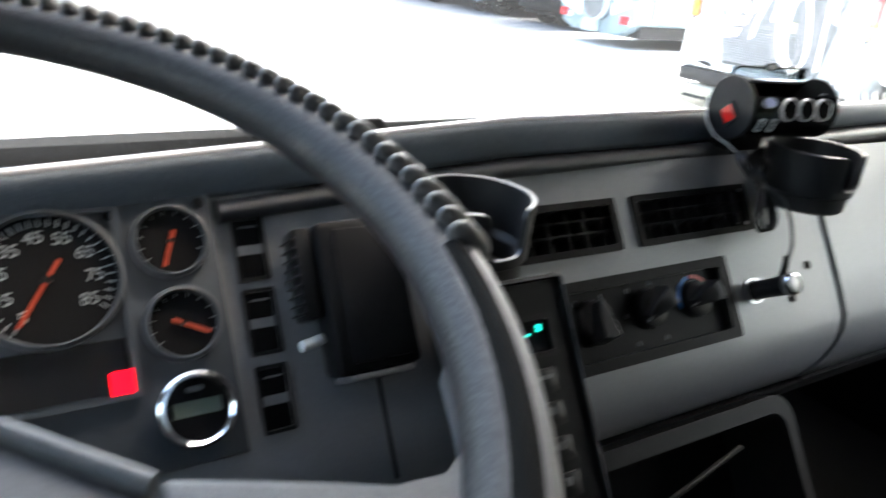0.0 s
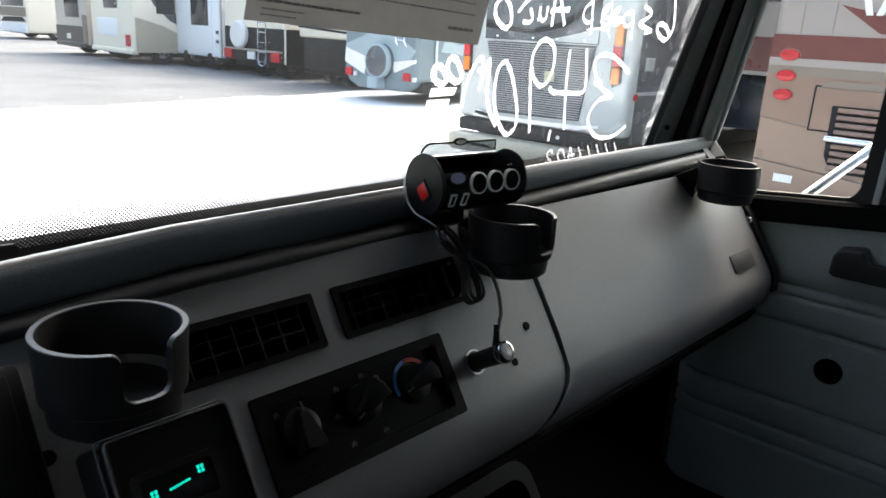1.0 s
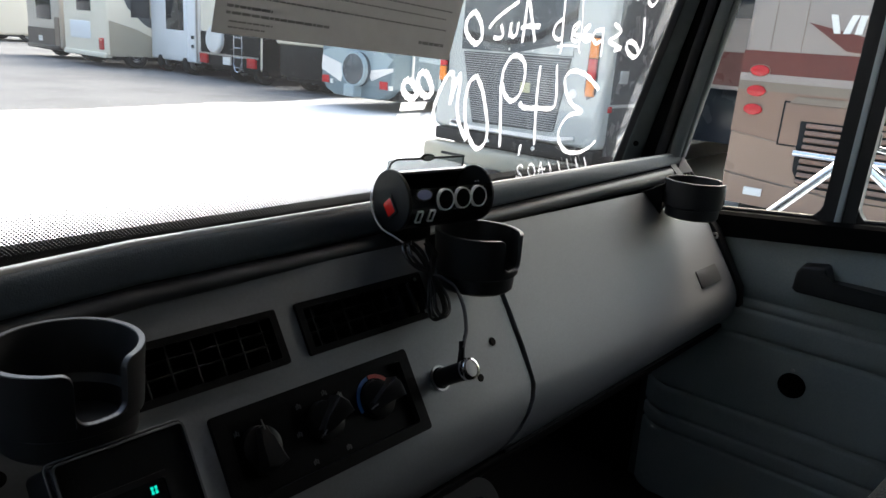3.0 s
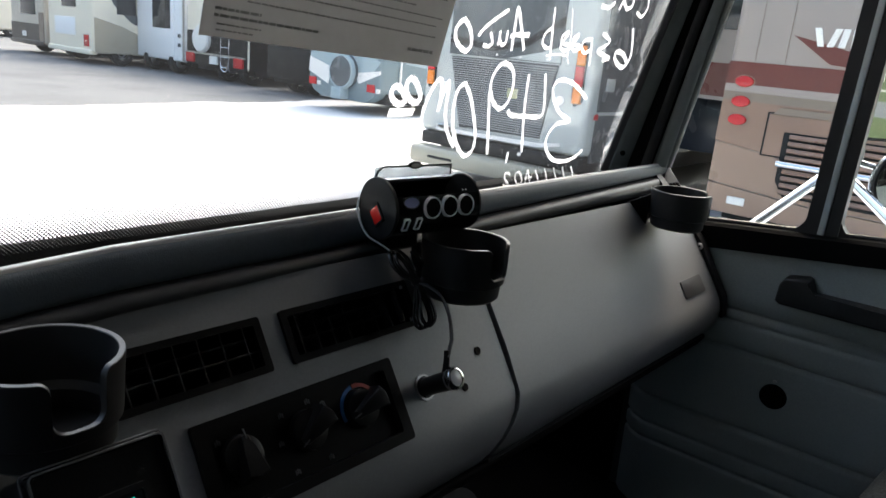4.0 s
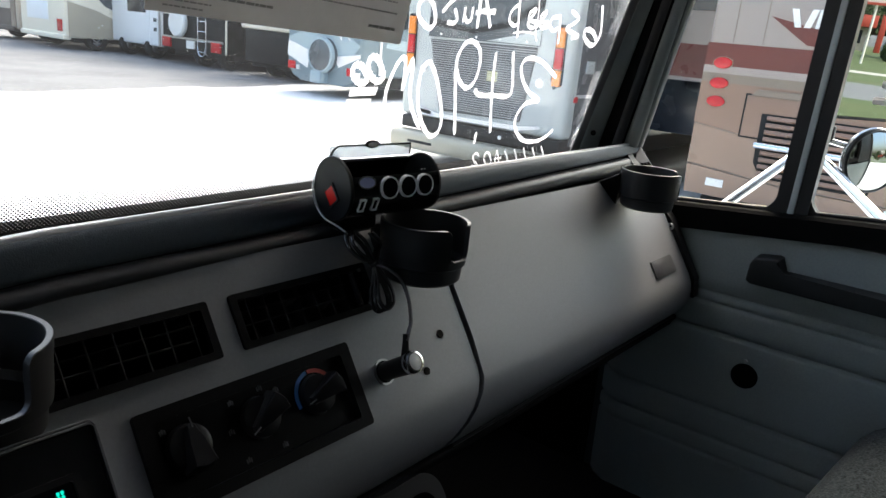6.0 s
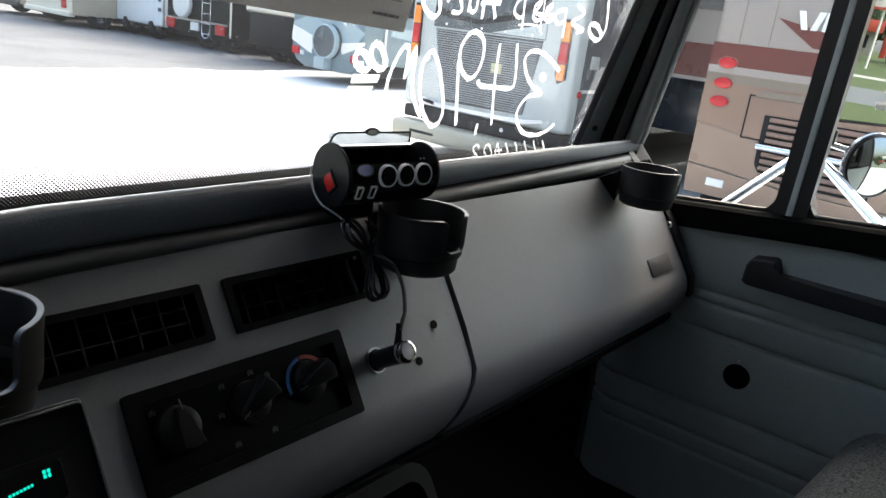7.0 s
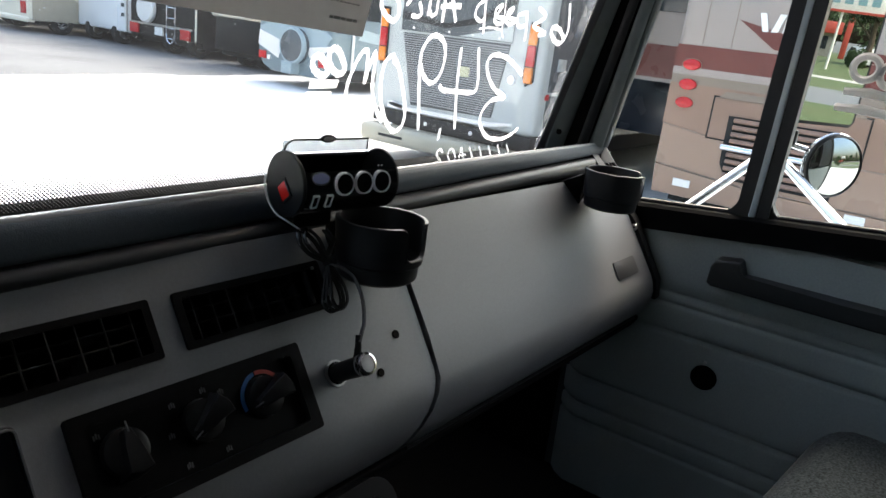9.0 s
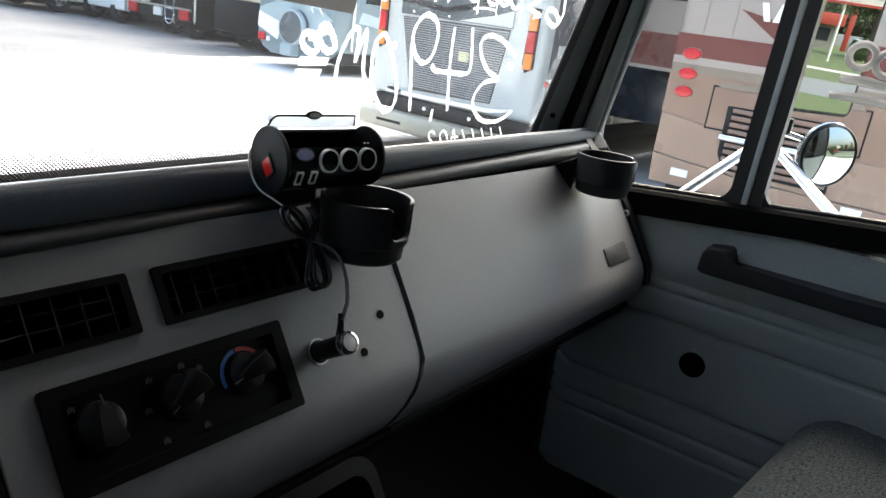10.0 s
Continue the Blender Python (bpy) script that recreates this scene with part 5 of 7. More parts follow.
# strokes of each character in a cell one wide and one high, as they are read
STROKES = {
    "3": [[(0.08, 0.80), (0.34, 0.92), (0.57, 0.99), (0.85, 1.0), (0.99, 0.91), (0.92, 0.75), (0.73, 0.61), (0.46, 0.52), (0.79, 0.48), (1.0, 0.33), (1.0, 0.18), (0.79, 0.03), (0.46, 0.0), (0.20, 0.05), (0.0, 0.14)]],
    "4": [[(0.06, 1.0), (0.02, 0.78), (0.0, 0.58), (0.09, 0.47), (0.53, 0.47), (0.89, 0.48), (1.0, 0.54)], [(0.51, 0.98), (0.54, 0.69), (0.54, 0.40), (0.51, 0.0)]],
    "9": [[(1.0, 0.71), (0.93, 0.85), (0.64, 0.98), (0.31, 1.0), (0.03, 0.92), (0.0, 0.76), (0.19, 0.59), (0.52, 0.52), (0.82, 0.59), (1.0, 0.71), (0.99, 0.51), (0.95, 0.22), (0.93, 0.0)]],
    "0": [[(0.56, 1.0), (0.85, 0.90), (1.0, 0.67), (0.98, 0.39), (0.75, 0.13), (0.43, 0.0), (0.09, 0.09), (0.0, 0.30), (0.13, 0.58), (0.30, 0.82), (0.56, 1.0)]],
    "n": [[(1.0, 0.31), (0.92, 0.55), (0.75, 0.79), (0.56, 0.97), (0.42, 1.0), (0.42, 0.82), (0.50, 0.55)], [(0.50, 0.55), (0.37, 0.79), (0.21, 0.99), (0.23, 0.79), (0.28, 0.56), (0.23, 0.29), (0.0, 0.0)]],
    "6": [[(0.12, 1.0), (0.01, 0.63), (0.0, 0.27), (0.33, 0.0), (0.74, 0.06), (1.0, 0.25), (0.86, 0.37), (0.49, 0.33), (0.19, 0.15)]],
    "S": [[(0.75, 1.0), (0.13, 0.75), (0.59, 0.50), (1.0, 0.31), (0.0, 0.11), (0.53, 0.0)]],
    "p": [[(0.12, 1.0), (0.04, 0.53), (0.03, 0.0)], [(0.13, 0.93), (0.78, 0.85), (1.0, 0.63), (0.63, 0.44), (0.0, 0.59)]],
    "e": [[(0.02, 0.34), (0.88, 0.41), (0.89, 0.81), (0.38, 1.0), (1.0, 0.26), (0.62, 0.0), (0.0, 0.25)]],
    "d": [[(0.10, 1.0), (0.11, 0.57), (0.09, 0.0)], [(0.10, 0.64), (0.82, 0.49), (1.0, 0.31), (0.45, 0.22), (0.0, 0.31)]],
    "|": [[(0.10, 1.0), (0.04, 0.53), (0.09, 0.14), (0.0, 0.0)], [(0.09, 0.14), (0.57, 0.15), (1.0, 0.11)]],
    "A": [[(0.89, 0.0), (0.81, 0.49), (0.71, 1.0), (0.48, 0.62), (0.22, 0.05)], [(1.0, 0.34), (0.58, 0.40), (0.0, 0.42)]],
    "u": [[(0.0, 1.0), (0.15, 0.27), (0.60, 0.06), (0.88, 0.42), (0.83, 0.93), (1.0, 0.0)]],
    "t": [[(0.59, 0.37), (0.51, 0.11), (0.63, 0.0), (0.83, 0.01)], [(0.0, 1.0), (0.41, 0.74), (0.77, 0.48), (1.0, 0.23)]],
    "o": [[(0.53, 1.0), (0.96, 0.70), (1.0, 0.37), (0.72, 0.12), (0.32, 0.0), (0.0, 0.20), (0.03, 0.57), (0.26, 0.85), (0.53, 1.0)]],
    "C": [[(0.03, 1.0), (0.0, 0.45), (0.46, 0.0), (1.0, 0.17)]],
    "w": [[(0.0, 1.0), (0.04, 0.43), (0.20, 0.18), (0.33, 0.65), (0.44, 0.0)], [(0.59, 0.49), (0.77, 0.04), (1.0, 0.05)]],
    ",": [[(0.2, 1.0), (0.8, 0.0)]],
    "/": [[(0.2, 0.0), (0.7, 1.0)]],
    "2": [[(0.05, 0.78), (0.35, 1.0), (0.75, 0.82), (0.6, 0.45), (0.1, 0.0), (0.9, 0.08)]],
}


def ribbon(bm, pts, widths):
    """A thin brushed strip along points on the glass."""
    n = len(pts)
    left, right = [], []
    for i, p in enumerate(pts):
        way = (pts[min(i + 1, n - 1)] - pts[max(i - 1, 0)]).normalized()
        side = way.cross(Vector((0.15, -1, -0.2))).normalized() * widths[i]
        left.append(bm.verts.new(p + side)), right.append(bm.verts.new(p - side))
    for i in range(n - 1):
        bm.faces.new((left[i], left[i + 1], right[i + 1], right[i]))


def painted(chars, r):
    """Characters (sign, right edge as seen from inside, foot, width, height, slant), mirrored, as brush strokes on the glass."""
    bm = bmesh.new()
    for sign, x_right, z_low, wide, high, slant in chars:
        for stroke in STROKES[sign]:
            pts = []
            for px, py in curved([(x, y, 0) for x, y in stroke], 6) and [(p.x, p.y) for p in curved([(x, y, 0) for x, y in stroke], 6)]:
                x = x_right - px * wide + slant * py
                z = z_low + py * high
                pts.append(on_glass(x, z, 0.0022) @ Vector((0, 0, 0)))
            ribbon(bm, pts, [r * (0.9 + 0.3 * math.sin(0.7 * i) ** 2) for i in range(len(pts))])
    return bm


price = thing("price_lettering", "white hand-painted price lettering on the windscreen glass", "lettering", on_glass(0.85, 1.62) @ Vector((0, 0, 0)))
for char in (("3", 1.115, 1.529, 0.111, 0.160, -0.050), ("4", 0.979, 1.550, 0.097, 0.149, -0.047), (",", 0.900, 1.530, 0.006, 0.022, -0.007),
             ("9", 0.891, 1.549, 0.057, 0.161, -0.051), ("0", 0.805, 1.548, 0.055, 0.127, -0.040), ("n", 0.749, 1.564, 0.078, 0.113, -0.036)):
    part("painted_figure", painted([char], 0.0042), PAINT, price)
for char in (("0", 0.647, 1.640, 0.029, 0.038, -0.012), ("0", 0.616, 1.637, 0.028, 0.028, -0.008)):
    part("painted_figure", painted([char], 0.0052), PAINT, price)
for x, z, wide in ((0.612, 1.624, 0.027), (0.606, 1.606, 0.024)):
    bm = bmesh.new()
    plate(bm, [(-wide, -0.0075), (wide - 0.003, -0.005), (wide, 0.0075), (-wide + 0.001, 0.0065)], 0.001, on_glass(x, z, 0.003))
    part("underline", bm, PAINT, price)
words = thing("gearbox_lettering", "white hand-painted words on the windscreen glass", "lettering", on_glass(0.95, 1.76) @ Vector((0, 0, 0)))
for char, r in ((("6", 1.160, 1.723, 0.049, 0.074, -0.023), 0.0046), (("S", 1.092, 1.732, 0.037, 0.048, -0.015), 0.0036), (("p", 1.041, 1.719, 0.030, 0.052, -0.016), 0.0036), (("e", 1.003, 1.744, 0.027, 0.027, -0.009), 0.0034),
                (("e", 0.976, 1.742, 0.031, 0.031, -0.010), 0.0034), (("d", 0.928, 1.723, 0.026, 0.088, -0.028), 0.0032), (("|", 0.980, 1.720, 0.064, 0.094, -0.030), 0.0016), (("A", 0.863, 1.732, 0.047, 0.069, -0.022), 0.0042),
                (("u", 0.807, 1.739, 0.021, 0.025, -0.008), 0.0034), (("t", 0.807, 1.736, 0.068, 0.060, -0.019), 0.0034), (("o", 0.727, 1.725, 0.035, 0.048, -0.015), 0.0042)):
    part("painted_character", painted([char], r), PAINT, words)
upper = thing("upper_lettering", "white paint strokes of an unreadable upper line", "lettering", on_glass(1.08, 1.83) @ Vector((0, 0, 0)))
for char, r in ((("C", 1.158, 1.820, 0.031, 0.036, -0.011), 0.0034), (("w", 1.112, 1.825, 0.093, 0.024, -0.008), 0.0040)):
    part("paint_stroke", painted([char], r), PAINT, upper)
faint = thing("faint_lettering", "small unreadable white paint strokes low on the glass", "lettering", on_glass(1.0, 1.5) @ Vector((0, 0, 0)))
for char in [("/", 1.008 + 0.026 * k, 1.490 + 0.001 * k, 0.018, 0.024, -0.010) for k in range(5)] + [("A", 0.985, 1.488, 0.020, 0.026, -0.008), ("0", 0.958, 1.486, 0.020, 0.026, -0.008), ("2", 0.925, 1.485, 0.022, 0.026, -0.008)]:
    part("paint_stroke", painted([char], 0.0022), PAINT, faint)

# dried specks on the windscreen
bm = bmesh.new()
rng = random.Random(31)
for k in range(60):
    x, z, r = rng.uniform(0.1, 1.05), rng.gauss(1.67, 0.07), rng.uniform(0.0002, 0.0006)
    if 1.55 < z < 2.1:
        m = on_glass(x, z, 0.0016)
        bm.faces.new([bm.verts.new(m @ Vector((r * math.cos(TAU * i / 6), r * math.sin(TAU * i / 6), 0))) for i in range(6)])
single("glass_specks", bm, PAINT, "tiny pale dried specks on the windscreen", "specks", "stuff")

# ---------------------------------------------------------------- outside: ground
GRASS = material("mown_grass", (0.07, 0.10, 0.032), 0.95, vary=0.3, scale=12, stain=0.3, stain_scale=0.4, bump=0.8, bump_scale=60, second=(0.10, 0.11, 0.045))
ROAD = material("road_asphalt", (0.16, 0.165, 0.175), 0.9, vary=0.1, scale=10, bump=0.4, bump_scale=80)
bm = bmesh.new()
box(bm, (-600, -600, -0.4), (600, 600, 0.0))
single("ground", bm, ASPHALT, "grey asphalt dealer lot", "ground", "structure")
# apron of pale gravel, its far edge frayed
bm = bmesh.new()
rng = random.Random(11)
edge = [(-45 + 0.35 * k, 13.4 + 0.135 * (-45 + 0.35 * k) + 0.10 * rng.uniform(-1, 1) + 0.14 * math.sin(0.5 * k)) for k in range(201)]
plate(bm, [(-45, -14), (25, -14), (25, 16.7)] + edge[::-1], 0.006, Matrix.Translation((0, 0, 0.006)))
single("pavement", bm, CONCRETE, "pale gravel apron in front of the truck", "pavement", "structure")
# weeds and crumbs along the apron's edge
bm = bmesh.new()
for k in range(900):
    x = rng.uniform(-10, 22)
    y = 13.4 + 0.135 * x + rng.gauss(0, 0.22)
    s = rng.uniform(0.003, 0.011)
    bmesh.ops.create_icosphere(bm, subdivisions=1, radius=s, matrix=Matrix.Translation((x, y, 0.006 + s * 0.3)) @ Matrix.Diagonal((1.4, 1, 0.6, 1)))
single("edge_litter", bm, material("dry_litter", (0.34, 0.30, 0.23), 0.95, vary=0.3), "dry crumbs and weeds along the apron's edge", "litter", "stuff")
PATH_PALE = material("pale_footpath", (0.45, 0.44, 0.42), 0.9, vary=0.08)
for nm, y0, y1, mt, label in (("footpath", -38.6, -36.4, PATH_PALE, "pale footpath across the lawn"), ("lawn", -21.5, -15, GRASS, "mown green verge behind the truck"), ("road", -29, -21.5, ROAD, "grey road beyond the verge"), ("lawn", -36.4, -29, GRASS, "green lawn across the road"), ("lawn", -110, -38.6, GRASS, "broad green lawn beyond the footpath")):
    bm = bmesh.new()
    box(bm, (-80, y0, -0.05), (120, y1, 0.012))
    single(nm, bm, mt, label, nm, "structure")

# ---------------------------------------------------------------- outside: parts shared by the vehicles
TYRE = material("tyre_rubber", (0.009, 0.009, 0.009), 0.85, vary=0.15, bump=0.3)
DARK_GLASS = material("dark_vehicle_glass", (0.02, 0.024, 0.028), 0.06, vary=0.05)
LAMP_RED_OFF = material("red_lamp_lens", (0.48, 0.015, 0.02), 0.15, vary=0.08, scale=80)
LAMP_AMBER = material("amber_lamp_lens", (0.75, 0.22, 0.03), 0.15, vary=0.08, scale=80)
REFLECT = material("pale_reflector", (0.8, 0.78, 0.74), 0.3, vary=0.05)
# near-black: shade beneath bodies put into the colour; also dark trim and stripes
UNDER = material("shade_and_trim_black", (0.008, 0.008, 0.008), 0.8, vary=0.3)


def rear(x):
    """A pose on a wall that faces -x: outlines are given as (-y, z)."""
    return Matrix(((0, 0, -1, x), (-1, 0, 0, 0), (0, 1, 0, 0), (0, 0, 0, 1)))


def flank(y):
    """A pose on a wall that faces -y: outlines are given as (x, z)."""
    return Matrix(((1, 0, 0, 0), (0, 0, -1, y), (0, 1, 0, 0), (0, 0, 0, 1)))


def on_rear(name, x, outline, mat_, parent, label="", proud=0.008, bev=0.0):
    bm = bmesh.new()
    plate(bm, [(-y, z) for y, z in outline], proud + 0.02, rear(x - proud), bev)
    return part(name, bm, mat_, parent, label)


def on_flank(name, y, outline, mat_, parent, label="", proud=0.008, bev=0.0):
    bm = bmesh.new()
    plate(bm, outline, proud + 0.02, flank(y - proud), bev)
    return part(name, bm, mat_, parent, label)


def rect(y0, z0, y1, z1):
    return [(y1, z0), (y0, z0), (y0, z1), (y1, z1)]


def ellipse(y, z, a, b, n=24):
    return [(y - a * math.cos(TAU * k / n), z + b * math.sin(TAU * k / n)) for k in range(n)]


def road_wheel(parent, x, y, r=0.42, wide=0.26, facing=-1):
    m = Matrix.Translation((x, y, r + 0.006)) @ pose(0, 0, 0, 90, 0, 0)
    bm = lathe(bmesh.new(), [(r * 0.55, -wide / 2), (r * 0.9, -wide / 2), (r, -wide / 2 + 0.04), (r, wide / 2 - 0.04), (r * 0.9, wide / 2), (r * 0.55, wide / 2)], 28, m)
    tyre = part("wheel", bm, TYRE, parent, "black tyred wheel")
    bm = lathe(bmesh.new(), [(1e-4, 0.02), (r * 0.2, 0.03), (r * 0.25, 0.06), (r * 0.5, 0.02), (r * 0.56, wide / 2 - 0.01)], 24, m)
    part("rim", bm, STEEL, tyre)


def hull(name, label, category, x0, x1, y0, y1, z0, z1, mat_, bev=0.08, wheels=(), group="motorhomes on the lot"):
    ob = thing(name, label, category, ((x0 + x1) / 2, (y0 + y1) / 2, 0.0), group)
    bm = bmesh.new()
    box(bm, (x0, y0, z0), (x1, y1, z1), bev=bev, seg=3)
    part("body", bm, mat_, ob)
    # chassis box, its near-black tone painting the shade under the body
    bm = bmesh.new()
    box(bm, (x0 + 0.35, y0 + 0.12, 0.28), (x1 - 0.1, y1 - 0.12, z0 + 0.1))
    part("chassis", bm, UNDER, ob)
    for x in wheels:
        for y in (y0 + 0.17, y1 - 0.17):
            road_wheel(ob, x, y)
    return ob


def ladder(parent, x, y0, y1, z0, z1, rungs):
    bm = bmesh.new()
    for y in (y0, y1):
        tube(bm, [(x - 0.02, y, z0), (x - 0.09, y, z0 + 0.08), (x - 0.09, y, z1)], 0.018, 8)
    rails = part("ladder", bm, CHROME, parent, "bright metal rear ladder")
    for k in range(rungs):
        z = z0 + 0.12 + (z1 - z0 - 0.15) * k / (rungs - 1)
        bm = bmesh.new()
        tube(bm, [(x - 0.09, y0, z), (x - 0.09, y1, z)], 0.014, 8)
        part("rung", bm, CHROME, rails)


# ---------------------------------------------------------------- tan coach beside the passenger window
TAN = material("tan_coach_paint", (0.245, 0.150, 0.106), 0.28, vary=0.05, stain=0.06, stain_scale=1.5)
TAN_LIGHT = material("sand_coach_paint", (0.285, 0.185, 0.132), 0.28, vary=0.05, stain=0.06, stain_scale=1.5)
BEIGE = material("beige_coach_paint", (0.305, 0.258, 0.233), 0.28, vary=0.04, stain=0.05, stain_scale=1.5)
MAROON = material("maroon_coach_paint", (0.125, 0.030, 0.024), 0.28, vary=0.06)
TAUPE = material("taupe_coach_paint", (0.20, 0.155, 0.12), 0.3, vary=0.05)
NAVY = material("dark_car_paint", (0.014, 0.018, 0.026), 0.25, vary=0.05)
X = 7.15
coach = hull("motorhome", "tan and maroon diesel coach with rear engine grille", "motorhome", X, 17.0, 0.08, 2.45, 0.42, 3.7, BEIGE, 0.10, (9.2, 14.5))
on_rear("maroon_band", X, rect(0.10, 1.655, 2.43, 1.865), MAROON, coach)
on_rear("pale_band", X, rect(0.10, 1.585, 2.43, 1.655), BEIGE, coach, proud=0.012)
on_rear("taupe_band", X, rect(0.10, 1.50, 2.43, 1.585), TAUPE, coach)
on_rear("upper_tan_panel", X, [(2.43, 1.10), (2.43, 1.50), (0.10, 1.50), (0.10, 0.98), (1.60, 0.99)], TAN, coach)
on_rear("middle_tan_panel", X, [(2.42, 0.70), (2.42, 1.093), (1.60, 0.983), (0.10, 0.973), (0.10, 0.60), (1.45, 0.61)], TAN_LIGHT, coach, proud=0.012)
on_rear("bumper", X, [(2.40, 0.40), (2.42, 0.69), (1.45, 0.60), (0.10, 0.59), (0.12, 0.40)], TAN_LIGHT, coach, proud=0.03, bev=0.01)
on_rear("swoosh", X, [(1.90, 2.135), (1.55, 1.90), (1.2, 1.87), (0.6, 1.87), (0.6, 1.95), (1.3, 2.0)], MAROON, coach, proud=0.012)
for y in (2.20, 1.93):
    on_rear("panel_joint", X, rect(y - 0.004, 1.88, y + 0.004, 3.3), TAUPE, coach, proud=0.003)
for z in (1.684, 1.494, 1.320):
    lamp = on_rear("tail_lamp", X, ellipse(2.255, z, 0.088, 0.052), LAMP_RED_OFF, coach, "oval red tail lamp", proud=0.03, bev=0.01)
    on_rear("lamp_rim", X, ellipse(2.255, z, 0.096, 0.060), TAN, lamp, proud=0.014)
for z in (1.684, 1.494, 1.320):
    on_rear("tail_lamp", X, ellipse(0.27, z, 0.088, 0.052), LAMP_RED_OFF, coach, "oval red tail lamp", proud=0.03, bev=0.01)
for y in (2.11, 0.54):
    on_rear("reflector", X, rect(y - 0.085, 0.50, y + 0.085, 0.575), REFLECT, coach, "pale bumper reflector", proud=0.042, bev=0.004)
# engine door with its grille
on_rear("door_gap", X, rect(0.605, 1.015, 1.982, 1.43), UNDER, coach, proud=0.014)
on_rear("engine_door", X, rect(0.62, 1.03, 1.965, 1.415), TAN, coach, proud=0.026, bev=0.01)
on_rear("door_top", X, [(1.93, 1.415), (1.88, 1.475), (0.70, 1.475), (0.66, 1.415)], TAUPE, coach, proud=0.03)
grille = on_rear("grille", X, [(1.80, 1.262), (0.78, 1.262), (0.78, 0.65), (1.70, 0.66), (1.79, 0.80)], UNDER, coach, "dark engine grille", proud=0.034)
slat_bm = bmesh.new()
box(slat_bm, (-0.03, -0.47, -0.019), (0.0, 0.47, 0.019), pose(0, 0, 0, 0, 25, 0), 0.004, 1)
slat_mesh = as_mesh("slat", slat_bm, TAN)
for k in range(9):
    piece("slat", slat_mesh, Matrix.Translation((X - 0.04, 1.27, 0.70 + 0.065 * k)), grille)
bm = bmesh.new()
tube(bm, [(X - 0.075, 1.80, 0.968), (X - 0.085, 1.3, 0.968), (X - 0.075, 0.70, 0.968)], 0.032, 12)
part("chrome_bar", bm, CHROME, coach, "chrome bar across the grille")
# plain slanted bars where the maker's mark stands
for dy, lean in ((0.0, -0.05), (0.075, 0.05), (0.17, 0.02), (0.27, 0.0)):
    on_rear("maker_mark", X, [(1.66 - dy - 0.03, 2.05), (1.66 - dy + 0.025, 2.05), (1.66 - dy + 0.025 - lean, 2.21), (1.66 - dy - 0.03 - lean, 2.21)], REFLECT, coach, "white slanted maker's mark", proud=0.016)
# dark navy box filling the space under the slide-out room
bm = bmesh.new()
box(bm, (9.3, 2.42, 0.72), (13.4, 3.9, 1.44), bev=0.03)
part("dark_under_box", bm, NAVY, coach, "dark navy box under the slide-out")
# slide-out room on its far side
bm = bmesh.new()
box(bm, (8.9, 2.40, 1.45), (13.5, 3.55, 3.3), bev=0.03)
part("slide_out", bm, BEIGE, coach, "extended slide-out room")
on_rear("slide_band", 8.9, rect(2.46, 1.46, 3.54, 1.86), MAROON, coach)
on_rear("slide_lip", 8.9, rect(2.46, 1.42, 3.55, 1.465), BEIGE, coach, proud=0.02)
on_rear("slide_window", 8.9, [(2.95, 2.25), (3.4, 2.25), (3.4, 2.8), (2.95, 2.8)], DARK_GLASS, coach, "dark slide-out window", proud=0.02, bev=0.01)

# ---------------------------------------------------------------- silver coach seen through the windscreen
SILVER = material("silver_coach_paint", (0.43, 0.46, 0.44), 0.25, vary=0.04, stain=0.06, stain_scale=1.2)
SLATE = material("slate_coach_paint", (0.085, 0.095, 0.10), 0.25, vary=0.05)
GRILLE_BACK = material("grille_backing", (0.06, 0.062, 0.062), 0.7, vary=0.1)
GRAPHITE = material("graphite_grille", (0.27, 0.28, 0.28), 0.5, vary=0.1)
X = 7.4
silver = hull("motorhome", "silver diesel coach with wide louvred rear grille", "motorhome", X, 17.5, 4.0, 6.52, 0.62, 3.6, SILVER, 0.09, (9.5, 15.0))
on_rear("upper_panel", X, rect(4.44, 1.66, 6.10, 3.0), SLATE, silver, proud=0.012)
on_rear("panel_stripe", X, [(6.10, 1.80), (5.4, 1.74), (4.9, 1.84), (4.44, 2.1), (4.44, 2.2), (4.95, 1.90), (5.4, 1.80), (6.10, 1.90)], UNDER, silver, proud=0.018)
on_rear("silver_stripe", X, [(5.2, 1.67), (4.44, 1.67), (4.44, 1.86), (4.7, 1.78)], SILVER, silver, proud=0.018)
grille = on_rear("grille", X, [(6.06, 1.63), (4.46, 1.65), (4.60, 0.77), (5.83, 0.74)], GRILLE_BACK, silver, "wide dark louvred grille", proud=0.012)
for k in range(31):
    z = 0.785 + 0.0274 * k
    f = (z - 0.77) / 0.87
    bm = bmesh.new()
    box(bm, (X - 0.03, 4.61 - 0.14 * f, z), (X - 0.012, 5.84 + 0.21 * f, z + 0.013))
    part("louvre", bm, GRAPHITE, grille)
for k, y in enumerate((4.62, 5.0, 5.35, 5.9)):
    on_rear("bolt", X, ellipse(y, 1.70, 0.015, 0.015, 10), REFLECT, silver, proud=0.02)
for y in (4.165, 6.37):
    housing = on_rear("tail_lamp", X, [(y - 0.07, 1.26), (y + 0.03, 1.20), (y + 0.075, 1.30), (y + 0.06, 1.92), (y - 0.06, 1.92)], UNDER, silver, "tall stacked tail lamp", proud=0.02)
    for z0, z1, mt in ((1.24, 1.42, LAMP_AMBER), (1.43, 1.66, LAMP_RED_OFF), (1.67, 1.89, LAMP_AMBER)):
        on_rear("lens", X, [(y - 0.055, z0), (y + 0.05, z0), (y + 0.05, z1), (y - 0.05, z1)], mt, housing, proud=0.05, bev=0.012)
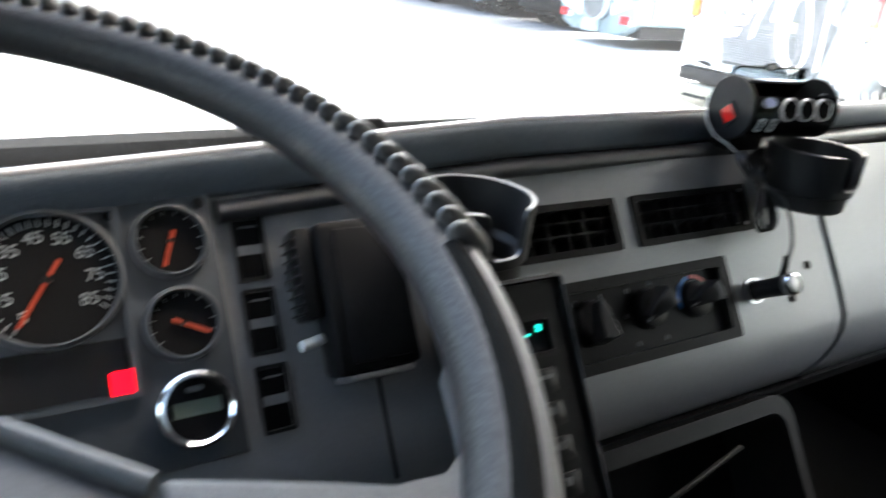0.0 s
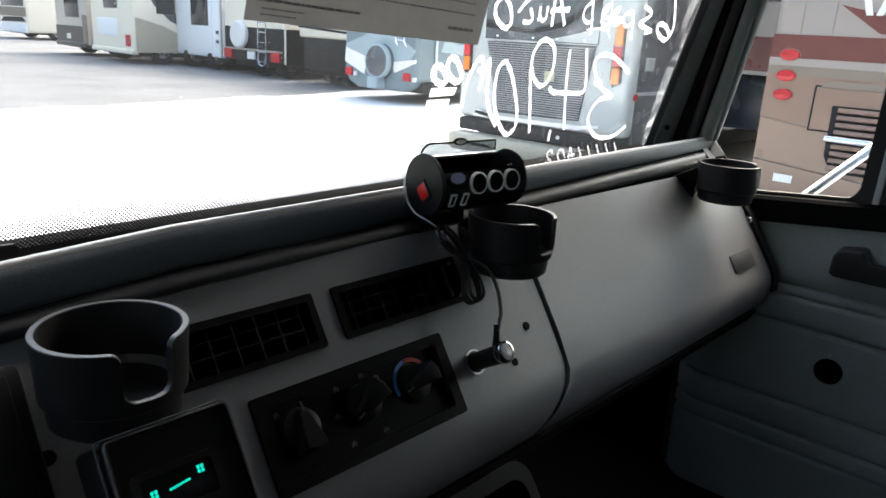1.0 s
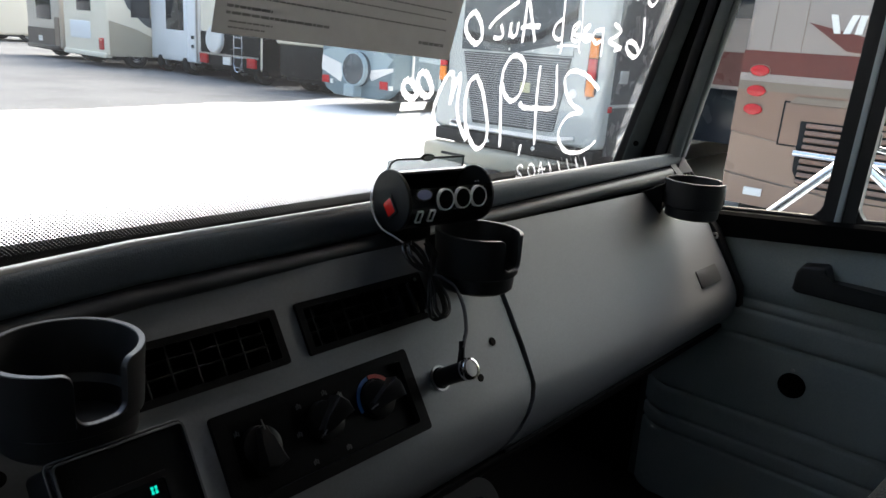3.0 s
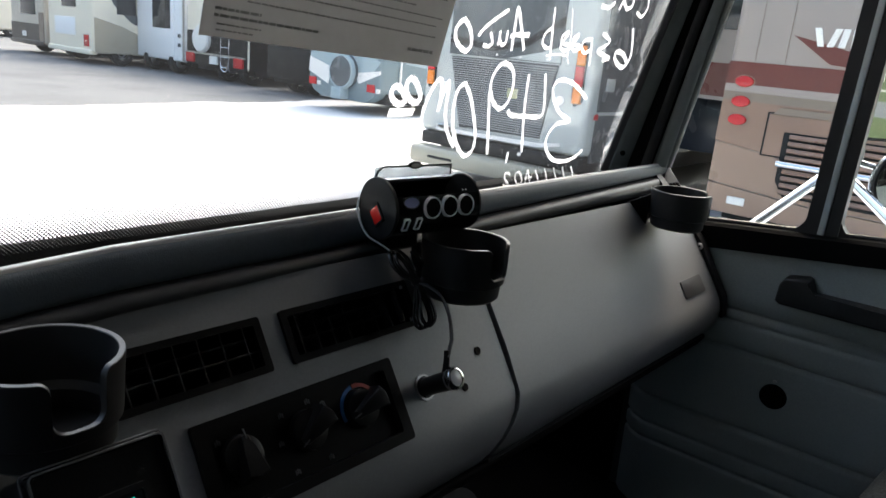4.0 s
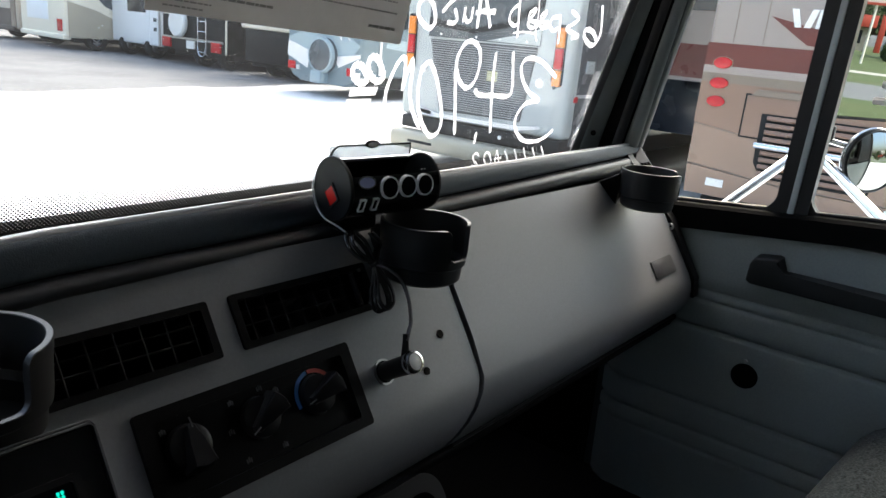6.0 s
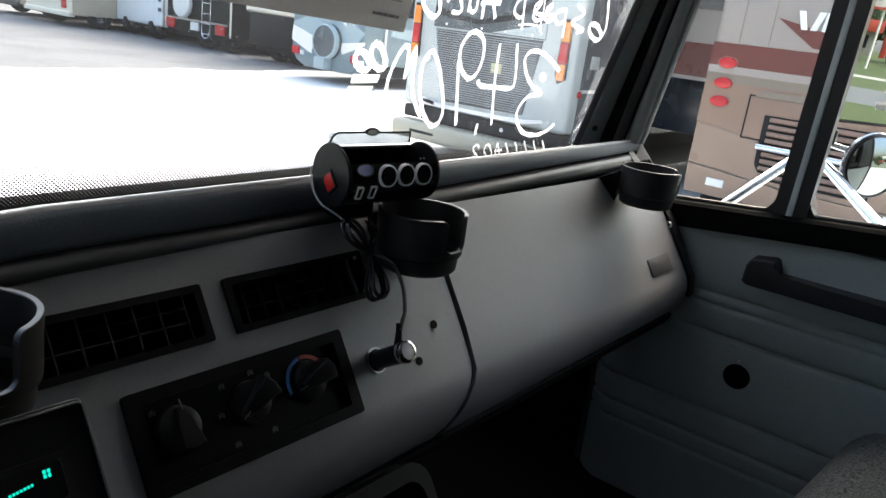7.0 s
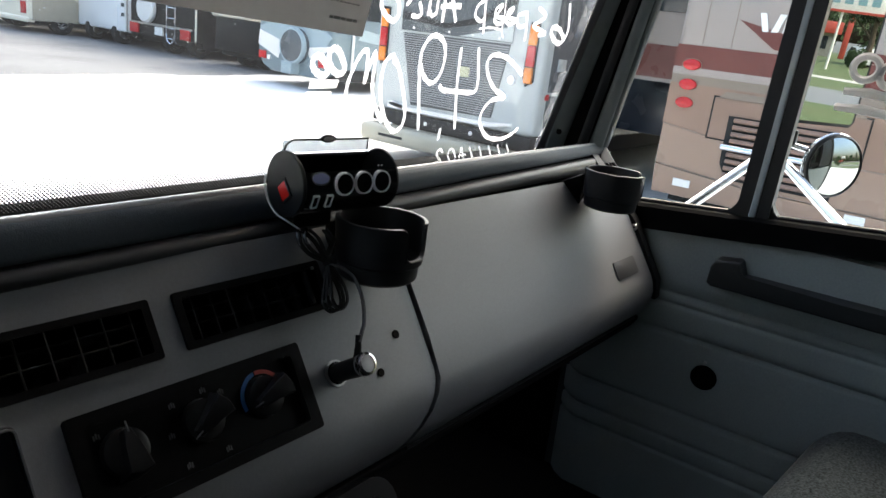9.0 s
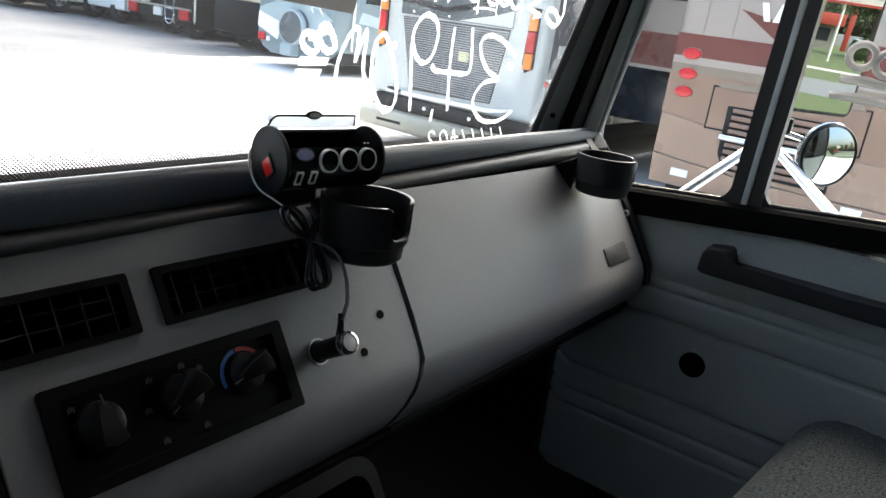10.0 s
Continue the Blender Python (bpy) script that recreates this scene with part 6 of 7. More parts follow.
on_rear("round_lamp", X, ellipse(4.39, 1.25, 0.055, 0.055), REFLECT, silver, "round white reversing lamp", proud=0.02, bev=0.008)
on_rear("round_lamp", X, ellipse(6.15, 1.25, 0.05, 0.05), REFLECT, silver, "round white reversing lamp", proud=0.02, bev=0.008)
on_rear("plate_bars", X, rect(4.98, 1.20, 5.12, 1.32), material("yellowed_sticker", (0.5, 0.48, 0.3), 0.6), silver, proud=0.04)
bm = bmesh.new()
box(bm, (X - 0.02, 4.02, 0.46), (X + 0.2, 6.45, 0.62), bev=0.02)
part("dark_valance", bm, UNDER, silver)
bm = bmesh.new()
box(bm, (X - 0.22, 4.0, 0.20), (X + 0.1, 6.5, 0.44), bev=0.07, seg=3)
bumper = part("bumper", bm, material("cream_bumper", (0.42, 0.385, 0.29), 0.4, vary=0.06), silver, "cream rear bumper")
on_rear("slot", X - 0.22, rect(5.75, 0.30, 6.15, 0.335), UNDER, bumper, proud=0.004)
on_rear("lower_lamp", X, rect(5.95, 0.66, 6.2, 0.73), REFLECT, silver, proud=0.03)
on_rear("lower_lip", X, [(6.2, 0.70), (5.9, 0.655), (4.6, 0.665), (4.3, 0.72), (4.3, 0.755), (4.62, 0.715), (5.86, 0.70), (6.15, 0.75)], REFLECT, silver, "bright moulding below the grille", proud=0.03, bev=0.006)
for y in (5.55, 4.85):
    on_rear("sensor", X, ellipse(y, 0.54, 0.025, 0.025, 12), REFLECT, silver, proud=0.03)
# its side: a dark slate sheet over the silver paints the shade
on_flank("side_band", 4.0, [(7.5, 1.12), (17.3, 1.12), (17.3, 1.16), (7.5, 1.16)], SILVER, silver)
on_flank("side_shade", 4.0, [(7.6, 0.55), (17.3, 0.55), (17.3, 2.6), (7.6, 2.6)], SLATE, silver, proud=0.004)
on_flank("fuel_cap", 4.0, [(7.75, 1.40), (7.95, 1.40), (7.95, 1.55), (7.75, 1.55)], SILVER, silver, proud=0.02, bev=0.008)
on_flank("side_marker", 4.0, [(7.55, 1.07), (7.62, 1.07), (7.62, 1.14), (7.55, 1.14)], LAMP_RED_OFF, silver, proud=0.02)

# ---------------------------------------------------------------- blue camper with a spare wheel
BLUE = material("blue_grey_camper_paint", (0.16, 0.215, 0.235), 0.3, vary=0.06, stain=0.08)
PALE_BLUE = material("pale_blue_camper_paint", (0.33, 0.41, 0.43), 0.3, vary=0.05)
X = 12.0
blue = hull("camper", "blue-grey camper with a covered spare wheel", "camper", X, 19.0, 11.7, 14.2, 0.55, 3.2, BLUE, 0.10, (15.0, 16.0))
on_rear("pale_panel", X, [(14.15, 0.90), (12.0, 0.95), (11.75, 1.25), (12.3, 1.55), (13.2, 1.62), (14.12, 1.30)], PALE_BLUE, blue)
on_rear("white_wedge", X, [(14.16, 0.88), (13.45, 0.62), (13.35, 1.02), (14.13, 1.22)], REFLECT, blue, proud=0.014)
on_rear("white_wedge", X, [(12.55, 0.95), (12.4, 0.72), (11.74, 0.98), (11.74, 1.06)], REFLECT, blue, proud=0.014)
bm = lathe(bmesh.new(), [(1e-4, 0.0), (0.40, 0.0), (0.40, 0.16), (0.37, 0.20), (0.33, 0.19), (0.31, 0.20), (1e-4, 0.21)], 36, frame_at((X, 12.84, 0.96), (-1, 0, 0)))
cover = part("spare_wheel", bm, SLATE, blue, "dark covered spare wheel")
bm = lathe(bmesh.new(), [(0.405, 0.10), (0.415, 0.15), (0.39, 0.205), (0.35, 0.205)], 36, frame_at((X, 12.84, 0.96), (-1, 0, 0)))
part("cover_ring", bm, PALE_BLUE, cover)
bm = bmesh.new()
box(bm, (X - 0.25, 12.75, 0.32), (X + 0.4, 13.1, 0.60), bev=0.03)
part("tow_hitch", bm, PALE_BLUE, blue)
bm = bmesh.new()
plate(bm, [(-y, z) for y, z in ((14.17, 0.66), (14.0, 0.42), (13.7, 0.30), (12.2, 0.30), (11.95, 0.42), (11.73, 0.66))], 0.4, rear(X + 0.01), bev=0.04)
part("rear_valance", bm, BLUE, blue)
for y in (14.0, 12.0):
    lamp = on_rear("tail_lamp", X, rect(y - 0.12, 0.56, y + 0.12, 0.74), LAMP_RED_OFF, blue, "red tail lamp", proud=0.03, bev=0.01)
    on_rear("reverse_lens", X, rect(y - 0.28, 0.56, y - 0.18, 0.66), REFLECT, lamp, proud=0.03)
ladder(blue, X, 12.05, 12.32, 1.35, 2.9, 6)
bm = bmesh.new()
tube(bm, [(X + 0.6, 11.66, 0.62), (X + 0.6, 11.66, 2.6)], 0.03, 8)
part("awning_arm", bm, REFLECT, blue)
on_flank("side_stripe", 11.7, [(12.8, 1.25), (15.5, 1.0), (18.5, 1.0), (18.5, 1.12), (15.5, 1.15), (12.9, 1.5)], PALE_BLUE, blue)
on_flank("side_window", 11.7, [(13.0, 1.7), (14.0, 1.7), (14.0, 2.5), (13.0, 2.5)], DARK_GLASS, blue, proud=0.02)

# ---------------------------------------------------------------- cream trailer with a dark, wheeled underside
CREAM = material("cream_trailer_paint", (0.85, 0.77, 0.62), 0.35, vary=0.04, stain=0.06)
X = 13.5
fifth = hull("travel_trailer", "cream travel trailer with a black underside", "trailer", X, 22.0, 15.4, 18.0, 1.32, 3.4, CREAM, 0.08, (15.2, 16.1))
bm = bmesh.new()
box(bm, (X + 0.1, 15.5, 0.42), (22, 17.9, 1.34), bev=0.03)
part("black_skirt", bm, BLACK, fifth)
on_rear("nose_stripe", X, [(18.0, 1.60), (15.4, 1.46), (15.4, 1.52), (18.0, 1.68)], UNDER, fifth)
for y in (16.6, 17.4):
    road_wheel(fifth, X + 0.9, y, 0.40)
# ---------------------------------------------------------------- black-backed trailer with a ladder
X = 13.6
dark = hull("travel_trailer", "cream trailer with a black lower back and ladder", "trailer", X, 22.6, 18.8, 22.1, 0.45, 3.4, CREAM, 0.08, (16.6, 17.6))
on_rear("black_back", X, rect(18.85, 0.45, 22.05, 1.50), BLACK, dark, proud=0.015)
on_flank("black_side", 18.8, [(X + 0.05, 0.45), (22.5, 0.45), (22.5, 1.42), (X + 0.05, 1.50)], BLACK, dark, proud=0.012)
on_rear("silver_bumper", X, rect(18.9, 0.78, 22.0, 0.84), STEEL, dark, proud=0.06)
on_rear("plate_bars", X, rect(20.32, 0.52, 20.72, 0.76), REFLECT, dark, "blank white plate", proud=0.07)
for y in (21.82, 19.22):
    on_rear("tail_lamp", X, rect(y - 0.22, 0.50, y + 0.22, 0.80), LAMP_RED_OFF, dark, "red tail lamp", proud=0.08, bev=0.01)
bm = drum(bmesh.new(), 0.43, 0.2, frame_at((X, 21.1, 1.26), (-1, 0, 0)), 30, 0.05)
part("spare_wheel", bm, REFLECT, dark, "white covered spare wheel")
ladder(dark, X - 0.1, 19.52, 19.94, 0.36, 2.6, 8)
bm = bmesh.new()
tube(bm, [(X - 0.2, 19.52, 0.62), (X - 0.2, 19.60, 0.40), (X - 0.2, 19.73, 0.34), (X - 0.2, 19.86, 0.40), (X - 0.2, 19.94, 0.62)], 0.02, 8)
part("ladder_foot", bm, CHROME, dark, "bright bowed ladder foot")
for y in (19.3, 20.5):
    road_wheel(dark, X + 0.5, y, 0.40)
# ---------------------------------------------------------------- white trailer with a door
WHITE = material("white_trailer_skin", (0.86, 0.86, 0.86), 0.35, vary=0.03, stain=0.05)
X = 13.7
white = hull("travel_trailer", "white travel trailer with a windowed door", "trailer", X, 22.0, 22.4, 25.40, 0.42, 3.4, WHITE, 0.06, (16.0, 17.0))
door_leaf = on_rear("door", X, rect(23.0, 0.55, 24.55, 3.0), WHITE, white, "white entry door", proud=0.03, bev=0.01)
on_rear("door_window", X, rect(23.2, 1.45, 24.3, 2.8), DARK_GLASS, door_leaf, proud=0.045, bev=0.01)
for z in (1.25, 0.95):
    on_rear("latch", X, rect(22.62, z - 0.05, 22.76, z + 0.06), SLATE, white, proud=0.03)
on_rear("corner_trim", X, rect(22.42, 0.45, 22.50, 3.2), STEEL, white, proud=0.02)
for y in (24.8, 23.2):
    road_wheel(white, X + 0.3, y, 0.36)
# ---------------------------------------------------------------- cream coach with a dark swoosh
CREAM_GREY = material("stone_coach_paint", (0.44, 0.385, 0.29), 0.3, vary=0.05)
X = 12.1
swoosh = hull("motorhome", "cream coach with a dark swoosh along its side", "motorhome", X, 22.0, 25.45, 28.7, 0.40, 3.5, CREAM, 0.09, (13.2, 19.0))
on_rear("hatch", X, rect(26.6, 0.92, 28.15, 1.52), WHITE, swoosh, proud=0.02, bev=0.02)
on_rear("tail_lamp", X, rect(25.64, 0.60, 25.98, 0.99), LAMP_RED_OFF, swoosh, "red tail lamp", proud=0.03, bev=0.01)
on_rear("rear_window", X, rect(26.5, 1.86, 27.55, 2.6), DARK_GLASS, swoosh, proud=0.02, bev=0.01)
bm = bmesh.new()
box(bm, (X - 0.07, 25.5, 0.34), (X + 0.2, 28.65, 0.50), bev=0.025)
part("bumper", bm, CREAM, swoosh)
on_flank("lower_panel", 25.45, [(12.2, 0.42), (21.8, 0.42), (21.8, 1.2), (13.9, 1.05), (13.2, 1.35), (12.2, 1.6)], CREAM_GREY, swoosh)
on_flank("swoosh_dark", 25.45, [(12.55, 2.75), (12.95, 2.75), (13.35, 2.12), (13.9, 1.62), (14.6, 1.26), (15.8, 1.02), (14.3, 1.16), (13.5, 1.52), (12.9, 2.05)], SLATE, swoosh, proud=0.014)
on_flank("side_window", 25.45, [(13.0, 1.75), (13.7, 1.75), (13.7, 2.5), (13.0, 2.5)], DARK_GLASS, swoosh, proud=0.02)
# ---------------------------------------------------------------- beige coach with a black lower back
BEIGE_PALE = material("pale_beige_coach_paint", (0.55, 0.49, 0.41), 0.3, vary=0.04, stain=0.05)
X = 12.3
beige = hull("motorhome", "beige coach with a black lower back panel", "motorhome", X, 22.0, 29.5, 32.45, 0.40, 3.5, BEIGE_PALE, 0.09, (13.5, 19.0))
on_rear("black_back", X, rect(29.95, 0.42, 32.4, 1.12), material("dark_brown_coach_paint", (0.055, 0.045, 0.04), 0.3), beige, proud=0.02)
on_rear("rear_window", X, rect(30.2, 1.45, 31.5, 2.6), DARK_GLASS, beige, proud=0.02, bev=0.01)
for y0, y1 in ((29.55, 29.93),):
    on_rear("taupe_corner", X, rect(y0, 0.42, y1, 1.55), TAUPE, beige, proud=0.02)
on_rear("plate_bars", X, rect(31.05, 0.62, 31.4, 0.82), REFLECT, beige, "blank white plate", proud=0.03)
bm = bmesh.new()
box(bm, (X - 0.08, 29.6, 0.34), (X + 0.2, 32.4, 0.5), bev=0.03)
part("bumper", bm, bpy.data.materials["dark_brown_coach_paint"], beige)
# ---------------------------------------------------------------- far coach, seen from its front
X = 15.5
far = hull("motorhome", "brown and white coach showing its broad windscreen", "motorhome", X, 25.0, 44.6, 48.6, 0.35, 3.7, CREAM, 0.15, (17.0, 22.0))
on_rear("windscreen", X, rect(44.9, 1.75, 48.3, 3.2), DARK_GLASS, far, "wide dark windscreen", proud=0.03, bev=0.05)
on_rear("black_grille", X, [(44.8, 0.95), (48.4, 0.9), (48.0, 1.15), (45.2, 1.2)], UNDER, far, proud=0.03)
on_rear("white_bumper", X, rect(44.65, 0.35, 48.55, 0.85), WHITE, far, proud=0.06, bev=0.04)
on_rear("pale_cheek", X, rect(44.7, 1.22, 48.5, 1.7), TAUPE, far, proud=0.02)


# ---------------------------------------------------------------- a parked dark saloon
def saloon(x, y, turn, mat_, label):
    m = Matrix.Translation((x, y, 0.006)) @ pose(0, 0, 0, 0, 0, turn)
    ob = thing("car", label, "car", (x, y, 0.0))
    side = [(-2.25, 0.25), (2.25, 0.25), (2.3, 0.55), (2.15, 0.78), (1.2, 0.92), (0.55, 1.38), (-0.95, 1.42), (-1.6, 1.0), (-2.2, 0.95), (-2.3, 0.6)]
    bm = bmesh.new()
    swap = m @ Matrix(((0, 1, 0, 0), (1, 0, 0, 0), (0, 0, 1, 0), (0, 0, 0, 1)))
    prism(bm, side, -0.88, 0.88, swap, 0.06)
    part("body", bm, mat_, ob)
    for s in (-0.885, 0.885):
        bm = bmesh.new()
        prism(bm, [(-1.45, 1.0), (1.0, 0.98), (0.5, 1.33), (-0.9, 1.36)], s - 0.004, s + 0.004, swap)
        part("side_glass", bm, DARK_GLASS, ob)
    for lx in (-1.4, 1.4):
        for ly in (-0.78, 0.78):
            p = m @ Vector((lx, ly, 0))
            mm = Matrix.Translation((p.x, p.y, 0.336)) @ pose(0, 0, 0, 90, 0, turn)
            bm = lathe(bmesh.new(), [(0.18, -0.1), (0.31, -0.1), (0.33, -0.06), (0.33, 0.06), (0.31, 0.1), (0.18, 0.1)], 24, mm)
            tyre = part("wheel", bm, TYRE, ob)
            bm = lathe(bmesh.new(), [(1e-4, 0.06), (0.15, 0.07), (0.19, 0.095)], 20, mm)
            part("rim", bm, STEEL, tyre)
    return ob


saloon(5.6, 27.4, 12, NAVY, "dark parked saloon on the far asphalt")
saloon(-9.0, 34.0, 30, material("grey_car_paint", (0.2, 0.21, 0.22), 0.2, coat=0.5), "grey parked saloon on the far asphalt")

# ---------------------------------------------------------------- door mirrors
mirror = thing("door_mirror", "tall flat door mirror on chrome tripod arms", "mirror", (1.5, 0.3, 1.45))
MIRROR = material("mirror_glass", (0.85, 0.86, 0.86), 0.01, 1.0, vary=0.0, stain=0.0)
for n in list(MIRROR.node_tree.nodes):
    if n.type in {"TEX_NOISE", "MAP_RANGE", "HUE_SAT", "MIX", "TEX_COORD"}:
        MIRROR.node_tree.nodes.remove(n)
MIRROR.node_tree.nodes["Principled BSDF"].inputs["Base Color"].default_value = (0.48, 0.50, 0.49, 1)
MIRROR.node_tree.nodes["Principled BSDF"].inputs["Roughness"].default_value = 0.0
flat_m = frame_at((1.612, 0.245, 1.825), (-0.64, -0.768, -0.03))
bm = bmesh.new()
plate(bm, rounded(0.178, 0.412, 0.012), 0.03, flat_m @ Matrix.Translation((0, 0, -0.002)), bev=0.004)
part("housing", bm, BLACK, mirror)
bm = bmesh.new()
plate(bm, rounded(0.164, 0.398, 0.008), 0.001, flat_m)
part("flat_glass", bm, MIRROR, mirror, "flat mirror glass")
APEX = Vector((1.62, 0.336, 1.55))
for low in (Vector((1.30, 0.543, 1.284)), Vector((1.305, -0.02, 1.348))):
    bm = bmesh.new()
    tube(bm, [APEX, APEX.lerp(low, 0.5), low], 0.0115, 12)
    part("arm", bm, CHROME, mirror, "chrome mirror arm")
bm = bmesh.new()
tube(bm, [(1.62, 0.336, 1.535), (1.625, 0.33, 1.66)], 0.011, 12)
part("post", bm, BLACK_SATIN, mirror)
bm = bmesh.new()
box(bm, (1.615, 0.29, 1.565), (1.635, 0.345, 1.60), bev=0.004)
part("clamp", bm, BLACK_SATIN, mirror)
round_m = frame_at((1.615, 0.203, 1.537), (-0.68, -0.73, 0.0))
bm = lathe(bmesh.new(), [(1e-4, 0.014), (0.02, 0.0132), (0.04, 0.0106), (0.055, 0.0072), (0.0635, 0.0045)], 40, round_m)
spot = thing("spot_mirror", "round convex spot mirror below the flat mirror", "mirror", (1.615, 0.203, 1.537))
part("convex_glass", bm, MIRROR, spot, "convex mirror glass", angle=80)
bm = lathe(bmesh.new(), [(0.063, 0.0035), (0.0665, 0.007), (0.070, 0.003), (0.070, -0.012), (0.05, -0.03), (1e-4, -0.036)], 40, round_m)
part("housing", bm, BLACK, spot, "black round housing")
bm = lathe(bmesh.new(), [(0.0705, -0.004), (0.0725, -0.008), (0.0705, -0.014)], 40, round_m)
part("chrome_band", bm, CHROME, spot)
bm = bmesh.new()
tube(bm, [round_m @ Vector((0, 0, -0.03)), (1.625, 0.26, 1.56), (1.622, 0.32, 1.57)], 0.007, 10)
part("bracket", bm, CHROME, spot)

# brush marks on the side glass, their paint greyed to put in the shade
SHADED_PAINT = material("shaded_window_paint", (0.5, 0.5, 0.5), 0.8, vary=0.1)
bm = bmesh.new()
for cy_, cz_, a, b in ((0.154, 1.743, 0.020, 0.0195), (0.112, 1.735, 0.020, 0.0195)):
    tube(bm, [(1.2535, cy_ + a * math.cos(TAU * k / 20), cz_ + b * math.sin(TAU * k / 20)) for k in range(20)], 0.0062, 6, True)
for y0, y1, z in ((0.178, 0.100, 1.7025), (0.186, 0.098, 1.6745)):
    tube(bm, [(1.2535, y0, z), (1.2535, (y0 + y1) / 2, z + 0.001), (1.2535, y1, z - 0.003)], [0.006, 0.0088, 0.007], 6)
lets_light_through(SHADED_PAINT, 0.45, (0.6, 0.6, 0.6))
single("window_lettering", bm, SHADED_PAINT, "painted figure and bars on the side glass, greyed for shade", "lettering")

# ---------------------------------------------------------------- greenery and a building behind, seen in the mirrors
LEAF = material("leaf_green", (0.045, 0.075, 0.022), 0.7, vary=0.35, scale=3)
BARK = material("bark", (0.09, 0.065, 0.045), 0.9, vary=0.3, bump=0.6)


def foliage(bm, rng, centre, size, count, leaf):
    cx, cy, cz = centre
    lumps = [(rng.uniform(-0.6, 0.6) * size[0], rng.uniform(-0.6, 0.6) * size[1], rng.uniform(-0.5, 0.6) * size[2], rng.uniform(0.35, 0.6)) for _ in range(9)]
    for _ in range(count):
        lx, ly, lz, lr = rng.choice(lumps)
        d = Vector((rng.gauss(0, 1), rng.gauss(0, 1), rng.gauss(0, 1))).normalized() * lr * rng.uniform(0.6, 1.0)
        p = Vector((cx + lx + d.x * size[0], cy + ly + d.y * size[1], cz + lz + d.z * size[2]))
        m = Matrix.Translation(p) @ Euler((rng.uniform(0, 6), rng.uniform(0, 6), rng.uniform(0, 6))).to_matrix().to_4x4()
        s = leaf * rng.uniform(0.6, 1.4)
        bm.faces.new([bm.verts.new(m @ Vector(q)) for q in ((-s, 0, 0), (0, -s * 0.5, 0.1 * s), (s, 0, 0), (0, s * 0.5, 0.1 * s))])


def tree(x, y, h, seed):
    rng = random.Random(seed)
    ob = thing("tree", "leafy green roadside tree", "tree", (x, y, 0.0), "trees across the road")
    bm = bmesh.new()
    tube(bm, [(x, y, -0.05), (x + 0.1, y, h * 0.25), (x - 0.05, y + 0.1, h * 0.5), (x, y, h * 0.75)], [0.28, 0.22, 0.15, 0.06], 8)
    for k in range(6):
        a = TAU * k / 6 + seed
        tube(bm, [(x, y, h * (0.3 + 0.05 * k)), (x + math.cos(a) * h * 0.12, y + math.sin(a) * h * 0.12, h * (0.42 + 0.05 * k)), (x + math.cos(a) * h * 0.24, y + math.sin(a) * h * 0.24, h * (0.52 + 0.05 * k))], [0.1, 0.07, 0.03], 6)
    part("trunk", bm, BARK, ob)
    bm = bmesh.new()
    foliage(bm, rng, (x, y, h * 0.65), (h * 0.32, h * 0.32, h * 0.34), 5000, 0.13)
    part("crown", bm, LEAF, ob)
    return ob


def bush(x, y, s, seed):
    rng = random.Random(seed)
    bm = bmesh.new()
    foliage(bm, rng, (x, y, 0.75 * s), (0.9 * s, 0.9 * s, 0.8 * s), 3200, 0.07)
    return single("bush", bm, LEAF, "rounded green bush on the lawn", "bush", group="bushes on the lawn")


for k in range(9):
    tree(-30 + 14 * k + 3 * math.sin(5 * k), -58 - 6 * math.cos(3 * k), 8 + 2.5 * math.sin(2 * k), 20 + k)
for x, y, h in ((6.2, -63, 7.0), (9.5, -66, 8.0), (-3.5, -72, 8.5)):
    tree(x, y, h, int(60 + x))
for k in range(8):
    bush(-6.4 + 1.7 * k + (3.2 if k > 4 else 0), -55 - 2.5 * math.sin(4 * k), 1.05 + 0.3 * math.sin(7 * k), 40 + k)
shop = thing("roadside_shop", "low roadside building with a red fascia", "building", (1.5, -82, 0))
BRICK_PAINT = material("painted_block", (0.3, 0.28, 0.25), 0.8, vary=0.1)
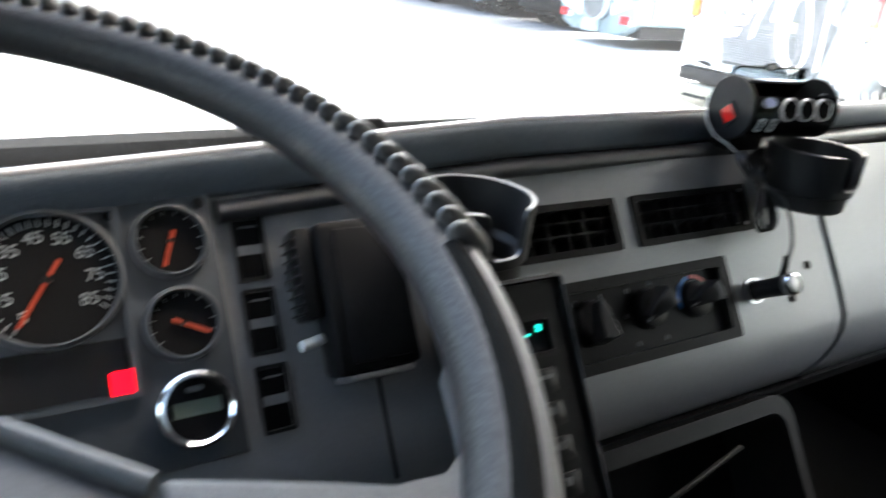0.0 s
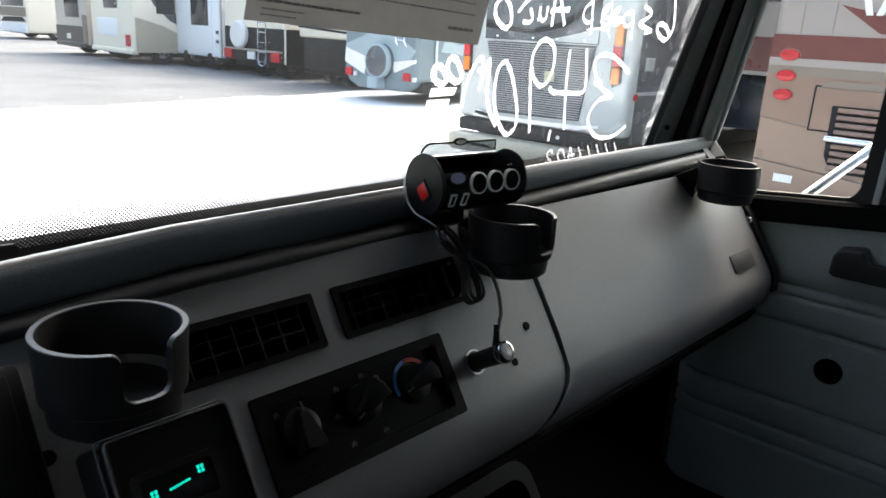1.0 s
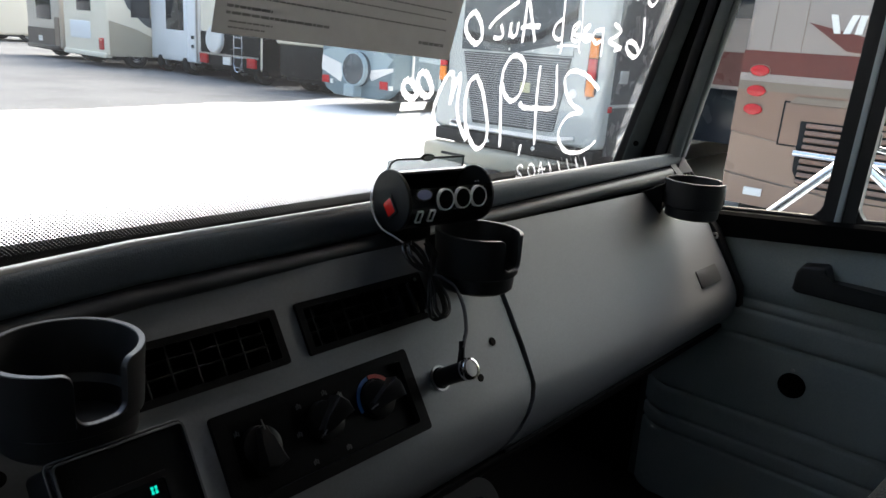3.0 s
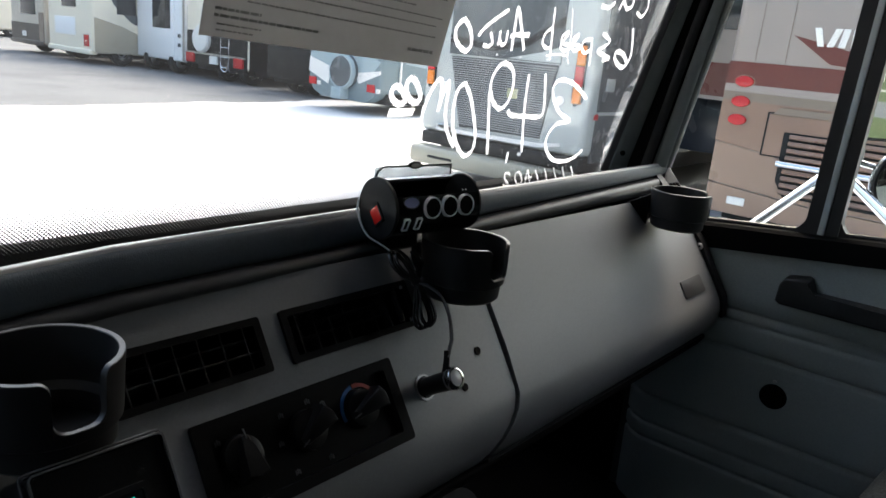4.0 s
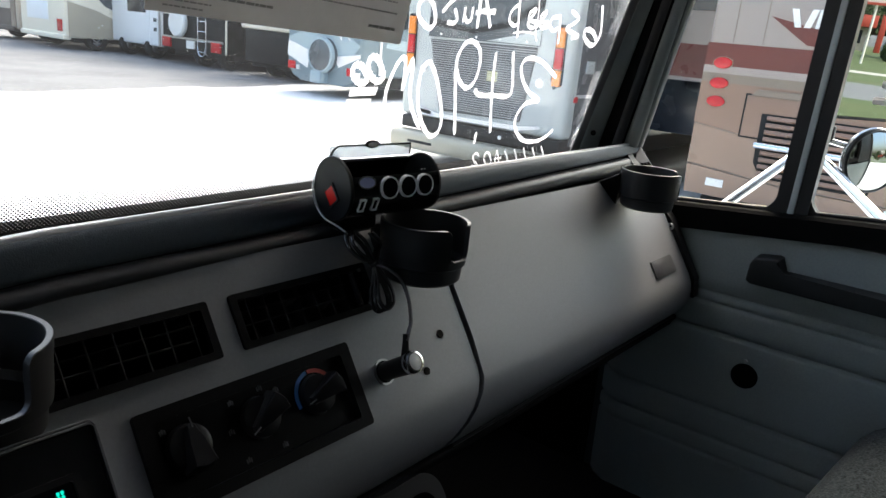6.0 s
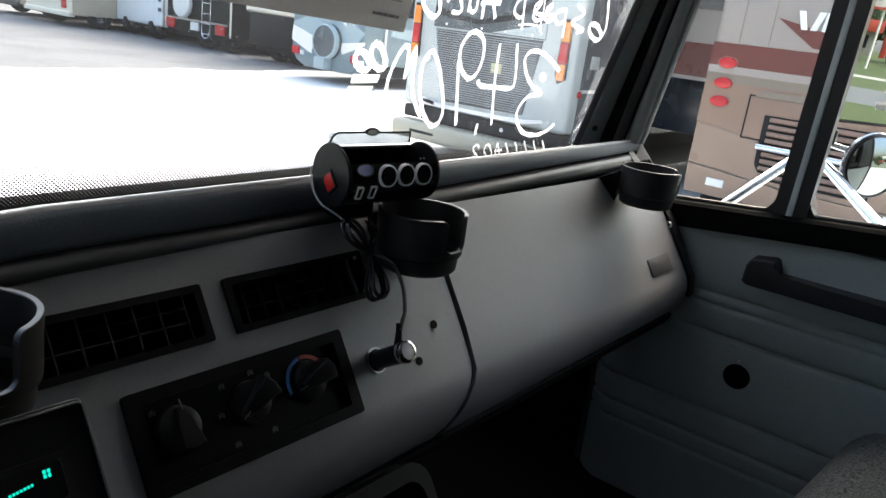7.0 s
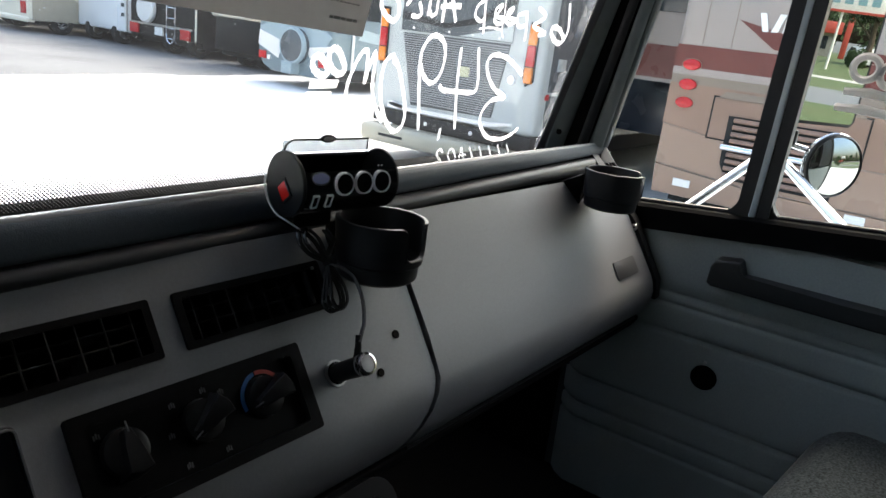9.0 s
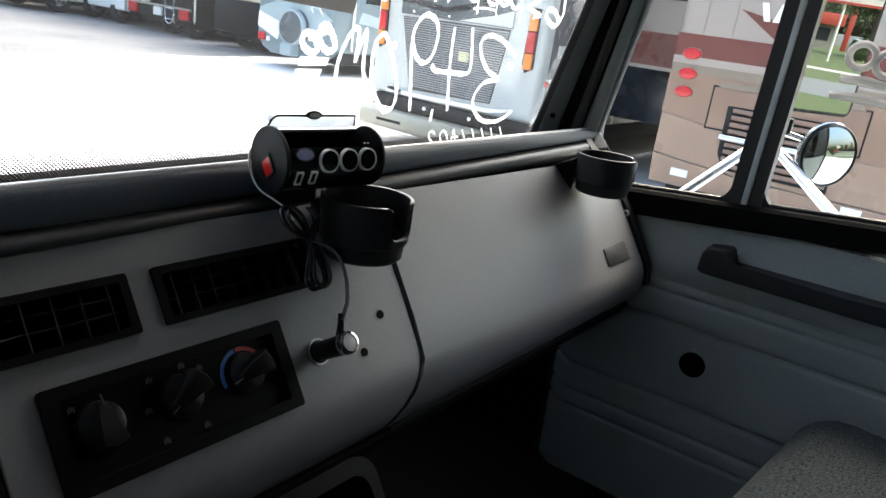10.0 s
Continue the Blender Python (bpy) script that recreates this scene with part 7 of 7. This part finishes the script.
RED_FASCIA = material("red_fascia", (0.42, 0.06, 0.04), 0.5)
bm = bmesh.new()
box(bm, (-4, -88, 0), (4.4, -80, 2.2))
part("wall", bm, BRICK_PAINT, shop)
bm = bmesh.new()
box(bm, (-4.5, -88.5, 2.2), (4.8, -79.4, 3.3), bev=0.05)
part("roof", bm, RED_FASCIA, shop, "red flat fascia roof")
bm = bmesh.new()
box(bm, (5.1, -80.2, 0.0), (5.6, -79.6, 4.0), bev=0.04)
part("red_pier", bm, RED_FASCIA, shop, "red brick pier")
for k in range(4):
    bm = bmesh.new()
    box(bm, (-3.4 + 2.0 * k, -80.02, 0.7), (-2.2 + 2.0 * k, -79.96, 1.9))
    part("window", bm, DARK_GLASS, shop)
pole = thing("sign_pole", "white roadside sign pole with a pale board", "sign", (3.25, -48, 0))
bm = bmesh.new()
tube(bm, [(3.25, -48, -0.1), (3.25, -48, 3.6)], 0.07, 10)
part("post", bm, REFLECT, pole)
bm = bmesh.new()
box(bm, (1.4, -48.15, 3.35), (5.6, -47.85, 5.2), bev=0.03)
board = part("panel", bm, REFLECT, pole, "pale sign board")
bm = bmesh.new()
box(bm, (1.4, -47.85, 3.28), (5.6, -47.8, 3.42))
part("red_edge", bm, RED_FASCIA, board)
for k in range(5):
    bm = bmesh.new()
    box(bm, (1.8 + 0.7 * k, -47.85, 3.75), (2.25 + 0.7 * k, -47.83, 4.3))
    part("bar", bm, material("sign_bar", (0.2, 0.35, 0.4), 0.6) if k == 0 else bpy.data.materials["sign_bar"], board)
saloon(6.2, -64, 80, material("white_car_paint", (0.8, 0.8, 0.8), 0.25), "white car parked beyond the road")

# woods that close the distance all round
bm = bmesh.new()
rng = random.Random(77)
for k in range(150):
    a = TAU * k / 150 + rng.uniform(-0.01, 0.01)
    r = 150 + rng.uniform(-12, 12)
    foliage(bm, rng, (r * math.cos(a), r * math.sin(a), 5.0 + rng.uniform(-1, 1)), (4.5, 4.5, 5.5), 420, 0.42)
single("far_woods", bm, LEAF, "distant line of green woods", "woods", "stuff")
